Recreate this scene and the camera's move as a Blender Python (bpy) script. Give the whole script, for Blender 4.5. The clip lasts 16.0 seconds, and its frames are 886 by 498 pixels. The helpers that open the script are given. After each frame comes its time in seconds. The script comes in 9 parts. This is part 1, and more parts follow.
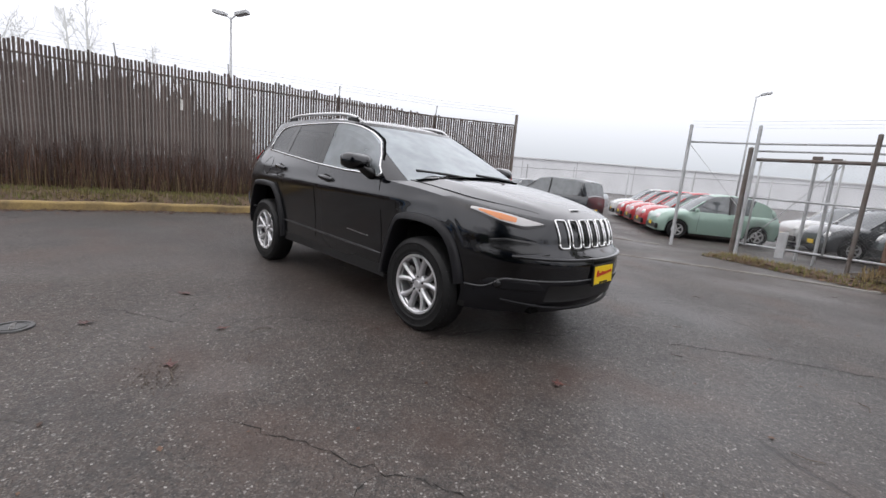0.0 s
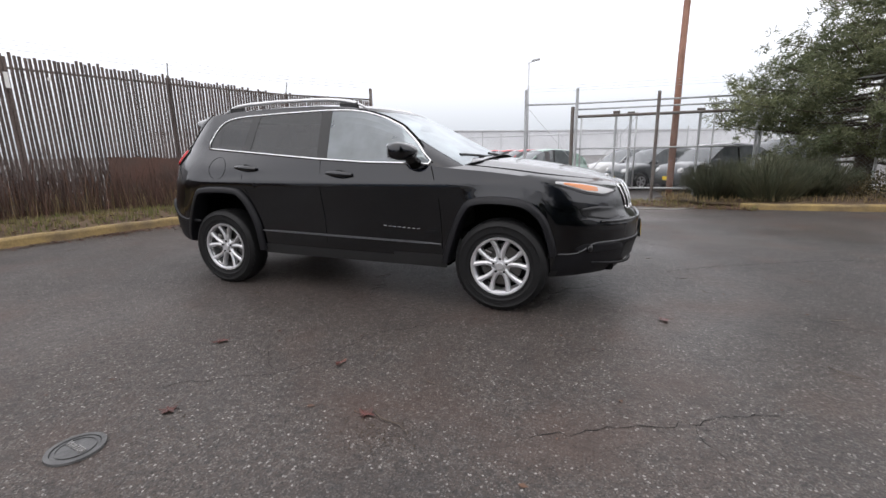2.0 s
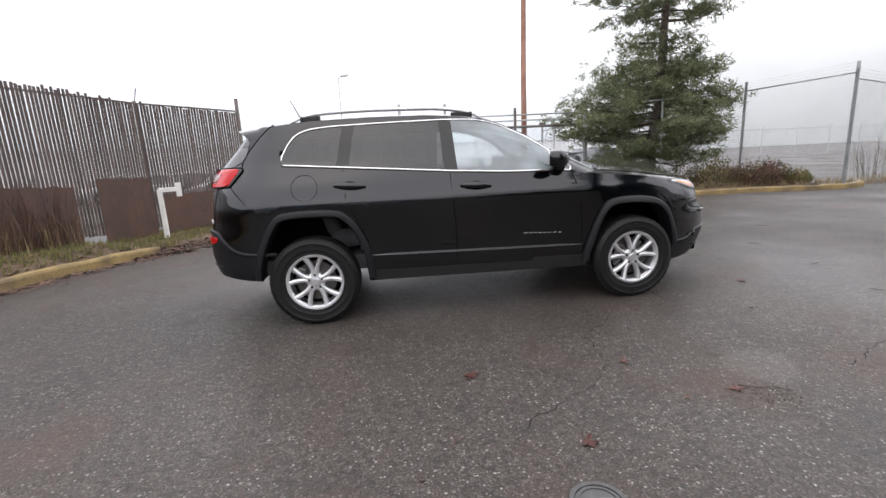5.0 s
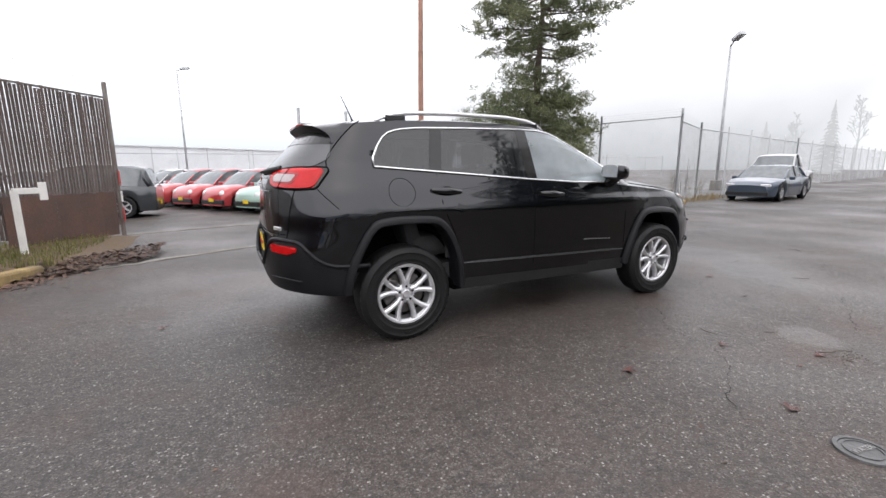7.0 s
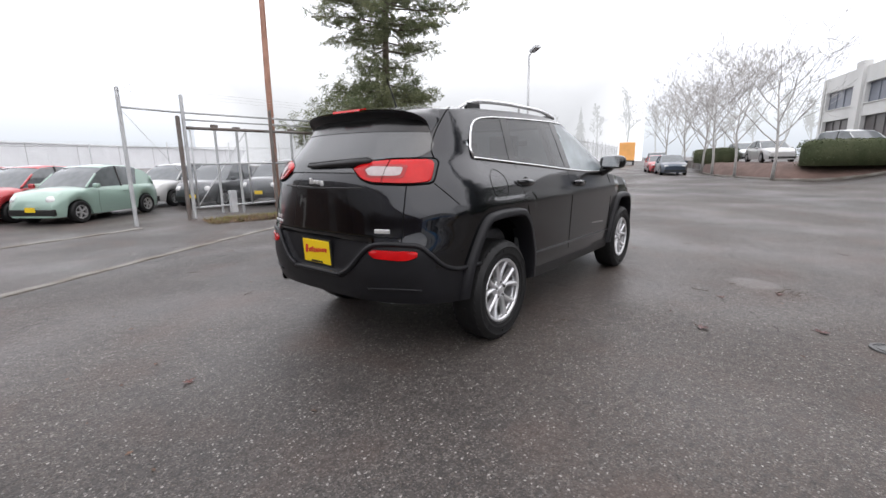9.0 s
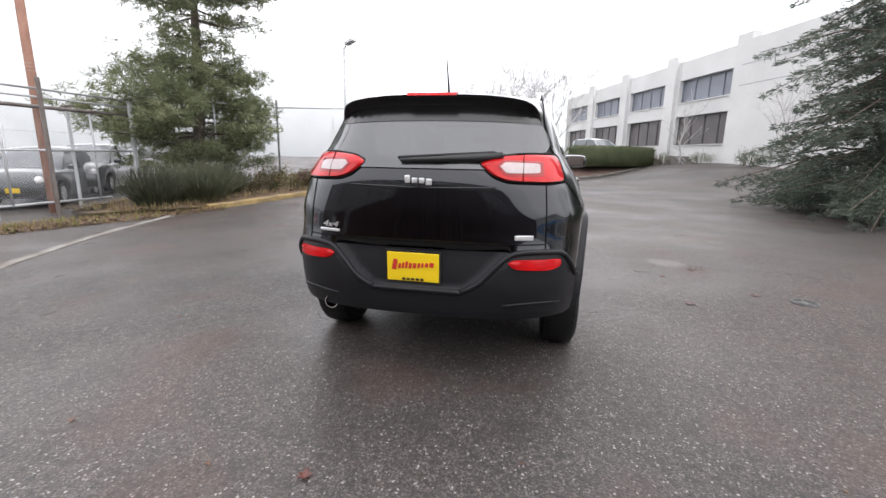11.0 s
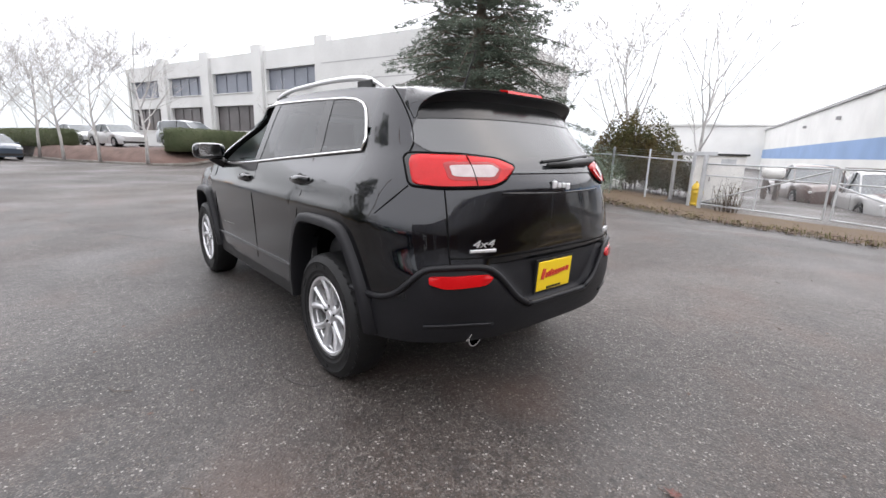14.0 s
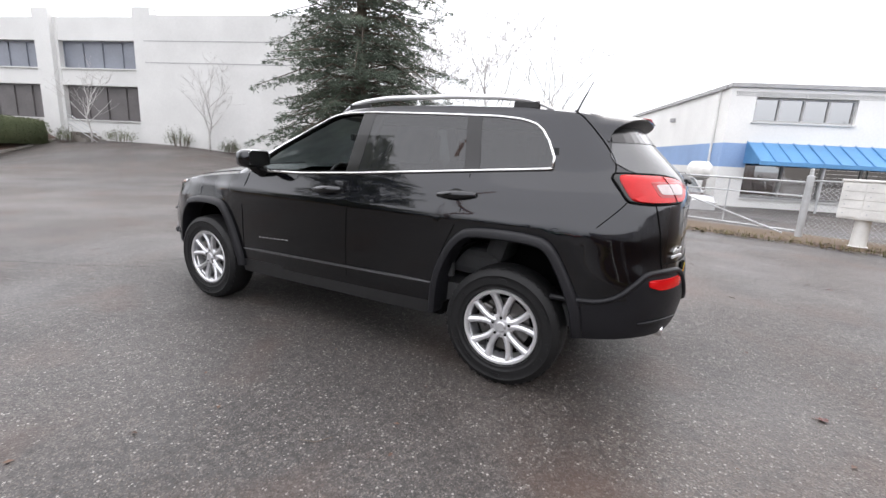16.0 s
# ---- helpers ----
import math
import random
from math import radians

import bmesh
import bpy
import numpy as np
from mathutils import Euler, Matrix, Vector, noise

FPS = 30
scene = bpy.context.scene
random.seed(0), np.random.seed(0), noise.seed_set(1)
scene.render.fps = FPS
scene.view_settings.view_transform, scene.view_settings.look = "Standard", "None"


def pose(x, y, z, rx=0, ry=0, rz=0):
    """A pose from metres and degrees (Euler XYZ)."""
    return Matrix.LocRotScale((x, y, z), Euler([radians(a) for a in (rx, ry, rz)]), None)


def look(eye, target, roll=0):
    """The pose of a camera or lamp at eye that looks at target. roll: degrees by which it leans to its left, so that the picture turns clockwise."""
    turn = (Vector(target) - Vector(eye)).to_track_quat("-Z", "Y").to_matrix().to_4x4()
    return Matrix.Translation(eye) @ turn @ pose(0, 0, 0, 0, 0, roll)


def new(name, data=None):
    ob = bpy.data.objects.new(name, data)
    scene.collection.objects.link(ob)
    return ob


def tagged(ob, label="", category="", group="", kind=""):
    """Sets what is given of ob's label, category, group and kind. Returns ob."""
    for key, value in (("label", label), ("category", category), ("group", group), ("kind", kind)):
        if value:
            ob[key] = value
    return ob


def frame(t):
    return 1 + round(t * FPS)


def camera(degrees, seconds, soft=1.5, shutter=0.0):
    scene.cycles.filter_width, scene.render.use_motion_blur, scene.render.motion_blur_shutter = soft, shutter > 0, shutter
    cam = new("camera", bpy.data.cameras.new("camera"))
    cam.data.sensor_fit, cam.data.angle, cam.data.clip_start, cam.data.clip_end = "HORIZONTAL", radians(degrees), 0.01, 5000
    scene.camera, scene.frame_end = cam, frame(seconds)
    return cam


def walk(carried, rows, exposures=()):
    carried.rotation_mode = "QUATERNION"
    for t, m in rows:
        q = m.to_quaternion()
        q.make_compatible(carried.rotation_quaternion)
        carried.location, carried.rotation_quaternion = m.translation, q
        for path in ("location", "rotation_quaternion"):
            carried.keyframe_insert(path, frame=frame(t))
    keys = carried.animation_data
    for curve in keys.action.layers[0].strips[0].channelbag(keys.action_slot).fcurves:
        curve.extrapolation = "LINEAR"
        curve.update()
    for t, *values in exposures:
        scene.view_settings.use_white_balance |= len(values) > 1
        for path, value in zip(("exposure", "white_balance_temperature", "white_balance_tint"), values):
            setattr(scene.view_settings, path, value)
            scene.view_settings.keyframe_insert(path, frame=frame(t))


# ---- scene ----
cam = camera(90.6, 16.0)
PATH = [
    (0, (3.727, -3.051, 1.212), (2.349, -1.644, 0.864), 5.1),
    (0.5, (3.333, -3.374, 1.219), (2.175, -1.795, 0.811), 3.3),
    (1, (2.894, -3.619, 1.221), (1.905, -1.931, 0.806), 2.7),
    (1.5, (2.481, -3.897, 1.222), (1.692, -2.107, 0.809), 1.1),
    (2, (2.053, -4.077, 1.224), (1.387, -2.242, 0.79), -1.0),
    (2.5, (1.594, -4.225, 1.229), (1.072, -2.337, 0.824), 0.1),
    (3, (1.128, -4.361, 1.233), (0.776, -2.436, 0.82), -1.2),
    (3.5, (0.659, -4.412, 1.242), (0.388, -2.48, 0.802), -1.3),
    (4, (0.207, -4.489, 1.252), (0.151, -2.535, 0.828), -3.1),
    (4.5, (-0.23, -4.459, 1.257), (-0.153, -2.506, 0.833), -4.1),
    (5, (-0.681, -4.381, 1.274), (-0.472, -2.433, 0.872), -3.0),
    (7.5, (-2.959, -3.558, 1.28), (-1.886, -1.912, 0.904), -0.1),
    (8, (-3.363, -3.238, 1.277), (-2.114, -1.729, 0.871), 0.6),
    (8.5, (-3.666, -2.825, 1.261), (-2.297, -1.427, 0.845), 1.7),
    (9, (-3.969, -2.429, 1.275), (-2.436, -1.208, 0.876), -0.7),
    (11.5, (-4.437, -0.122, 1.265), (-2.494, 0.063, 0.827), 1.3),
    (12, (-4.352, 0.332, 1.261), (-2.406, 0.267, 0.804), 1.2),
    (12.5, (-4.22, 0.761, 1.263), (-2.31, 0.335, 0.849), 3.1),
    (13, (-4.059, 1.175, 1.266), (-2.263, 0.412, 0.828), 2.0),
    (13.5, (-3.815, 1.525, 1.284), (-2.124, 0.543, 0.864), 1.5),
    (14, (-3.555, 1.92, 1.301), (-2.075, 0.649, 0.86), 1.8),
    (14.5, (-3.206, 2.268, 1.297), (-1.859, 0.852, 0.872), 2.2),
    (15, (-2.875, 2.626, 1.304), (-1.694, 1.065, 0.893), 2.6),
    (15.5, (-2.545, 2.954, 1.324), (-1.489, 1.31, 0.898), 2.2),
    (16, (-2.168, 3.196, 1.332), (-1.256, 1.467, 0.912), 3.1),
]
walk(cam, [(t, look(eye, target, roll)) for t, eye, target, roll in PATH], [(0, -0.12), (3, 0.1), (5, 0.25), (8, 0.30), (9, 0.20), (11.5, 0.66), (13, 0.55), (16, 0.70)])
# ---- place ----
# ---------------------------------------------------------------- light
SUN_EL, SUN_AZ = radians(58), radians(200)
world = bpy.data.worlds.new("overcast_sky")
scene.world = world
world.use_nodes = True
wn, wl = world.node_tree.nodes, world.node_tree.links
wn.clear()
w_out = wn.new("ShaderNodeOutputWorld")
w_sky = wn.new("ShaderNodeTexSky")
w_sky.sky_type, w_sky.sun_disc = "NISHITA", False
w_sky.sun_elevation, w_sky.sun_rotation = SUN_EL, SUN_AZ
w_sky.dust_density = 6.0
w_bg1 = wn.new("ShaderNodeBackground")
w_bg1.inputs["Strength"].default_value = 0.012
w_tc = wn.new("ShaderNodeTexCoord")
w_sep = wn.new("ShaderNodeSeparateXYZ")
w_ramp = wn.new("ShaderNodeValToRGB")
w_ramp.color_ramp.elements[0].position = 0.0
w_ramp.color_ramp.elements[0].color = (0.40, 0.427, 0.468, 1)
w_ramp.color_ramp.elements[1].position = 0.62
w_ramp.color_ramp.elements[1].color = (1.0, 0.992, 1.045, 1)
for at, col in ((0.06, (0.50, 0.522, 0.563, 1)), (0.14, (0.68, 0.692, 0.743, 1)), (0.25, (0.88, 0.882, 0.94, 1)), (0.40, (0.98, 0.977, 1.03, 1))):
    el = w_ramp.color_ramp.elements.new(at)
    el.color = col
w_bg2 = wn.new("ShaderNodeBackground")
w_bg2.inputs["Strength"].default_value = 1.60
w_add = wn.new("ShaderNodeAddShader")
wl.new(w_sky.outputs["Color"], w_bg1.inputs["Color"])
wl.new(w_tc.outputs["Generated"], w_sep.inputs[0])
wl.new(w_sep.outputs["Z"], w_ramp.inputs["Fac"])
wl.new(w_ramp.outputs["Color"], w_bg2.inputs["Color"])
wl.new(w_bg1.outputs[0], w_add.inputs[0])
wl.new(w_bg2.outputs[0], w_add.inputs[1])
wl.new(w_add.outputs[0], w_out.inputs["Surface"])

sun = new("sun", bpy.data.lights.new("sun", "SUN"))
sun.data.energy, sun.data.angle, sun.data.color = 0.5, radians(120), (1.0, 0.97, 0.93)
sun.matrix_world = look((0, 0, 30), (-30 * math.cos(SUN_EL) * math.sin(SUN_AZ) * -1, 30 * math.cos(SUN_EL) * math.cos(SUN_AZ) * -1, 30 - 30 * math.sin(SUN_EL)))

# ---------------------------------------------------------------- materials


def mat(name, color, rough=0.6, metal=0.0, vary=0.25, scale=6.0, fine=60.0, bump=0.0, coat=0.0, tint=None, island=0.0, spec=0.5):
    """A surface with two scales of variation: broad stains and fine grain; tint is a second colour that the stains go to."""
    m = bpy.data.materials.new(name)
    m.use_nodes = True
    n, l = m.node_tree.nodes, m.node_tree.links
    b = n["Principled BSDF"]
    b.inputs["Metallic"].default_value = metal
    b.inputs["Roughness"].default_value = rough
    b.inputs["Coat Weight"].default_value = coat
    b.inputs["Coat Roughness"].default_value = 0.04
    b.inputs["Specular IOR Level"].default_value = spec
    tc = n.new("ShaderNodeTexCoord")
    big, small = n.new("ShaderNodeTexNoise"), n.new("ShaderNodeTexNoise")
    big.inputs["Scale"].default_value, small.inputs["Scale"].default_value = scale, fine
    big.inputs["Detail"].default_value, small.inputs["Detail"].default_value = 5, 3
    for t in (big, small):
        l.new(tc.outputs["Object"], t.inputs["Vector"])
    ramp = n.new("ShaderNodeValToRGB")
    ramp.color_ramp.elements[0].position, ramp.color_ramp.elements[1].position = 0.35, 0.7
    c = Vector(color)
    t2 = Vector(tint) if tint else c * (1 - vary)
    ramp.color_ramp.elements[0].color = (*(c * (1 + vary * 0.3)), 1)
    ramp.color_ramp.elements[1].color = (*t2, 1)
    l.new(big.outputs["Fac"], ramp.inputs["Fac"])
    hsv = n.new("ShaderNodeHueSaturation")
    l.new(ramp.outputs["Color"], hsv.inputs["Color"])
    val = n.new("ShaderNodeMapRange")
    val.inputs["To Min"].default_value, val.inputs["To Max"].default_value = 1 - vary * 0.7, 1 + vary * 0.7
    l.new(small.outputs["Fac"], val.inputs["Value"])
    out = val.outputs[0]
    if island:
        inf, geo = n.new("ShaderNodeObjectInfo"), n.new("ShaderNodeNewGeometry")
        for src in (inf.outputs["Random"], geo.outputs["Random Per Island"]):
            r = n.new("ShaderNodeMapRange")
            r.inputs["To Min"].default_value, r.inputs["To Max"].default_value = 1 - island, 1 + island
            mul = n.new("ShaderNodeMath")
            mul.operation = "MULTIPLY"
            l.new(src, r.inputs["Value"])
            l.new(out, mul.inputs[0])
            l.new(r.outputs[0], mul.inputs[1])
            out = mul.outputs[0]
    l.new(out, hsv.inputs["Value"])
    l.new(hsv.outputs["Color"], b.inputs["Base Color"])
    rr = n.new("ShaderNodeMapRange")
    rr.inputs["To Min"].default_value, rr.inputs["To Max"].default_value = max(0.02, rough * (1 - vary * 0.5)), min(1, rough * (1 + vary * 0.5))
    l.new(big.outputs["Fac"], rr.inputs["Value"])
    l.new(rr.outputs[0], b.inputs["Roughness"])
    if bump:
        bp = n.new("ShaderNodeBump")
        bp.inputs["Strength"].default_value, bp.inputs["Distance"].default_value = bump, 0.01
        l.new(small.outputs["Fac"], bp.inputs["Height"])
        l.new(bp.outputs[0], b.inputs["Normal"])
    return m


def plain(name, color, rough=0.5, metal=0.0, coat=0.0, emit=0.0):
    m = bpy.data.materials.new(name)
    m.use_nodes = True
    b = m.node_tree.nodes["Principled BSDF"]
    b.inputs["Base Color"].default_value = (*color, 1)
    b.inputs["Roughness"].default_value, b.inputs["Metallic"].default_value = rough, metal
    b.inputs["Coat Weight"].default_value = coat
    if emit:
        b.inputs["Emission Color"].default_value = (*color, 1)
        b.inputs["Emission Strength"].default_value = emit
    return m


def glass(name, tint, clear, rough=0.02, mist=0.0, ior=1.52):
    """A pane: partly clear, with a glossy face; mist adds fine drops and a painted pale sky reflection."""
    m = bpy.data.materials.new(name)
    m.use_nodes = True
    n, l = m.node_tree.nodes, m.node_tree.links
    n.clear()
    out, tr, gl, mix, lw, po, mp = (n.new("ShaderNode" + k) for k in ("OutputMaterial", "BsdfTransparent", "BsdfGlossy", "MixShader", "LayerWeight", "Math", "MapRange"))
    df, mix2 = n.new("ShaderNodeBsdfDiffuse"), n.new("ShaderNodeMixShader")
    tr.inputs["Color"].default_value = (*tint, 1)
    df.inputs["Color"].default_value = (0.01, 0.011, 0.012, 1)
    mix2.inputs["Fac"].default_value = clear
    gl.inputs["Roughness"].default_value = rough
    lw.inputs["Blend"].default_value = 0.5
    po.operation = "POWER"
    po.inputs[1].default_value = 5.0
    mp.inputs["To Min"].default_value = ((ior - 1) / (ior + 1)) ** 2 * 1.6
    l.new(lw.outputs["Facing"], po.inputs[0])
    l.new(po.outputs[0], mp.inputs["Value"])
    l.new(df.outputs[0], mix2.inputs[1])
    l.new(tr.outputs[0], mix2.inputs[2])
    l.new(mp.outputs[0], mix.inputs["Fac"])
    l.new(mix2.outputs[0], mix.inputs[1])
    l.new(gl.outputs[0], mix.inputs[2])
    last = mix.outputs[0]
    if mist:
        fog, m3, nz, tcd, mr = (n.new("ShaderNode" + k) for k in ("BsdfDiffuse", "MixShader", "TexNoise", "TexCoord", "MapRange"))
        # diffuse blue-white layer, partly in place of reflected sky
        fog.inputs["Color"].default_value = (0.72, 0.785, 0.83, 1)
        nz.inputs["Scale"].default_value, nz.inputs["Detail"].default_value = 5.0, 8
        mr.inputs["To Min"].default_value, mr.inputs["To Max"].default_value = mist * 0.6, mist * 1.4
        l.new(tcd.outputs["Object"], nz.inputs["Vector"])
        l.new(nz.outputs["Fac"], mr.inputs["Value"])
        l.new(mr.outputs[0], m3.inputs["Fac"])
        l.new(last, m3.inputs[1])
        l.new(fog.outputs[0], m3.inputs[2])
        last = m3.outputs[0]
    l.new(last, out.inputs["Surface"])
    return m


def asphalt_material():
    m = bpy.data.materials.new("wet_asphalt")
    m.use_nodes = True
    n, l = m.node_tree.nodes, m.node_tree.links
    b = n["Principled BSDF"]
    tc = n.new("ShaderNodeTexCoord")

    def noise_at(scale, detail=4):
        t = n.new("ShaderNodeTexNoise")
        t.inputs["Scale"].default_value, t.inputs["Detail"].default_value = scale, detail
        l.new(tc.outputs["Object"], t.inputs["Vector"])
        return t.outputs["Fac"]

    def ranged(src, a, bb, lo, hi):
        r = n.new("ShaderNodeMapRange")
        for k, v in (("From Min", a), ("From Max", bb), ("To Min", lo), ("To Max", hi)):
            r.inputs[k].default_value = v
        l.new(src, r.inputs["Value"])
        return r.outputs[0]

    def math2(op, a, c):
        k = n.new("ShaderNodeMath")
        k.operation = op
        for i, s in enumerate((a, c)):
            if isinstance(s, (int, float)):
                k.inputs[i].default_value = s
            else:
                l.new(s, k.inputs[i])
        return k.outputs[0]

    def mixed(fac, a, c):
        k = n.new("ShaderNodeMix")
        k.data_type = "RGBA"
        l.new(fac, k.inputs["Factor"])
        for s, i in ((a, 6), (c, 7)):
            if isinstance(s, tuple):
                k.inputs[i].default_value = (*s, 1)
            else:
                l.new(s, k.inputs[i])
        return k.outputs[2]

    stain, broad, grain = noise_at(0.55, 6), noise_at(0.16, 3), noise_at(90, 2)
    vor = n.new("ShaderNodeTexVoronoi")
    vor.inputs["Scale"].default_value = 68
    jig = n.new("ShaderNodeTexNoise")
    jig.inputs["Scale"].default_value, jig.inputs["Detail"].default_value = 120, 2
    l.new(tc.outputs["Object"], jig.inputs["Vector"])
    shift = n.new("ShaderNodeVectorMath")
    shift.operation = "MULTIPLY_ADD"
    shift.inputs[1].default_value = (0.012, 0.012, 0)
    l.new(jig.outputs["Color"], shift.inputs[0])
    l.new(tc.outputs["Object"], shift.inputs[2])
    l.new(shift.outputs[0], vor.inputs["Vector"])
    chip = n.new("ShaderNodeTexVoronoi")
    chip.inputs["Scale"].default_value = 170
    l.new(tc.outputs["Object"], chip.inputs["Vector"])
    chips = n.new("ShaderNodeSeparateColor")
    l.new(chip.outputs["Color"], chips.inputs[0])
    hue = n.new("ShaderNodeSeparateColor")
    l.new(vor.outputs["Color"], hue.inputs[0])
    base = mixed(ranged(stain, 0.38, 0.62, 0, 1), (0.034, 0.0310, 0.0300), (0.064, 0.0585, 0.056))
    base = mixed(ranged(broad, 0.42, 0.58, 0, 0.70), base, (0.066, 0.047, 0.037))
    # single stones of the worn surface: most dark, a few pale
    stone = mixed(ranged(hue.outputs[0], 0, 1, 0, 1), (0.005, 0.0045, 0.0045), (0.17, 0.154, 0.144))
    stone = mixed(ranged(chips.outputs[2], 0.55, 0.75, 0, 0.7), stone, (0.105, 0.078, 0.058))
    stone = mixed(ranged(hue.outputs[1], 0.87, 0.90, 0, 1), stone, (0.37, 0.35, 0.33))
    inside = ranged(vor.outputs["Distance"], 0.34, 0.46, 1, 0)
    col = mixed(math2("MULTIPLY", inside, 0.9), base, stone)
    # fine chips between the stones
    col = mixed(ranged(chips.outputs[0], 0.82, 0.86, 0, 0.6), col, (0.17, 0.155, 0.142))
    col = mixed(ranged(chips.outputs[1], 0.66, 0.72, 0, 0.6), col, (0.008, 0.007, 0.007))
    # hand-sized mottling, worn pale where wheels roll and dark where water lies
    col = mixed(ranged(noise_at(23, 3), 0.50, 0.66, 0, 0.55), col, (0.014, 0.0125, 0.012))
    col = mixed(ranged(noise_at(31, 3), 0.57, 0.70, 0, 0.45), col, (0.135, 0.122, 0.113))
    col = mixed(ranged(noise_at(4.5, 5), 0.52, 0.72, 0, 0.50), col, (0.022, 0.0195, 0.0185))
    # rust-brown and dark blots
    col = mixed(ranged(noise_at(1.1, 7), 0.52, 0.70, 0, 0.50), col, (0.072, 0.040, 0.028))
    col = mixed(ranged(noise_at(0.9, 6), 0.56, 0.78, 0, 0.45), col, (0.012, 0.012, 0.013))
    # long cracks
    cr = n.new("ShaderNodeTexVoronoi")
    cr.feature = "DISTANCE_TO_EDGE"
    cr.inputs["Scale"].default_value = 0.33
    warp = n.new("ShaderNodeTexNoise")
    warp.inputs["Scale"].default_value, warp.inputs["Detail"].default_value = 1.6, 6
    l.new(tc.outputs["Object"], warp.inputs["Vector"])
    off = n.new("ShaderNodeVectorMath")
    off.operation = "MULTIPLY_ADD"
    off.inputs[1].default_value = (0.9, 0.9, 0)
    l.new(warp.outputs["Color"], off.inputs[0])
    l.new(tc.outputs["Object"], off.inputs[2])
    l.new(off.outputs[0], cr.inputs["Vector"])
    line = ranged(cr.outputs["Distance"], 0.001, 0.006, 1, 0)
    line = math2("MULTIPLY", line, ranged(noise_at(0.8, 3), 0.57, 0.62, 0, 0.8))
    col = mixed(math2("MULTIPLY", line, 0.75), col, (0.010, 0.009, 0.009))
    l.new(col, b.inputs["Base Color"])
    wet = ranged(noise_at(0.42, 2), 0.40, 0.68, 0, 1)
    # a shallow soaked hollow where rain water stands
    away = n.new("ShaderNodeVectorMath")
    away.operation = "DISTANCE"
    swirl = n.new("ShaderNodeVectorMath")
    swirl.operation = "MULTIPLY_ADD"
    swirl.inputs[1].default_value = (0.30, 0.22, 0)
    l.new(warp.outputs["Color"], swirl.inputs[0])
    l.new(tc.outputs["Object"], swirl.inputs[2])
    l.new(swirl.outputs[0], away.inputs[0])
    away.inputs[1].default_value = (1.38 + 0.15, -2.24 + 0.11, 0)
    pool = ranged(away.outputs["Value"], 0.07, 0.27, 1, 0)
    wet = math2("MAXIMUM", wet, math2("MULTIPLY", pool, 2.0))
    b.inputs["Specular IOR Level"].default_value = 0.5
    l.new(ranged(wet, 0, 1, 0.60, 0.38), b.inputs["Roughness"])
    hgt = math2("ADD", math2("MULTIPLY", math2("MULTIPLY", inside, ranged(hue.outputs[2], 0, 1, 0.4, 1.3)), 0.8), math2("MULTIPLY", grain, 0.4))
    hgt = math2("ADD", hgt, math2("MULTIPLY", noise_at(14, 3), 1.2))
    hgt = math2("SUBTRACT", hgt, math2("MULTIPLY", line, 1.5))
    bp = n.new("ShaderNodeBump")
    bp.inputs["Distance"].default_value = 0.007
    l.new(ranged(wet, 0, 1, 0.85, 0.45), bp.inputs["Strength"])
    l.new(hgt, bp.inputs["Height"])
    l.new(bp.outputs[0], b.inputs["Normal"])
    return m


def leafy(m, share=0.45):
    """Lets part of the light pass through thin leaves and needles."""
    n, l = m.node_tree.nodes, m.node_tree.links
    b, out = n["Principled BSDF"], n["Material Output"]
    tr, mix = n.new("ShaderNodeBsdfTranslucent"), n.new("ShaderNodeMixShader")
    l.new(b.inputs["Base Color"].links[0].from_socket, tr.inputs["Color"])
    mix.inputs["Fac"].default_value = share
    l.new(b.outputs[0], mix.inputs[1])
    l.new(tr.outputs[0], mix.inputs[2])
    l.new(mix.outputs[0], out.inputs["Surface"])
    return m


ASPHALT = asphalt_material()
STEEL = mat("galvanised_steel", (0.50, 0.51, 0.52), 0.55, 0.35, 0.2, 3, 40)
RUST_STEEL = mat("rusty_steel", (0.12, 0.095, 0.082), 0.7, 0.3, 0.5, 4, 40, tint=(0.20, 0.19, 0.18))
SLAT = mat("weathered_slat", (0.066, 0.045, 0.039), 0.6, 0, 0.45, 3, 60, 0.3, tint=(0.115, 0.088, 0.078), island=0.3)
RUST_SHEET = mat("rusty_sheet", (0.062, 0.040, 0.032), 0.7, 0, 0.5, 2.5, 30, 0.3, tint=(0.115, 0.06, 0.045))
KERB_YELLOW = mat("worn_yellow_kerb", (0.29, 0.205, 0.078), 0.75, 0, 0.5, 2.5, 35, 0.4, tint=(0.12, 0.088, 0.055))
BRAMBLE = mat("winter_bramble", (0.085, 0.045, 0.034), 0.8, 0, 0.4, 2, 20, tint=(0.13, 0.075, 0.05), island=0.5)
CONCRETE = mat("old_concrete", (0.20, 0.19, 0.175), 0.8, 0, 0.35, 2.2, 40, 0.4, tint=(0.13, 0.11, 0.09))
SOIL = mat("leafy_soil", (0.085, 0.055, 0.035), 0.9, 0, 0.6, 3.0, 45, 0.8, tint=(0.12, 0.085, 0.045))
MULCH = mat("red_mulch", (0.125, 0.078, 0.064), 0.9, 0, 0.5, 2.0, 40, 0.8, tint=(0.095, 0.062, 0.052))
GRASS = leafy(mat("grass_blades", (0.11, 0.13, 0.035), 0.7, 0, 0.4, 2, 20, tint=(0.24, 0.19, 0.09), island=0.4))
DRY_GRASS = leafy(mat("dry_grass", (0.30, 0.24, 0.13), 0.8, 0, 0.4, 2, 20, tint=(0.20, 0.14, 0.07), island=0.4))
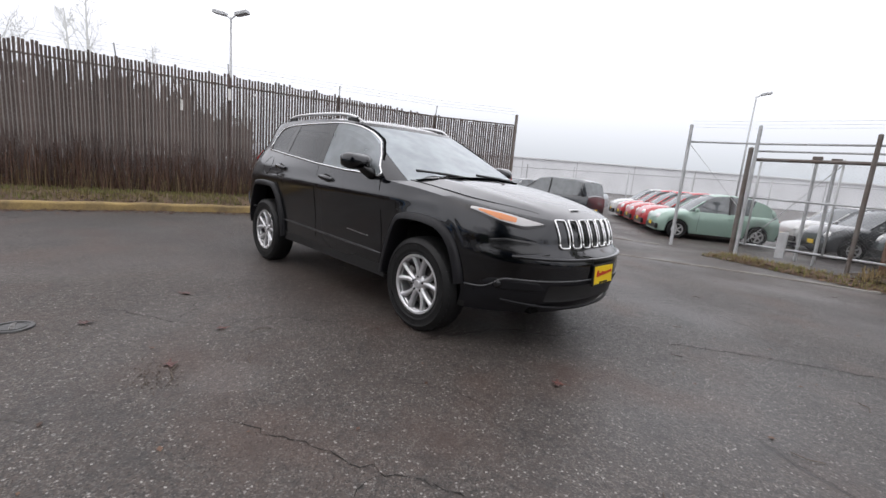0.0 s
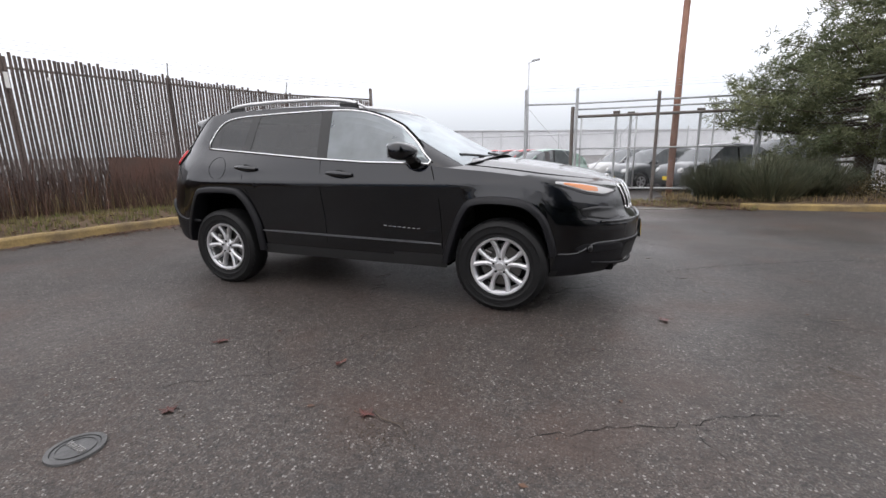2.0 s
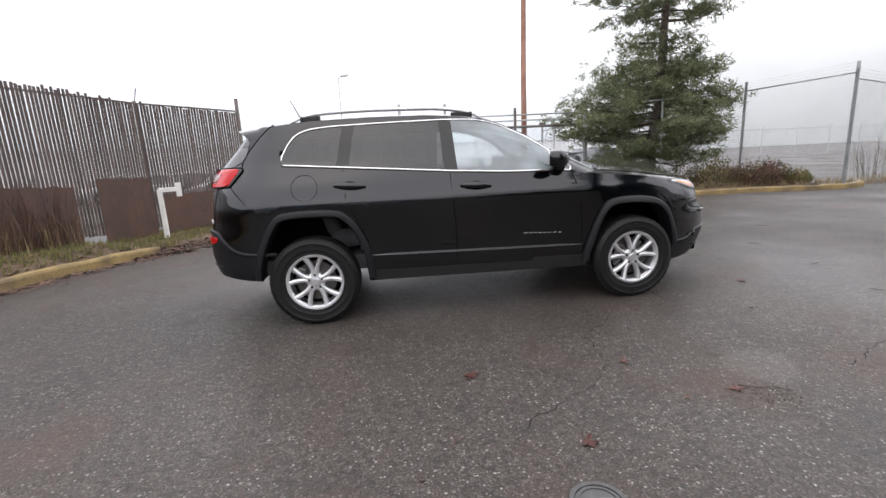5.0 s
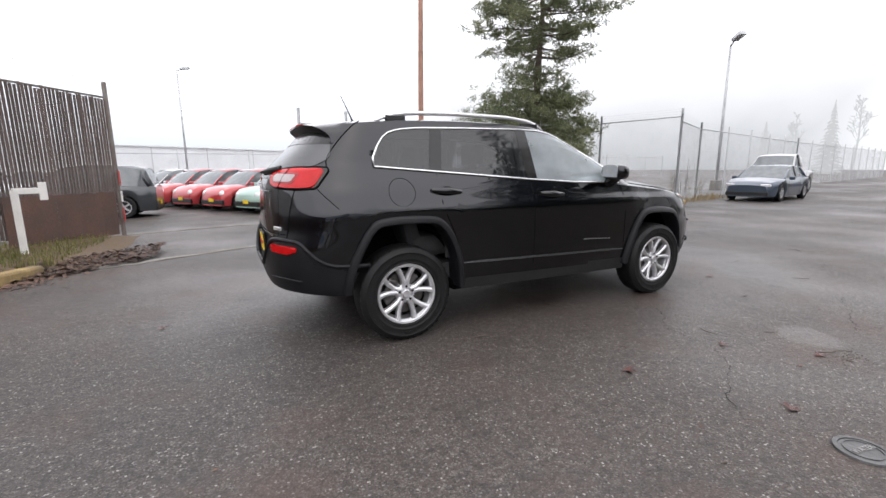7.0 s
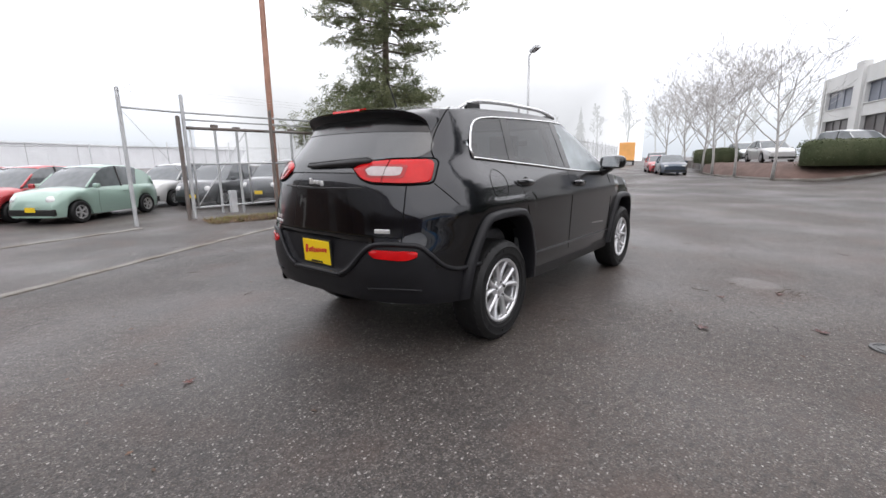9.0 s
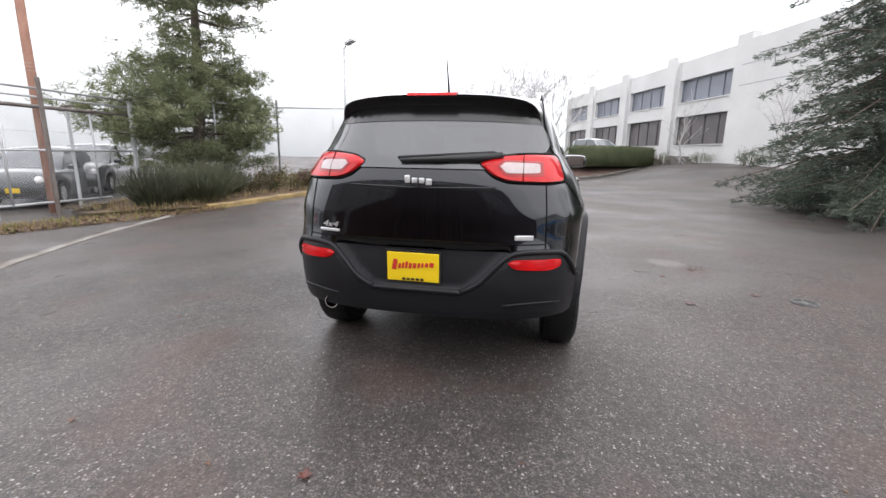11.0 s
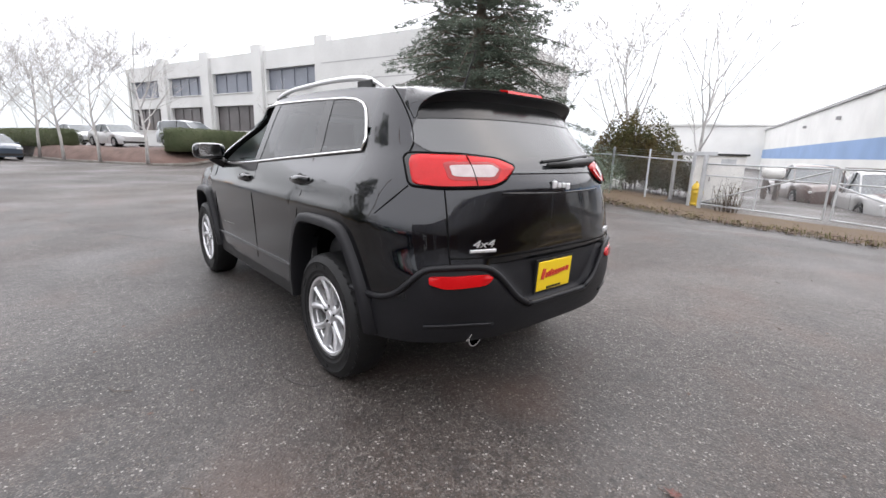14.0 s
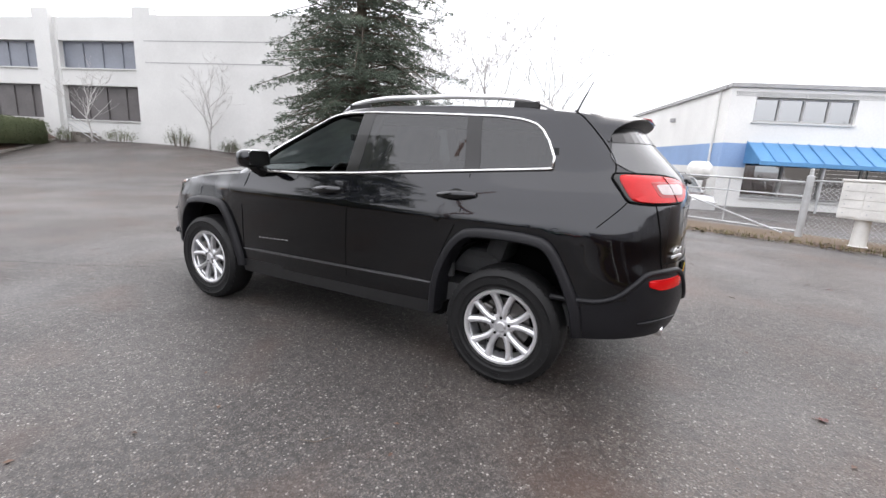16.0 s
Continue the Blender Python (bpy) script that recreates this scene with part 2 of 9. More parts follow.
DEAD_LEAF = mat("dead_leaves", (0.085, 0.044, 0.030), 0.6, 0, 0.5, 5, 30, tint=(0.14, 0.075, 0.042), island=0.5)
BARK = mat("brown_bark", (0.11, 0.085, 0.065), 0.9, 0, 0.5, 5, 30, 0.8)
# bark colour paled to stand for the haze before the distant trees
HAZED_BARK = mat("haze_paled_bark", (0.46, 0.445, 0.43), 0.9, 0, 0.25, 4, 30, 0.3)
PALE_BARK = mat("pale_bark", (0.28, 0.265, 0.25), 0.9, 0, 0.35, 4, 30, 0.5)
# pine and fir needle colours are lightened to include the fog's veil
PINE_NEEDLE = leafy(mat("pine_needles", (0.150, 0.160, 0.085), 0.55, 0, 0.4, 0.8, 9, tint=(0.095, 0.115, 0.060), island=0.4))
FIR_NEEDLE = leafy(mat("fir_needles", (0.165, 0.200, 0.150), 0.55, 0, 0.4, 0.8, 9, tint=(0.115, 0.150, 0.115), island=0.4), 0.5)
BROOM = mat("broom_twigs", (0.046, 0.056, 0.032), 0.7, 0, 0.4, 2, 15, tint=(0.075, 0.072, 0.040), island=0.4)
SALAL = leafy(mat("russet_shrub_leaves", (0.12, 0.085, 0.035), 0.6, 0, 0.5, 1.5, 15, tint=(0.07, 0.09, 0.03), island=0.5))
HEDGE = leafy(mat("clipped_hedge", (0.12, 0.135, 0.07), 0.8, 0, 0.35, 1.5, 15, tint=(0.09, 0.115, 0.055), island=0.4))
WHITE_WALL = mat("white_concrete_wall", (0.62, 0.62, 0.605), 0.8, 0, 0.10, 0.4, 12, 0.1)
WHITE_SIDING = mat("white_painted_wall", (0.76, 0.76, 0.74), 0.8, 0, 0.10, 0.4, 12, 0.1)
# fogged tone of the office windows, put into two pane colours
HAZED_PANE = mat("hazed_blue_grey_pane", (0.20, 0.215, 0.25), 0.25, 0, 0.15, 0.6, 9)
HAZED_LOW_PANE = mat("hazed_brown_pane", (0.125, 0.115, 0.115), 0.22, 0, 0.2, 0.6, 9)
GREY_WALL = mat("grey_warehouse_wall", (0.74, 0.75, 0.77), 0.8, 0, 0.10, 0.3, 8)
BLUE_PAINT = mat("blue_wall_paint", (0.24, 0.36, 0.58), 0.7, 0, 0.12, 0.5, 12)
BLUE_METAL = mat("blue_awning_metal", (0.10, 0.27, 0.50), 0.45, 0.1, 0.12, 1, 12)
DARK_PANE = glass("reflective_office_pane", (0.3, 0.32, 0.34), 0.1, ior=3.6)
TRIM_GREY = mat("grey_trim", (0.38, 0.38, 0.38), 0.7, 0, 0.15, 2, 20)
WOOD_POLE = mat("red_brown_pole_wood", (0.40, 0.22, 0.16), 0.8, 0, 0.35, 1.5, 25, 0.4)
WHITE_PAINT = mat("white_paint", (0.72, 0.71, 0.68), 0.5, 0, 0.15, 3, 25)
HYDRANT_YELLOW = mat("hydrant_yellow", (0.62, 0.42, 0.04), 0.5, 0, 0.15, 5, 25)
CAST_IRON = mat("cast_iron", (0.12, 0.12, 0.12), 0.45, 0.5, 0.3, 12, 60, 0.3)
RUBBER = mat("tyre_rubber", (0.009, 0.009, 0.0095), 0.55, 0, 0.25, 8, 60, 0.15, spec=0.3)
BLACK_PLASTIC = mat("black_plastic", (0.012, 0.012, 0.0125), 0.5, 0, 0.2, 8, 120, 0.12)
# mist in this glass is a pale reflection put in as colour
CAR_GLASS = glass("dark_car_glass", (0.30, 0.33, 0.33), 0.45, mist=0.14, ior=1.75)

# ---------------------------------------------------------------- mesh helpers


class Geo:
    """Collects the faces of one mesh."""

    def __init__(self):
        self.v, self.f = [], []

    def quad(self, a, b, c, d):
        n = len(self.v)
        self.v += [tuple(a), tuple(b), tuple(c), tuple(d)]
        self.f.append((n, n + 1, n + 2, n + 3))
        return self

    def tri(self, a, b, c):
        n = len(self.v)
        self.v += [tuple(a), tuple(b), tuple(c)]
        self.f.append((n, n + 1, n + 2))
        return self

    def box(self, c, s, turn=0.0, m=None):
        """A box by its centre and sizes, turned about z by degrees, or laid by a matrix."""
        x, y, z = (k / 2 for k in s)
        m = m or (Matrix.Translation(c) @ Matrix.Rotation(radians(turn), 4, "Z"))
        n = len(self.v)
        self.v += [tuple(m @ Vector((sx * x, sy * y, sz * z))) for sz in (-1, 1) for sx, sy in ((-1, -1), (1, -1), (1, 1), (-1, 1))]
        self.f += [tuple(n + i for i in q) for q in ((3, 2, 1, 0), (4, 5, 6, 7), (0, 1, 5, 4), (1, 2, 6, 5), (2, 3, 7, 6), (3, 0, 4, 7))]
        return self

    def rings(self, rings, closed=True, caps=True, loop=False):
        """Skins a run of rings that have the same count of points."""
        n, k = len(self.v), len(rings[0])
        for r in rings:
            self.v += [tuple(p) for p in r]
        for i in range(len(rings) if loop else len(rings) - 1):
            i2 = (i + 1) % len(rings)
            for j in range(k if closed else k - 1):
                j2 = (j + 1) % k
                self.f.append((n + i * k + j, n + i * k + j2, n + i2 * k + j2, n + i2 * k + j))
        if caps and closed and not loop:
            self.f.append(tuple(n + j for j in reversed(range(k))))
            self.f.append(tuple(n + (len(rings) - 1) * k + j for j in range(k)))
        return self

    def tube(self, pts, r, seg=8, caps=True):
        """A round bar along points; r is one radius or one for each point."""
        pts = [Vector(p) for p in pts]
        rs = r if isinstance(r, (list, tuple)) else [r] * len(pts)
        rings = []
        side = None
        for i, p in enumerate(pts):
            d = (pts[min(i + 1, len(pts) - 1)] - pts[max(i - 1, 0)]).normalized()
            if side is None:
                side = d.cross(Vector((0, 0, 1)) if abs(d.z) < 0.9 else Vector((1, 0, 0)))
            side = (side - d * side.dot(d)).normalized()
            up = d.cross(side)
            rings.append([p + (side * math.cos(a) + up * math.sin(a)) * rs[i] for a in (2 * math.pi * j / seg for j in range(seg))])
        return self.rings(rings, True, caps)

    def lathe(self, profile, centre=(0, 0, 0), axis="Z", seg=24, loop=False):
        """Turns (radius, height) pairs about an axis."""
        rings = []
        c = Vector(centre)
        for r, h in profile:
            ring = []
            for j in range(seg):
                a = 2 * math.pi * j / seg
                p = {"Z": (r * math.cos(a), r * math.sin(a), h), "Y": (r * math.cos(a), h, r * math.sin(a)), "X": (h, r * math.cos(a), r * math.sin(a))}[axis]
                ring.append(c + Vector(p))
            rings.append(ring)
        return self.rings(rings, True, not loop, loop)

    def extrude(self, poly, axis, a, b):
        """A flat outline drawn in the two other axes, given depth from a to b along axis."""
        put = {"X": lambda u, v, w: (w, u, v), "Y": lambda u, v, w: (u, w, v), "Z": lambda u, v, w: (u, v, w)}[axis]
        return self.rings([[put(u, v, a) for u, v in poly], [put(u, v, b) for u, v in poly]])

    def mesh(self, name, material, smooth=False):
        me = bpy.data.meshes.new(name)
        me.from_pydata(self.v, [], self.f)
        me.materials.append(material)
        me.update()
        if smooth:
            me.polygons.foreach_set("use_smooth", [True] * len(me.polygons))
        return me


def part(name, geo, material, parent=None, label="", smooth=False, bevel=0.0, kind="", sharp=None):
    """Links one mesh as an object of its own, under a thing or a part."""
    me = geo if isinstance(geo, bpy.types.Mesh) else geo.mesh(name, material, smooth)
    ob = new(name, me)
    if parent:
        ob.parent = parent
    if bevel:
        mod = ob.modifiers.new("bevel", "BEVEL")
        mod.width, mod.segments, mod.limit_method, mod.angle_limit = bevel, 2, "ANGLE", radians(40)
    if smooth and sharp:
        me.set_sharp_from_angle(angle=radians(sharp))
    return tagged(ob, label=label, kind=kind)


def thing(name, m=None, label="", category="", group="", kind=""):
    """An empty at the base of a thing, to which its parts belong."""
    ob = new(name)
    ob.empty_display_size = 0.2
    if m is not None:
        ob.matrix_basis = m
    return tagged(ob, label, category, group, kind)


def ease(a, b, x):
    t = min(1.0, max(0.0, (x - a) / (b - a)))
    return t * t * (3 - 2 * t)


def ground_z(x, y):
    """The lie of the lot: it falls to the gutter and the gates, and the drive climbs to the white building."""
    z = -(0.20 * ease(1.2, 7.0, y) + 0.05 * ease(7, 11, y)) * (1 - ease(3.0, 9.0, x))
    z -= 0.20 * ease(4.0, 12.5, -y) * (1 - ease(0.0, 6.0, x))
    z += 1.08 * ease(9.0, 25.0, x) * ease(3.0, 11.0, -y)
    return z


def strip(name, pts, width, height, material, label="", category="", sink=0.1, lean=0.02, parent=None):
    """A kerb along points on the ground, with rounded shoulders."""
    rings = []
    pts = [Vector((*p, 0)) for p in pts]
    for i, p in enumerate(pts):
        d = (pts[min(i + 1, len(pts) - 1)] - pts[max(i - 1, 0)]).normalized()
        s = Vector((-d.y, d.x, 0))
        z = ground_z(p.x, p.y)
        w, h = width / 2, height + 0.008 * math.sin(i * 2.3)
        prof = ((-w, -sink), (-w + lean * 0.3, h * 0.75), (-w + lean, h - 0.008), (-w + 2 * lean, h), (w - lean, h), (w, h - 0.02), (w, -sink))
        rings.append([p + s * u + Vector((0, 0, z + v)) for u, v in prof])
    g = Geo().rings(rings)
    ob = part(name, g, material, parent)
    if not parent:
        tagged(ob, label, category, kind="structure")
    return ob


def smooth_line(pts, step=0.3):
    """More points along a bent line."""
    out = []
    n = len(pts)
    for i in range(n - 1):
        p0, p1, p2, p3 = (np.array(pts[min(max(k, 0), n - 1)], float) for k in (i - 1, i, i + 1, i + 2))
        count = max(1, int(np.linalg.norm(p2 - p1) / step))
        for j in range(count):
            t = j / count
            out.append(tuple(0.5 * (2 * p1 + (p2 - p0) * t + (2 * p0 - 5 * p1 + 4 * p2 - p3) * t * t + (3 * p1 - p0 - 3 * p2 + p3) * t**3)))
    out.append(tuple(float(k) for k in pts[-1]))
    return out
# ---------------------------------------------------------------- ground


def axis_steps(reach_fine, step, far):
    a = list(np.arange(-reach_fine, reach_fine + 0.01, step))
    k = reach_fine
    while k < far:
        k *= 1.25
        a = [-k] + a + [k]
    return a


gx, gy = axis_steps(36, 0.8, 2500), axis_steps(36, 0.8, 2500)
g = Geo()
g.v = [(x, y, ground_z(x, y)) for x in gx for y in gy]
g.f = [(i * len(gy) + j, (i + 1) * len(gy) + j, (i + 1) * len(gy) + j + 1, i * len(gy) + j + 1) for i in range(len(gx) - 1) for j in range(len(gy) - 1)]
ground = part("ground", g, ASPHALT, smooth=True)
tagged(ground, "wet dark grey asphalt lot with worn stones and cracks", "ground", kind="structure")

KERB_FENCE = [(-6.9, -9.0), (-6.5, -6.0), (-6.2, -3.1), (-6.0, -1.2), (-5.6, 0.5), (-5.3, 1.6), (-4.95, 2.7), (-4.7, 3.4)]
strip("kerb_1", smooth_line(KERB_FENCE), 0.16, 0.14, KERB_YELLOW, "worn yellow painted concrete kerb along the fence", "kerb")
KERB_BED = [(5.0, 7.38), (5.6, 7.16), (6.4, 6.85), (8.0, 6.4), (9.6, 5.95), (10.8, 5.75), (11.6, 5.95), (12.2, 6.6)]
strip("kerb_2", smooth_line(KERB_BED), 0.16, 0.13, KERB_YELLOW, "worn yellow painted kerb round the planting bed", "kerb")
GUTTER = [(-4.2, 3.5), (-3.4, 4.0), (-2.0, 4.9), (-0.5, 5.8), (1.0, 6.55), (2.4, 7.1), (4.3, 7.65)]
strip("gutter_1", smooth_line(GUTTER), 0.14, 0.018, CONCRETE, "flat concrete gutter edge across the lot", "gutter", lean=0.01)
strip("gutter_2", smooth_line([(-5.2, 8.0), (-3.6, 8.6), (-1.0, 9.3), (-0.4, 9.5)]), 0.16, 0.02, CONCRETE, "pale concrete gutter edge before the gate", "gutter", lean=0.01)
# ---------------------------------------------------------------- tall slatted fence
FENCE = [(-11.6, -14.0), (-10.2, -8.5), (-9.0, -4.0), (-8.2, -1.2), (-7.72, 0.9), (-6.92, 3.41), (-5.93, 6.03), (-4.53, 8.03)]
FENCE_TOP = 2.86


def along(pts, step):
    """Places at even steps along a bent line, with the direction there."""
    out, carry = [], 0.0
    for a, b in zip(pts, pts[1:]):
        a, b = Vector((*a[:2], 0)), Vector((*b[:2], 0))
        ln = (b - a).length
        d = (b - a).normalized()
        s = carry
        while s < ln:
            out.append((a + d * s, d))
            s += step
        carry = s - ln
    return out


def bank_z(x, y):
    """The raised strip between the kerb and the fence."""
    return ground_z(x, y) + 0.13


def mesh_wires(a, b, z0, z1, pitch=0.075, r=0.0016):
    """Chain link: wires that cross in diamonds between two posts."""
    g = Geo()
    a, b = Vector(a), Vector(b)
    ln, h = (b - a).length, z1 - z0
    d = (b - a).normalized()
    k = -int(h / pitch) - 1
    while k * pitch < ln:
        for up in (1, -1):
            u0, u1 = k * pitch, k * pitch + h
            c0, c1 = max(0, u0), min(ln, u1)
            if c1 > c0:
                f0, f1 = (c0 - u0) / h, (c1 - u0) / h
                if up < 0:
                    f0, f1 = 1 - f0, 1 - f1
                g.tube([a + d * c0 + Vector((0, 0, z0 + h * f0)), a + d * c1 + Vector((0, 0, z0 + h * f1))], r, 3, caps=False)
        k += 1
    return g


def slat_fence():
    fence = thing("slat_fence", label="tall dark brown slatted chain-link fence with rusty sheets", category="fence")
    rng = random.Random(4)
    kinds = []
    for k in range(7):
        g = Geo()
        h = 2.66 + (0.0, 0.008, 0.055, 0.0, 0.012, -0.008, 0.004)[k]
        w = 0.047
        rows = [0, 0.5, 1.0, 1.6, 2.2, h]
        rr = []
        for i, z in enumerate(rows):
            bend = 0.0022 * math.sin(1.7 * k + 2.1 * i)
            rr.append([(-w / 2 + bend, -0.007, z), (0 + bend, -0.012, z), (w / 2 + bend, -0.007, z), (w / 2 + bend, 0.006, z), (-w / 2 + bend, 0.006, z)])
        g.rings(rr)
        kinds.append(g.mesh("slat", SLAT))
    places = along(FENCE[2:], 0.0665)
    rest = Geo()
    for i, (p, d) in enumerate(places):
        z = bank_z(p.x, p.y) + 0.06 + rng.uniform(-0.008, 0.010) + float(np.interp(p.y, (-4, 3, 8), (0.13, 0.10, 0.07)))
        ob = part("slat", rng.choice(kinds), SLAT, fence)
        ob.matrix_basis = Matrix.Translation((p.x, p.y, z)) @ Matrix.Rotation(math.atan2(d.y, d.x) + rng.uniform(-0.10, 0.10), 4, "Z") @ Matrix.Rotation(rng.uniform(-0.0022, 0.0022), 4, "Y")
    for p, d in along(FENCE[:3], 0.0665):
        rest.box((p.x, p.y, bank_z(p.x, p.y) + 1.38), (0.047, 0.014, 2.70), math.degrees(math.atan2(d.y, d.x)))
    part("far_slats", rest, SLAT, fence, kind="stuff")
    back = Vector((-0.9, 0.44, 0)).normalized()
    for (x0, y0), (x1, y1) in zip(FENCE, FENCE[1:]):
        n = max(1, round(math.hypot(x1 - x0, y1 - y0) / 2.7))
        for i in range(n):
            x, y = x0 + (x1 - x0) * i / n, y0 + (y1 - y0) * i / n
            post = part("post", Geo().lathe([(0.034, 0), (0.034, FENCE_TOP + 0.12), (0.028, FENCE_TOP + 0.14)], seg=10), RUST_STEEL, fence, smooth=True, sharp=40)
            post.matrix_basis = Matrix.Translation((x + back.x * 0.06, y + back.y * 0.06, ground_z(x, y)))
            part("barb_arm", Geo().tube([(0, 0, FENCE_TOP + 0.1), (0.10, -0.05, FENCE_TOP + 0.38)], 0.014, 6), STEEL, post)
    for z in (FENCE_TOP - 0.10, 0.34):
        pts = [(x + back.x * 0.03, y + back.y * 0.03, z) for x, y in FENCE]
        part("rail", Geo().tube(pts, 0.021, 8), RUST_STEEL, fence, smooth=True)
    wires = Geo()
    for k in range(3):
        wires.tube([(x + 0.05 - 0.03 * k, y - 0.02 * k, FENCE_TOP + 0.20 + 0.08 * k) for x, y in FENCE], 0.003, 3)
    part("barbed_wire", wires, STEEL, fence, kind="stuff")
    link = Geo()
    for (x0, y0), (x1, y1) in zip(FENCE[1:], FENCE[2:]):
        g = mesh_wires((x0 + 0.02, y0, 0), (x1 + 0.02, y1, 0), 0.25, FENCE_TOP - 0.1, 0.09, 0.002)
        n = len(link.v)
        link.v += g.v
        link.f += [tuple(n + i for i in f) for f in g.f]
    part("chain_link", link, RUST_STEEL, fence, kind="stuff")
    # rusty sheets wired to the foot of the fence
    front = Vector((0.9, -0.44, 0)).normalized() * 0.03
    runs = ((-7.34, 2.12, -6.52, 4.48, 1.16), (-6.36, 4.88, -5.95, 5.98, 1.30), (-5.86, 6.14, -4.62, 7.90, 0.92))
    for x0, y0, x1, y1, h in runs:
        a, b = Vector((x0, y0, 0)) + front, Vector((x1, y1, 0)) + front
        n = 14
        rr = []
        for i in range(n + 1):
            p = a + (b - a) * i / n
            wv = front.normalized() * 0.012 * math.sin(i * 1.9)
            z0 = bank_z(p.x, p.y) - 0.05
            top = z0 + h + 0.02 * math.sin(i * 2.7)
            rr.append([p + wv + Vector((0, 0, z0)), p + wv + Vector((0, 0, top)), p + wv - front * 0.2 + Vector((0, 0, top)), p + wv - front * 0.2 + Vector((0, 0, z0))])
        part("rusty_sheet", Geo().rings(rr), RUST_SHEET, fence, "rust-brown sheet metal at the fence's foot")
    # tall end post with a plate
    x, y = FENCE[-1]
    end = part("end_post", Geo().lathe([(0.045, 0), (0.045, 3.25), (0.03, 3.28)], seg=12), RUST_STEEL, fence, "rusty end post", smooth=True, sharp=40)
    end.matrix_basis = Matrix.Translation((x, y, ground_z(x, y)))
    for z, s in ((1.3, 0.3), (0.9, 0.22), (0.5, 0.3)):
        part("reflector_plate", Geo().box((0.06, -0.05, z), (0.02, 0.10, s)), RED_SIGN if z != 0.9 else WHITE_PAINT, end)
    for (fx, fy, z, w, h) in ((-7.66, -0.10, 2.15, 0.05, 0.22), (-7.70, 0.92, 2.55, 0.06, 0.26), (-7.50, 1.45, 2.62, 0.05, 0.06)):
        part("fence_tag", Geo().box((fx + 0.05, fy - 0.02, z), (w, 0.01, h), 72), WHITE_PAINT, fence, "small pale tag on the fence")
    return fence


RED_SIGN = mat("faded_red_paint", (0.42, 0.05, 0.04), 0.5, 0, 0.2, 5, 30)
slat_fence()

# the raised strip of earth and grass in front of the fence
g = Geo()
edge = smooth_line(KERB_FENCE, 0.3)
fl = smooth_line([(-11.6, -14.0)] + FENCE[1:5] + [(-6.6, 4.3)], 0.3)
rows = []
for i in range(61):
    k = KERB_FENCE
    a = edge[round(i / 60 * (len(edge) - 1))]
    b = fl[round(i / 60 * (len(fl) - 1))]
    row = []
    for j in range(13):
        f = j / 12
        x, y = a[0] + (b[0] - a[0]) * f * 1.25, a[1] + (b[1] - a[1]) * f * 1.25
        bump = 0.035 * noise.noise((x * 1.7, y * 1.7, 0)) + 0.02 * noise.noise((x * 5, y * 5, 3))
        row.append((x, y, ground_z(x, y) + 0.10 + 0.10 * ease(0, 0.4, f) + bump * ease(0, 0.15, f)))
    rows.append(row)
g.rings(rows, closed=False, caps=False)
verge = tagged(part("verge_1", g, SOIL, smooth=True), "leafy earth strip with thin grass below the fence", "verge", kind="structure")
g = Geo()
rows = []
for i in range(25):
    x = -6.9 + 2.9 * i / 24
    row = []
    for j in range(17):
        f = j / 16
        y0, y1 = 3.2 + 0.10 * (x + 5), 8.0 + 0.4 * (x + 5)
        y = y0 + (y1 - y0) * f
        edge_f = min(ease(0, 0.25, f), ease(0, 0.35, i / 24), 1 - ease(0.72, 1.0, i / 24), 1 - ease(0.8, 1, f))
        row.append((x, y, ground_z(x, y) - 0.03 + 0.16 * edge_f + 0.02 * noise.noise((x * 3, y * 3, 1))))
    rows.append(row)
g.rings(rows, closed=False, caps=False)
tagged(part("verge_2", g, SOIL, smooth=True), "low heap of earth and dead leaves at the fence's end", "verge", kind="structure")


def scatter_blades(name, count, pick, height, width, material, label, category, seed, lean=0.5):
    """Grass and stalks: thin bent blades."""
    rng = random.Random(seed)
    g = Geo()
    for _ in range(count):
        x, y, z = pick(rng)
        h = height * rng.uniform(0.4, 1.2)
        a = rng.uniform(0, 6.28)
        w = width * rng.uniform(0.6, 1.3)
        dx, dy = math.cos(a) * h * lean * rng.random(), math.sin(a) * h * lean * rng.random()
        sx, sy = -math.sin(a) * w, math.cos(a) * w
        g.quad((x - sx, y - sy, z - 0.02), (x + sx, y + sy, z - 0.02), (x + dx * 0.4 + sx * 0.7, y + dy * 0.4 + sy * 0.7, z + h * 0.6), (x + dx * 0.4 - sx * 0.7, y + dy * 0.4 - sy * 0.7, z + h * 0.6))
        g.tri((x + dx * 0.4 - sx * 0.7, y + dy * 0.4 - sy * 0.7, z + h * 0.6), (x + dx * 0.4 + sx * 0.7, y + dy * 0.4 + sy * 0.7, z + h * 0.6), (x + dx, y + dy, z + h))
    return tagged(part(name, g, material), label, category, kind="stuff")


def scatter_leaves(name, count, pick, size, material, label, seed):
    """Dead leaves lying about, each a bent pair of faces."""
    rng = random.Random(seed)
    g = Geo()
    for _ in range(count):
        x, y, z = pick(rng)
        s = size * rng.uniform(0.5, 1.3)
        a = rng.uniform(0, 6.28)
        u, v = Vector((math.cos(a), math.sin(a), rng.uniform(-0.2, 0.2))) * s, Vector((-math.sin(a), math.cos(a), rng.uniform(-0.3, 0.3))) * s * 0.55
        c = Vector((x, y, z + 0.012))
        lift = Vector((0, 0, s * rng.uniform(0.05, 0.4)))
        g.quad(c - u, c - v * 0.9 + lift, c + u, c + v + lift * 0.4)
    return tagged(part(name, g, material), label, "leaves", kind="stuff")


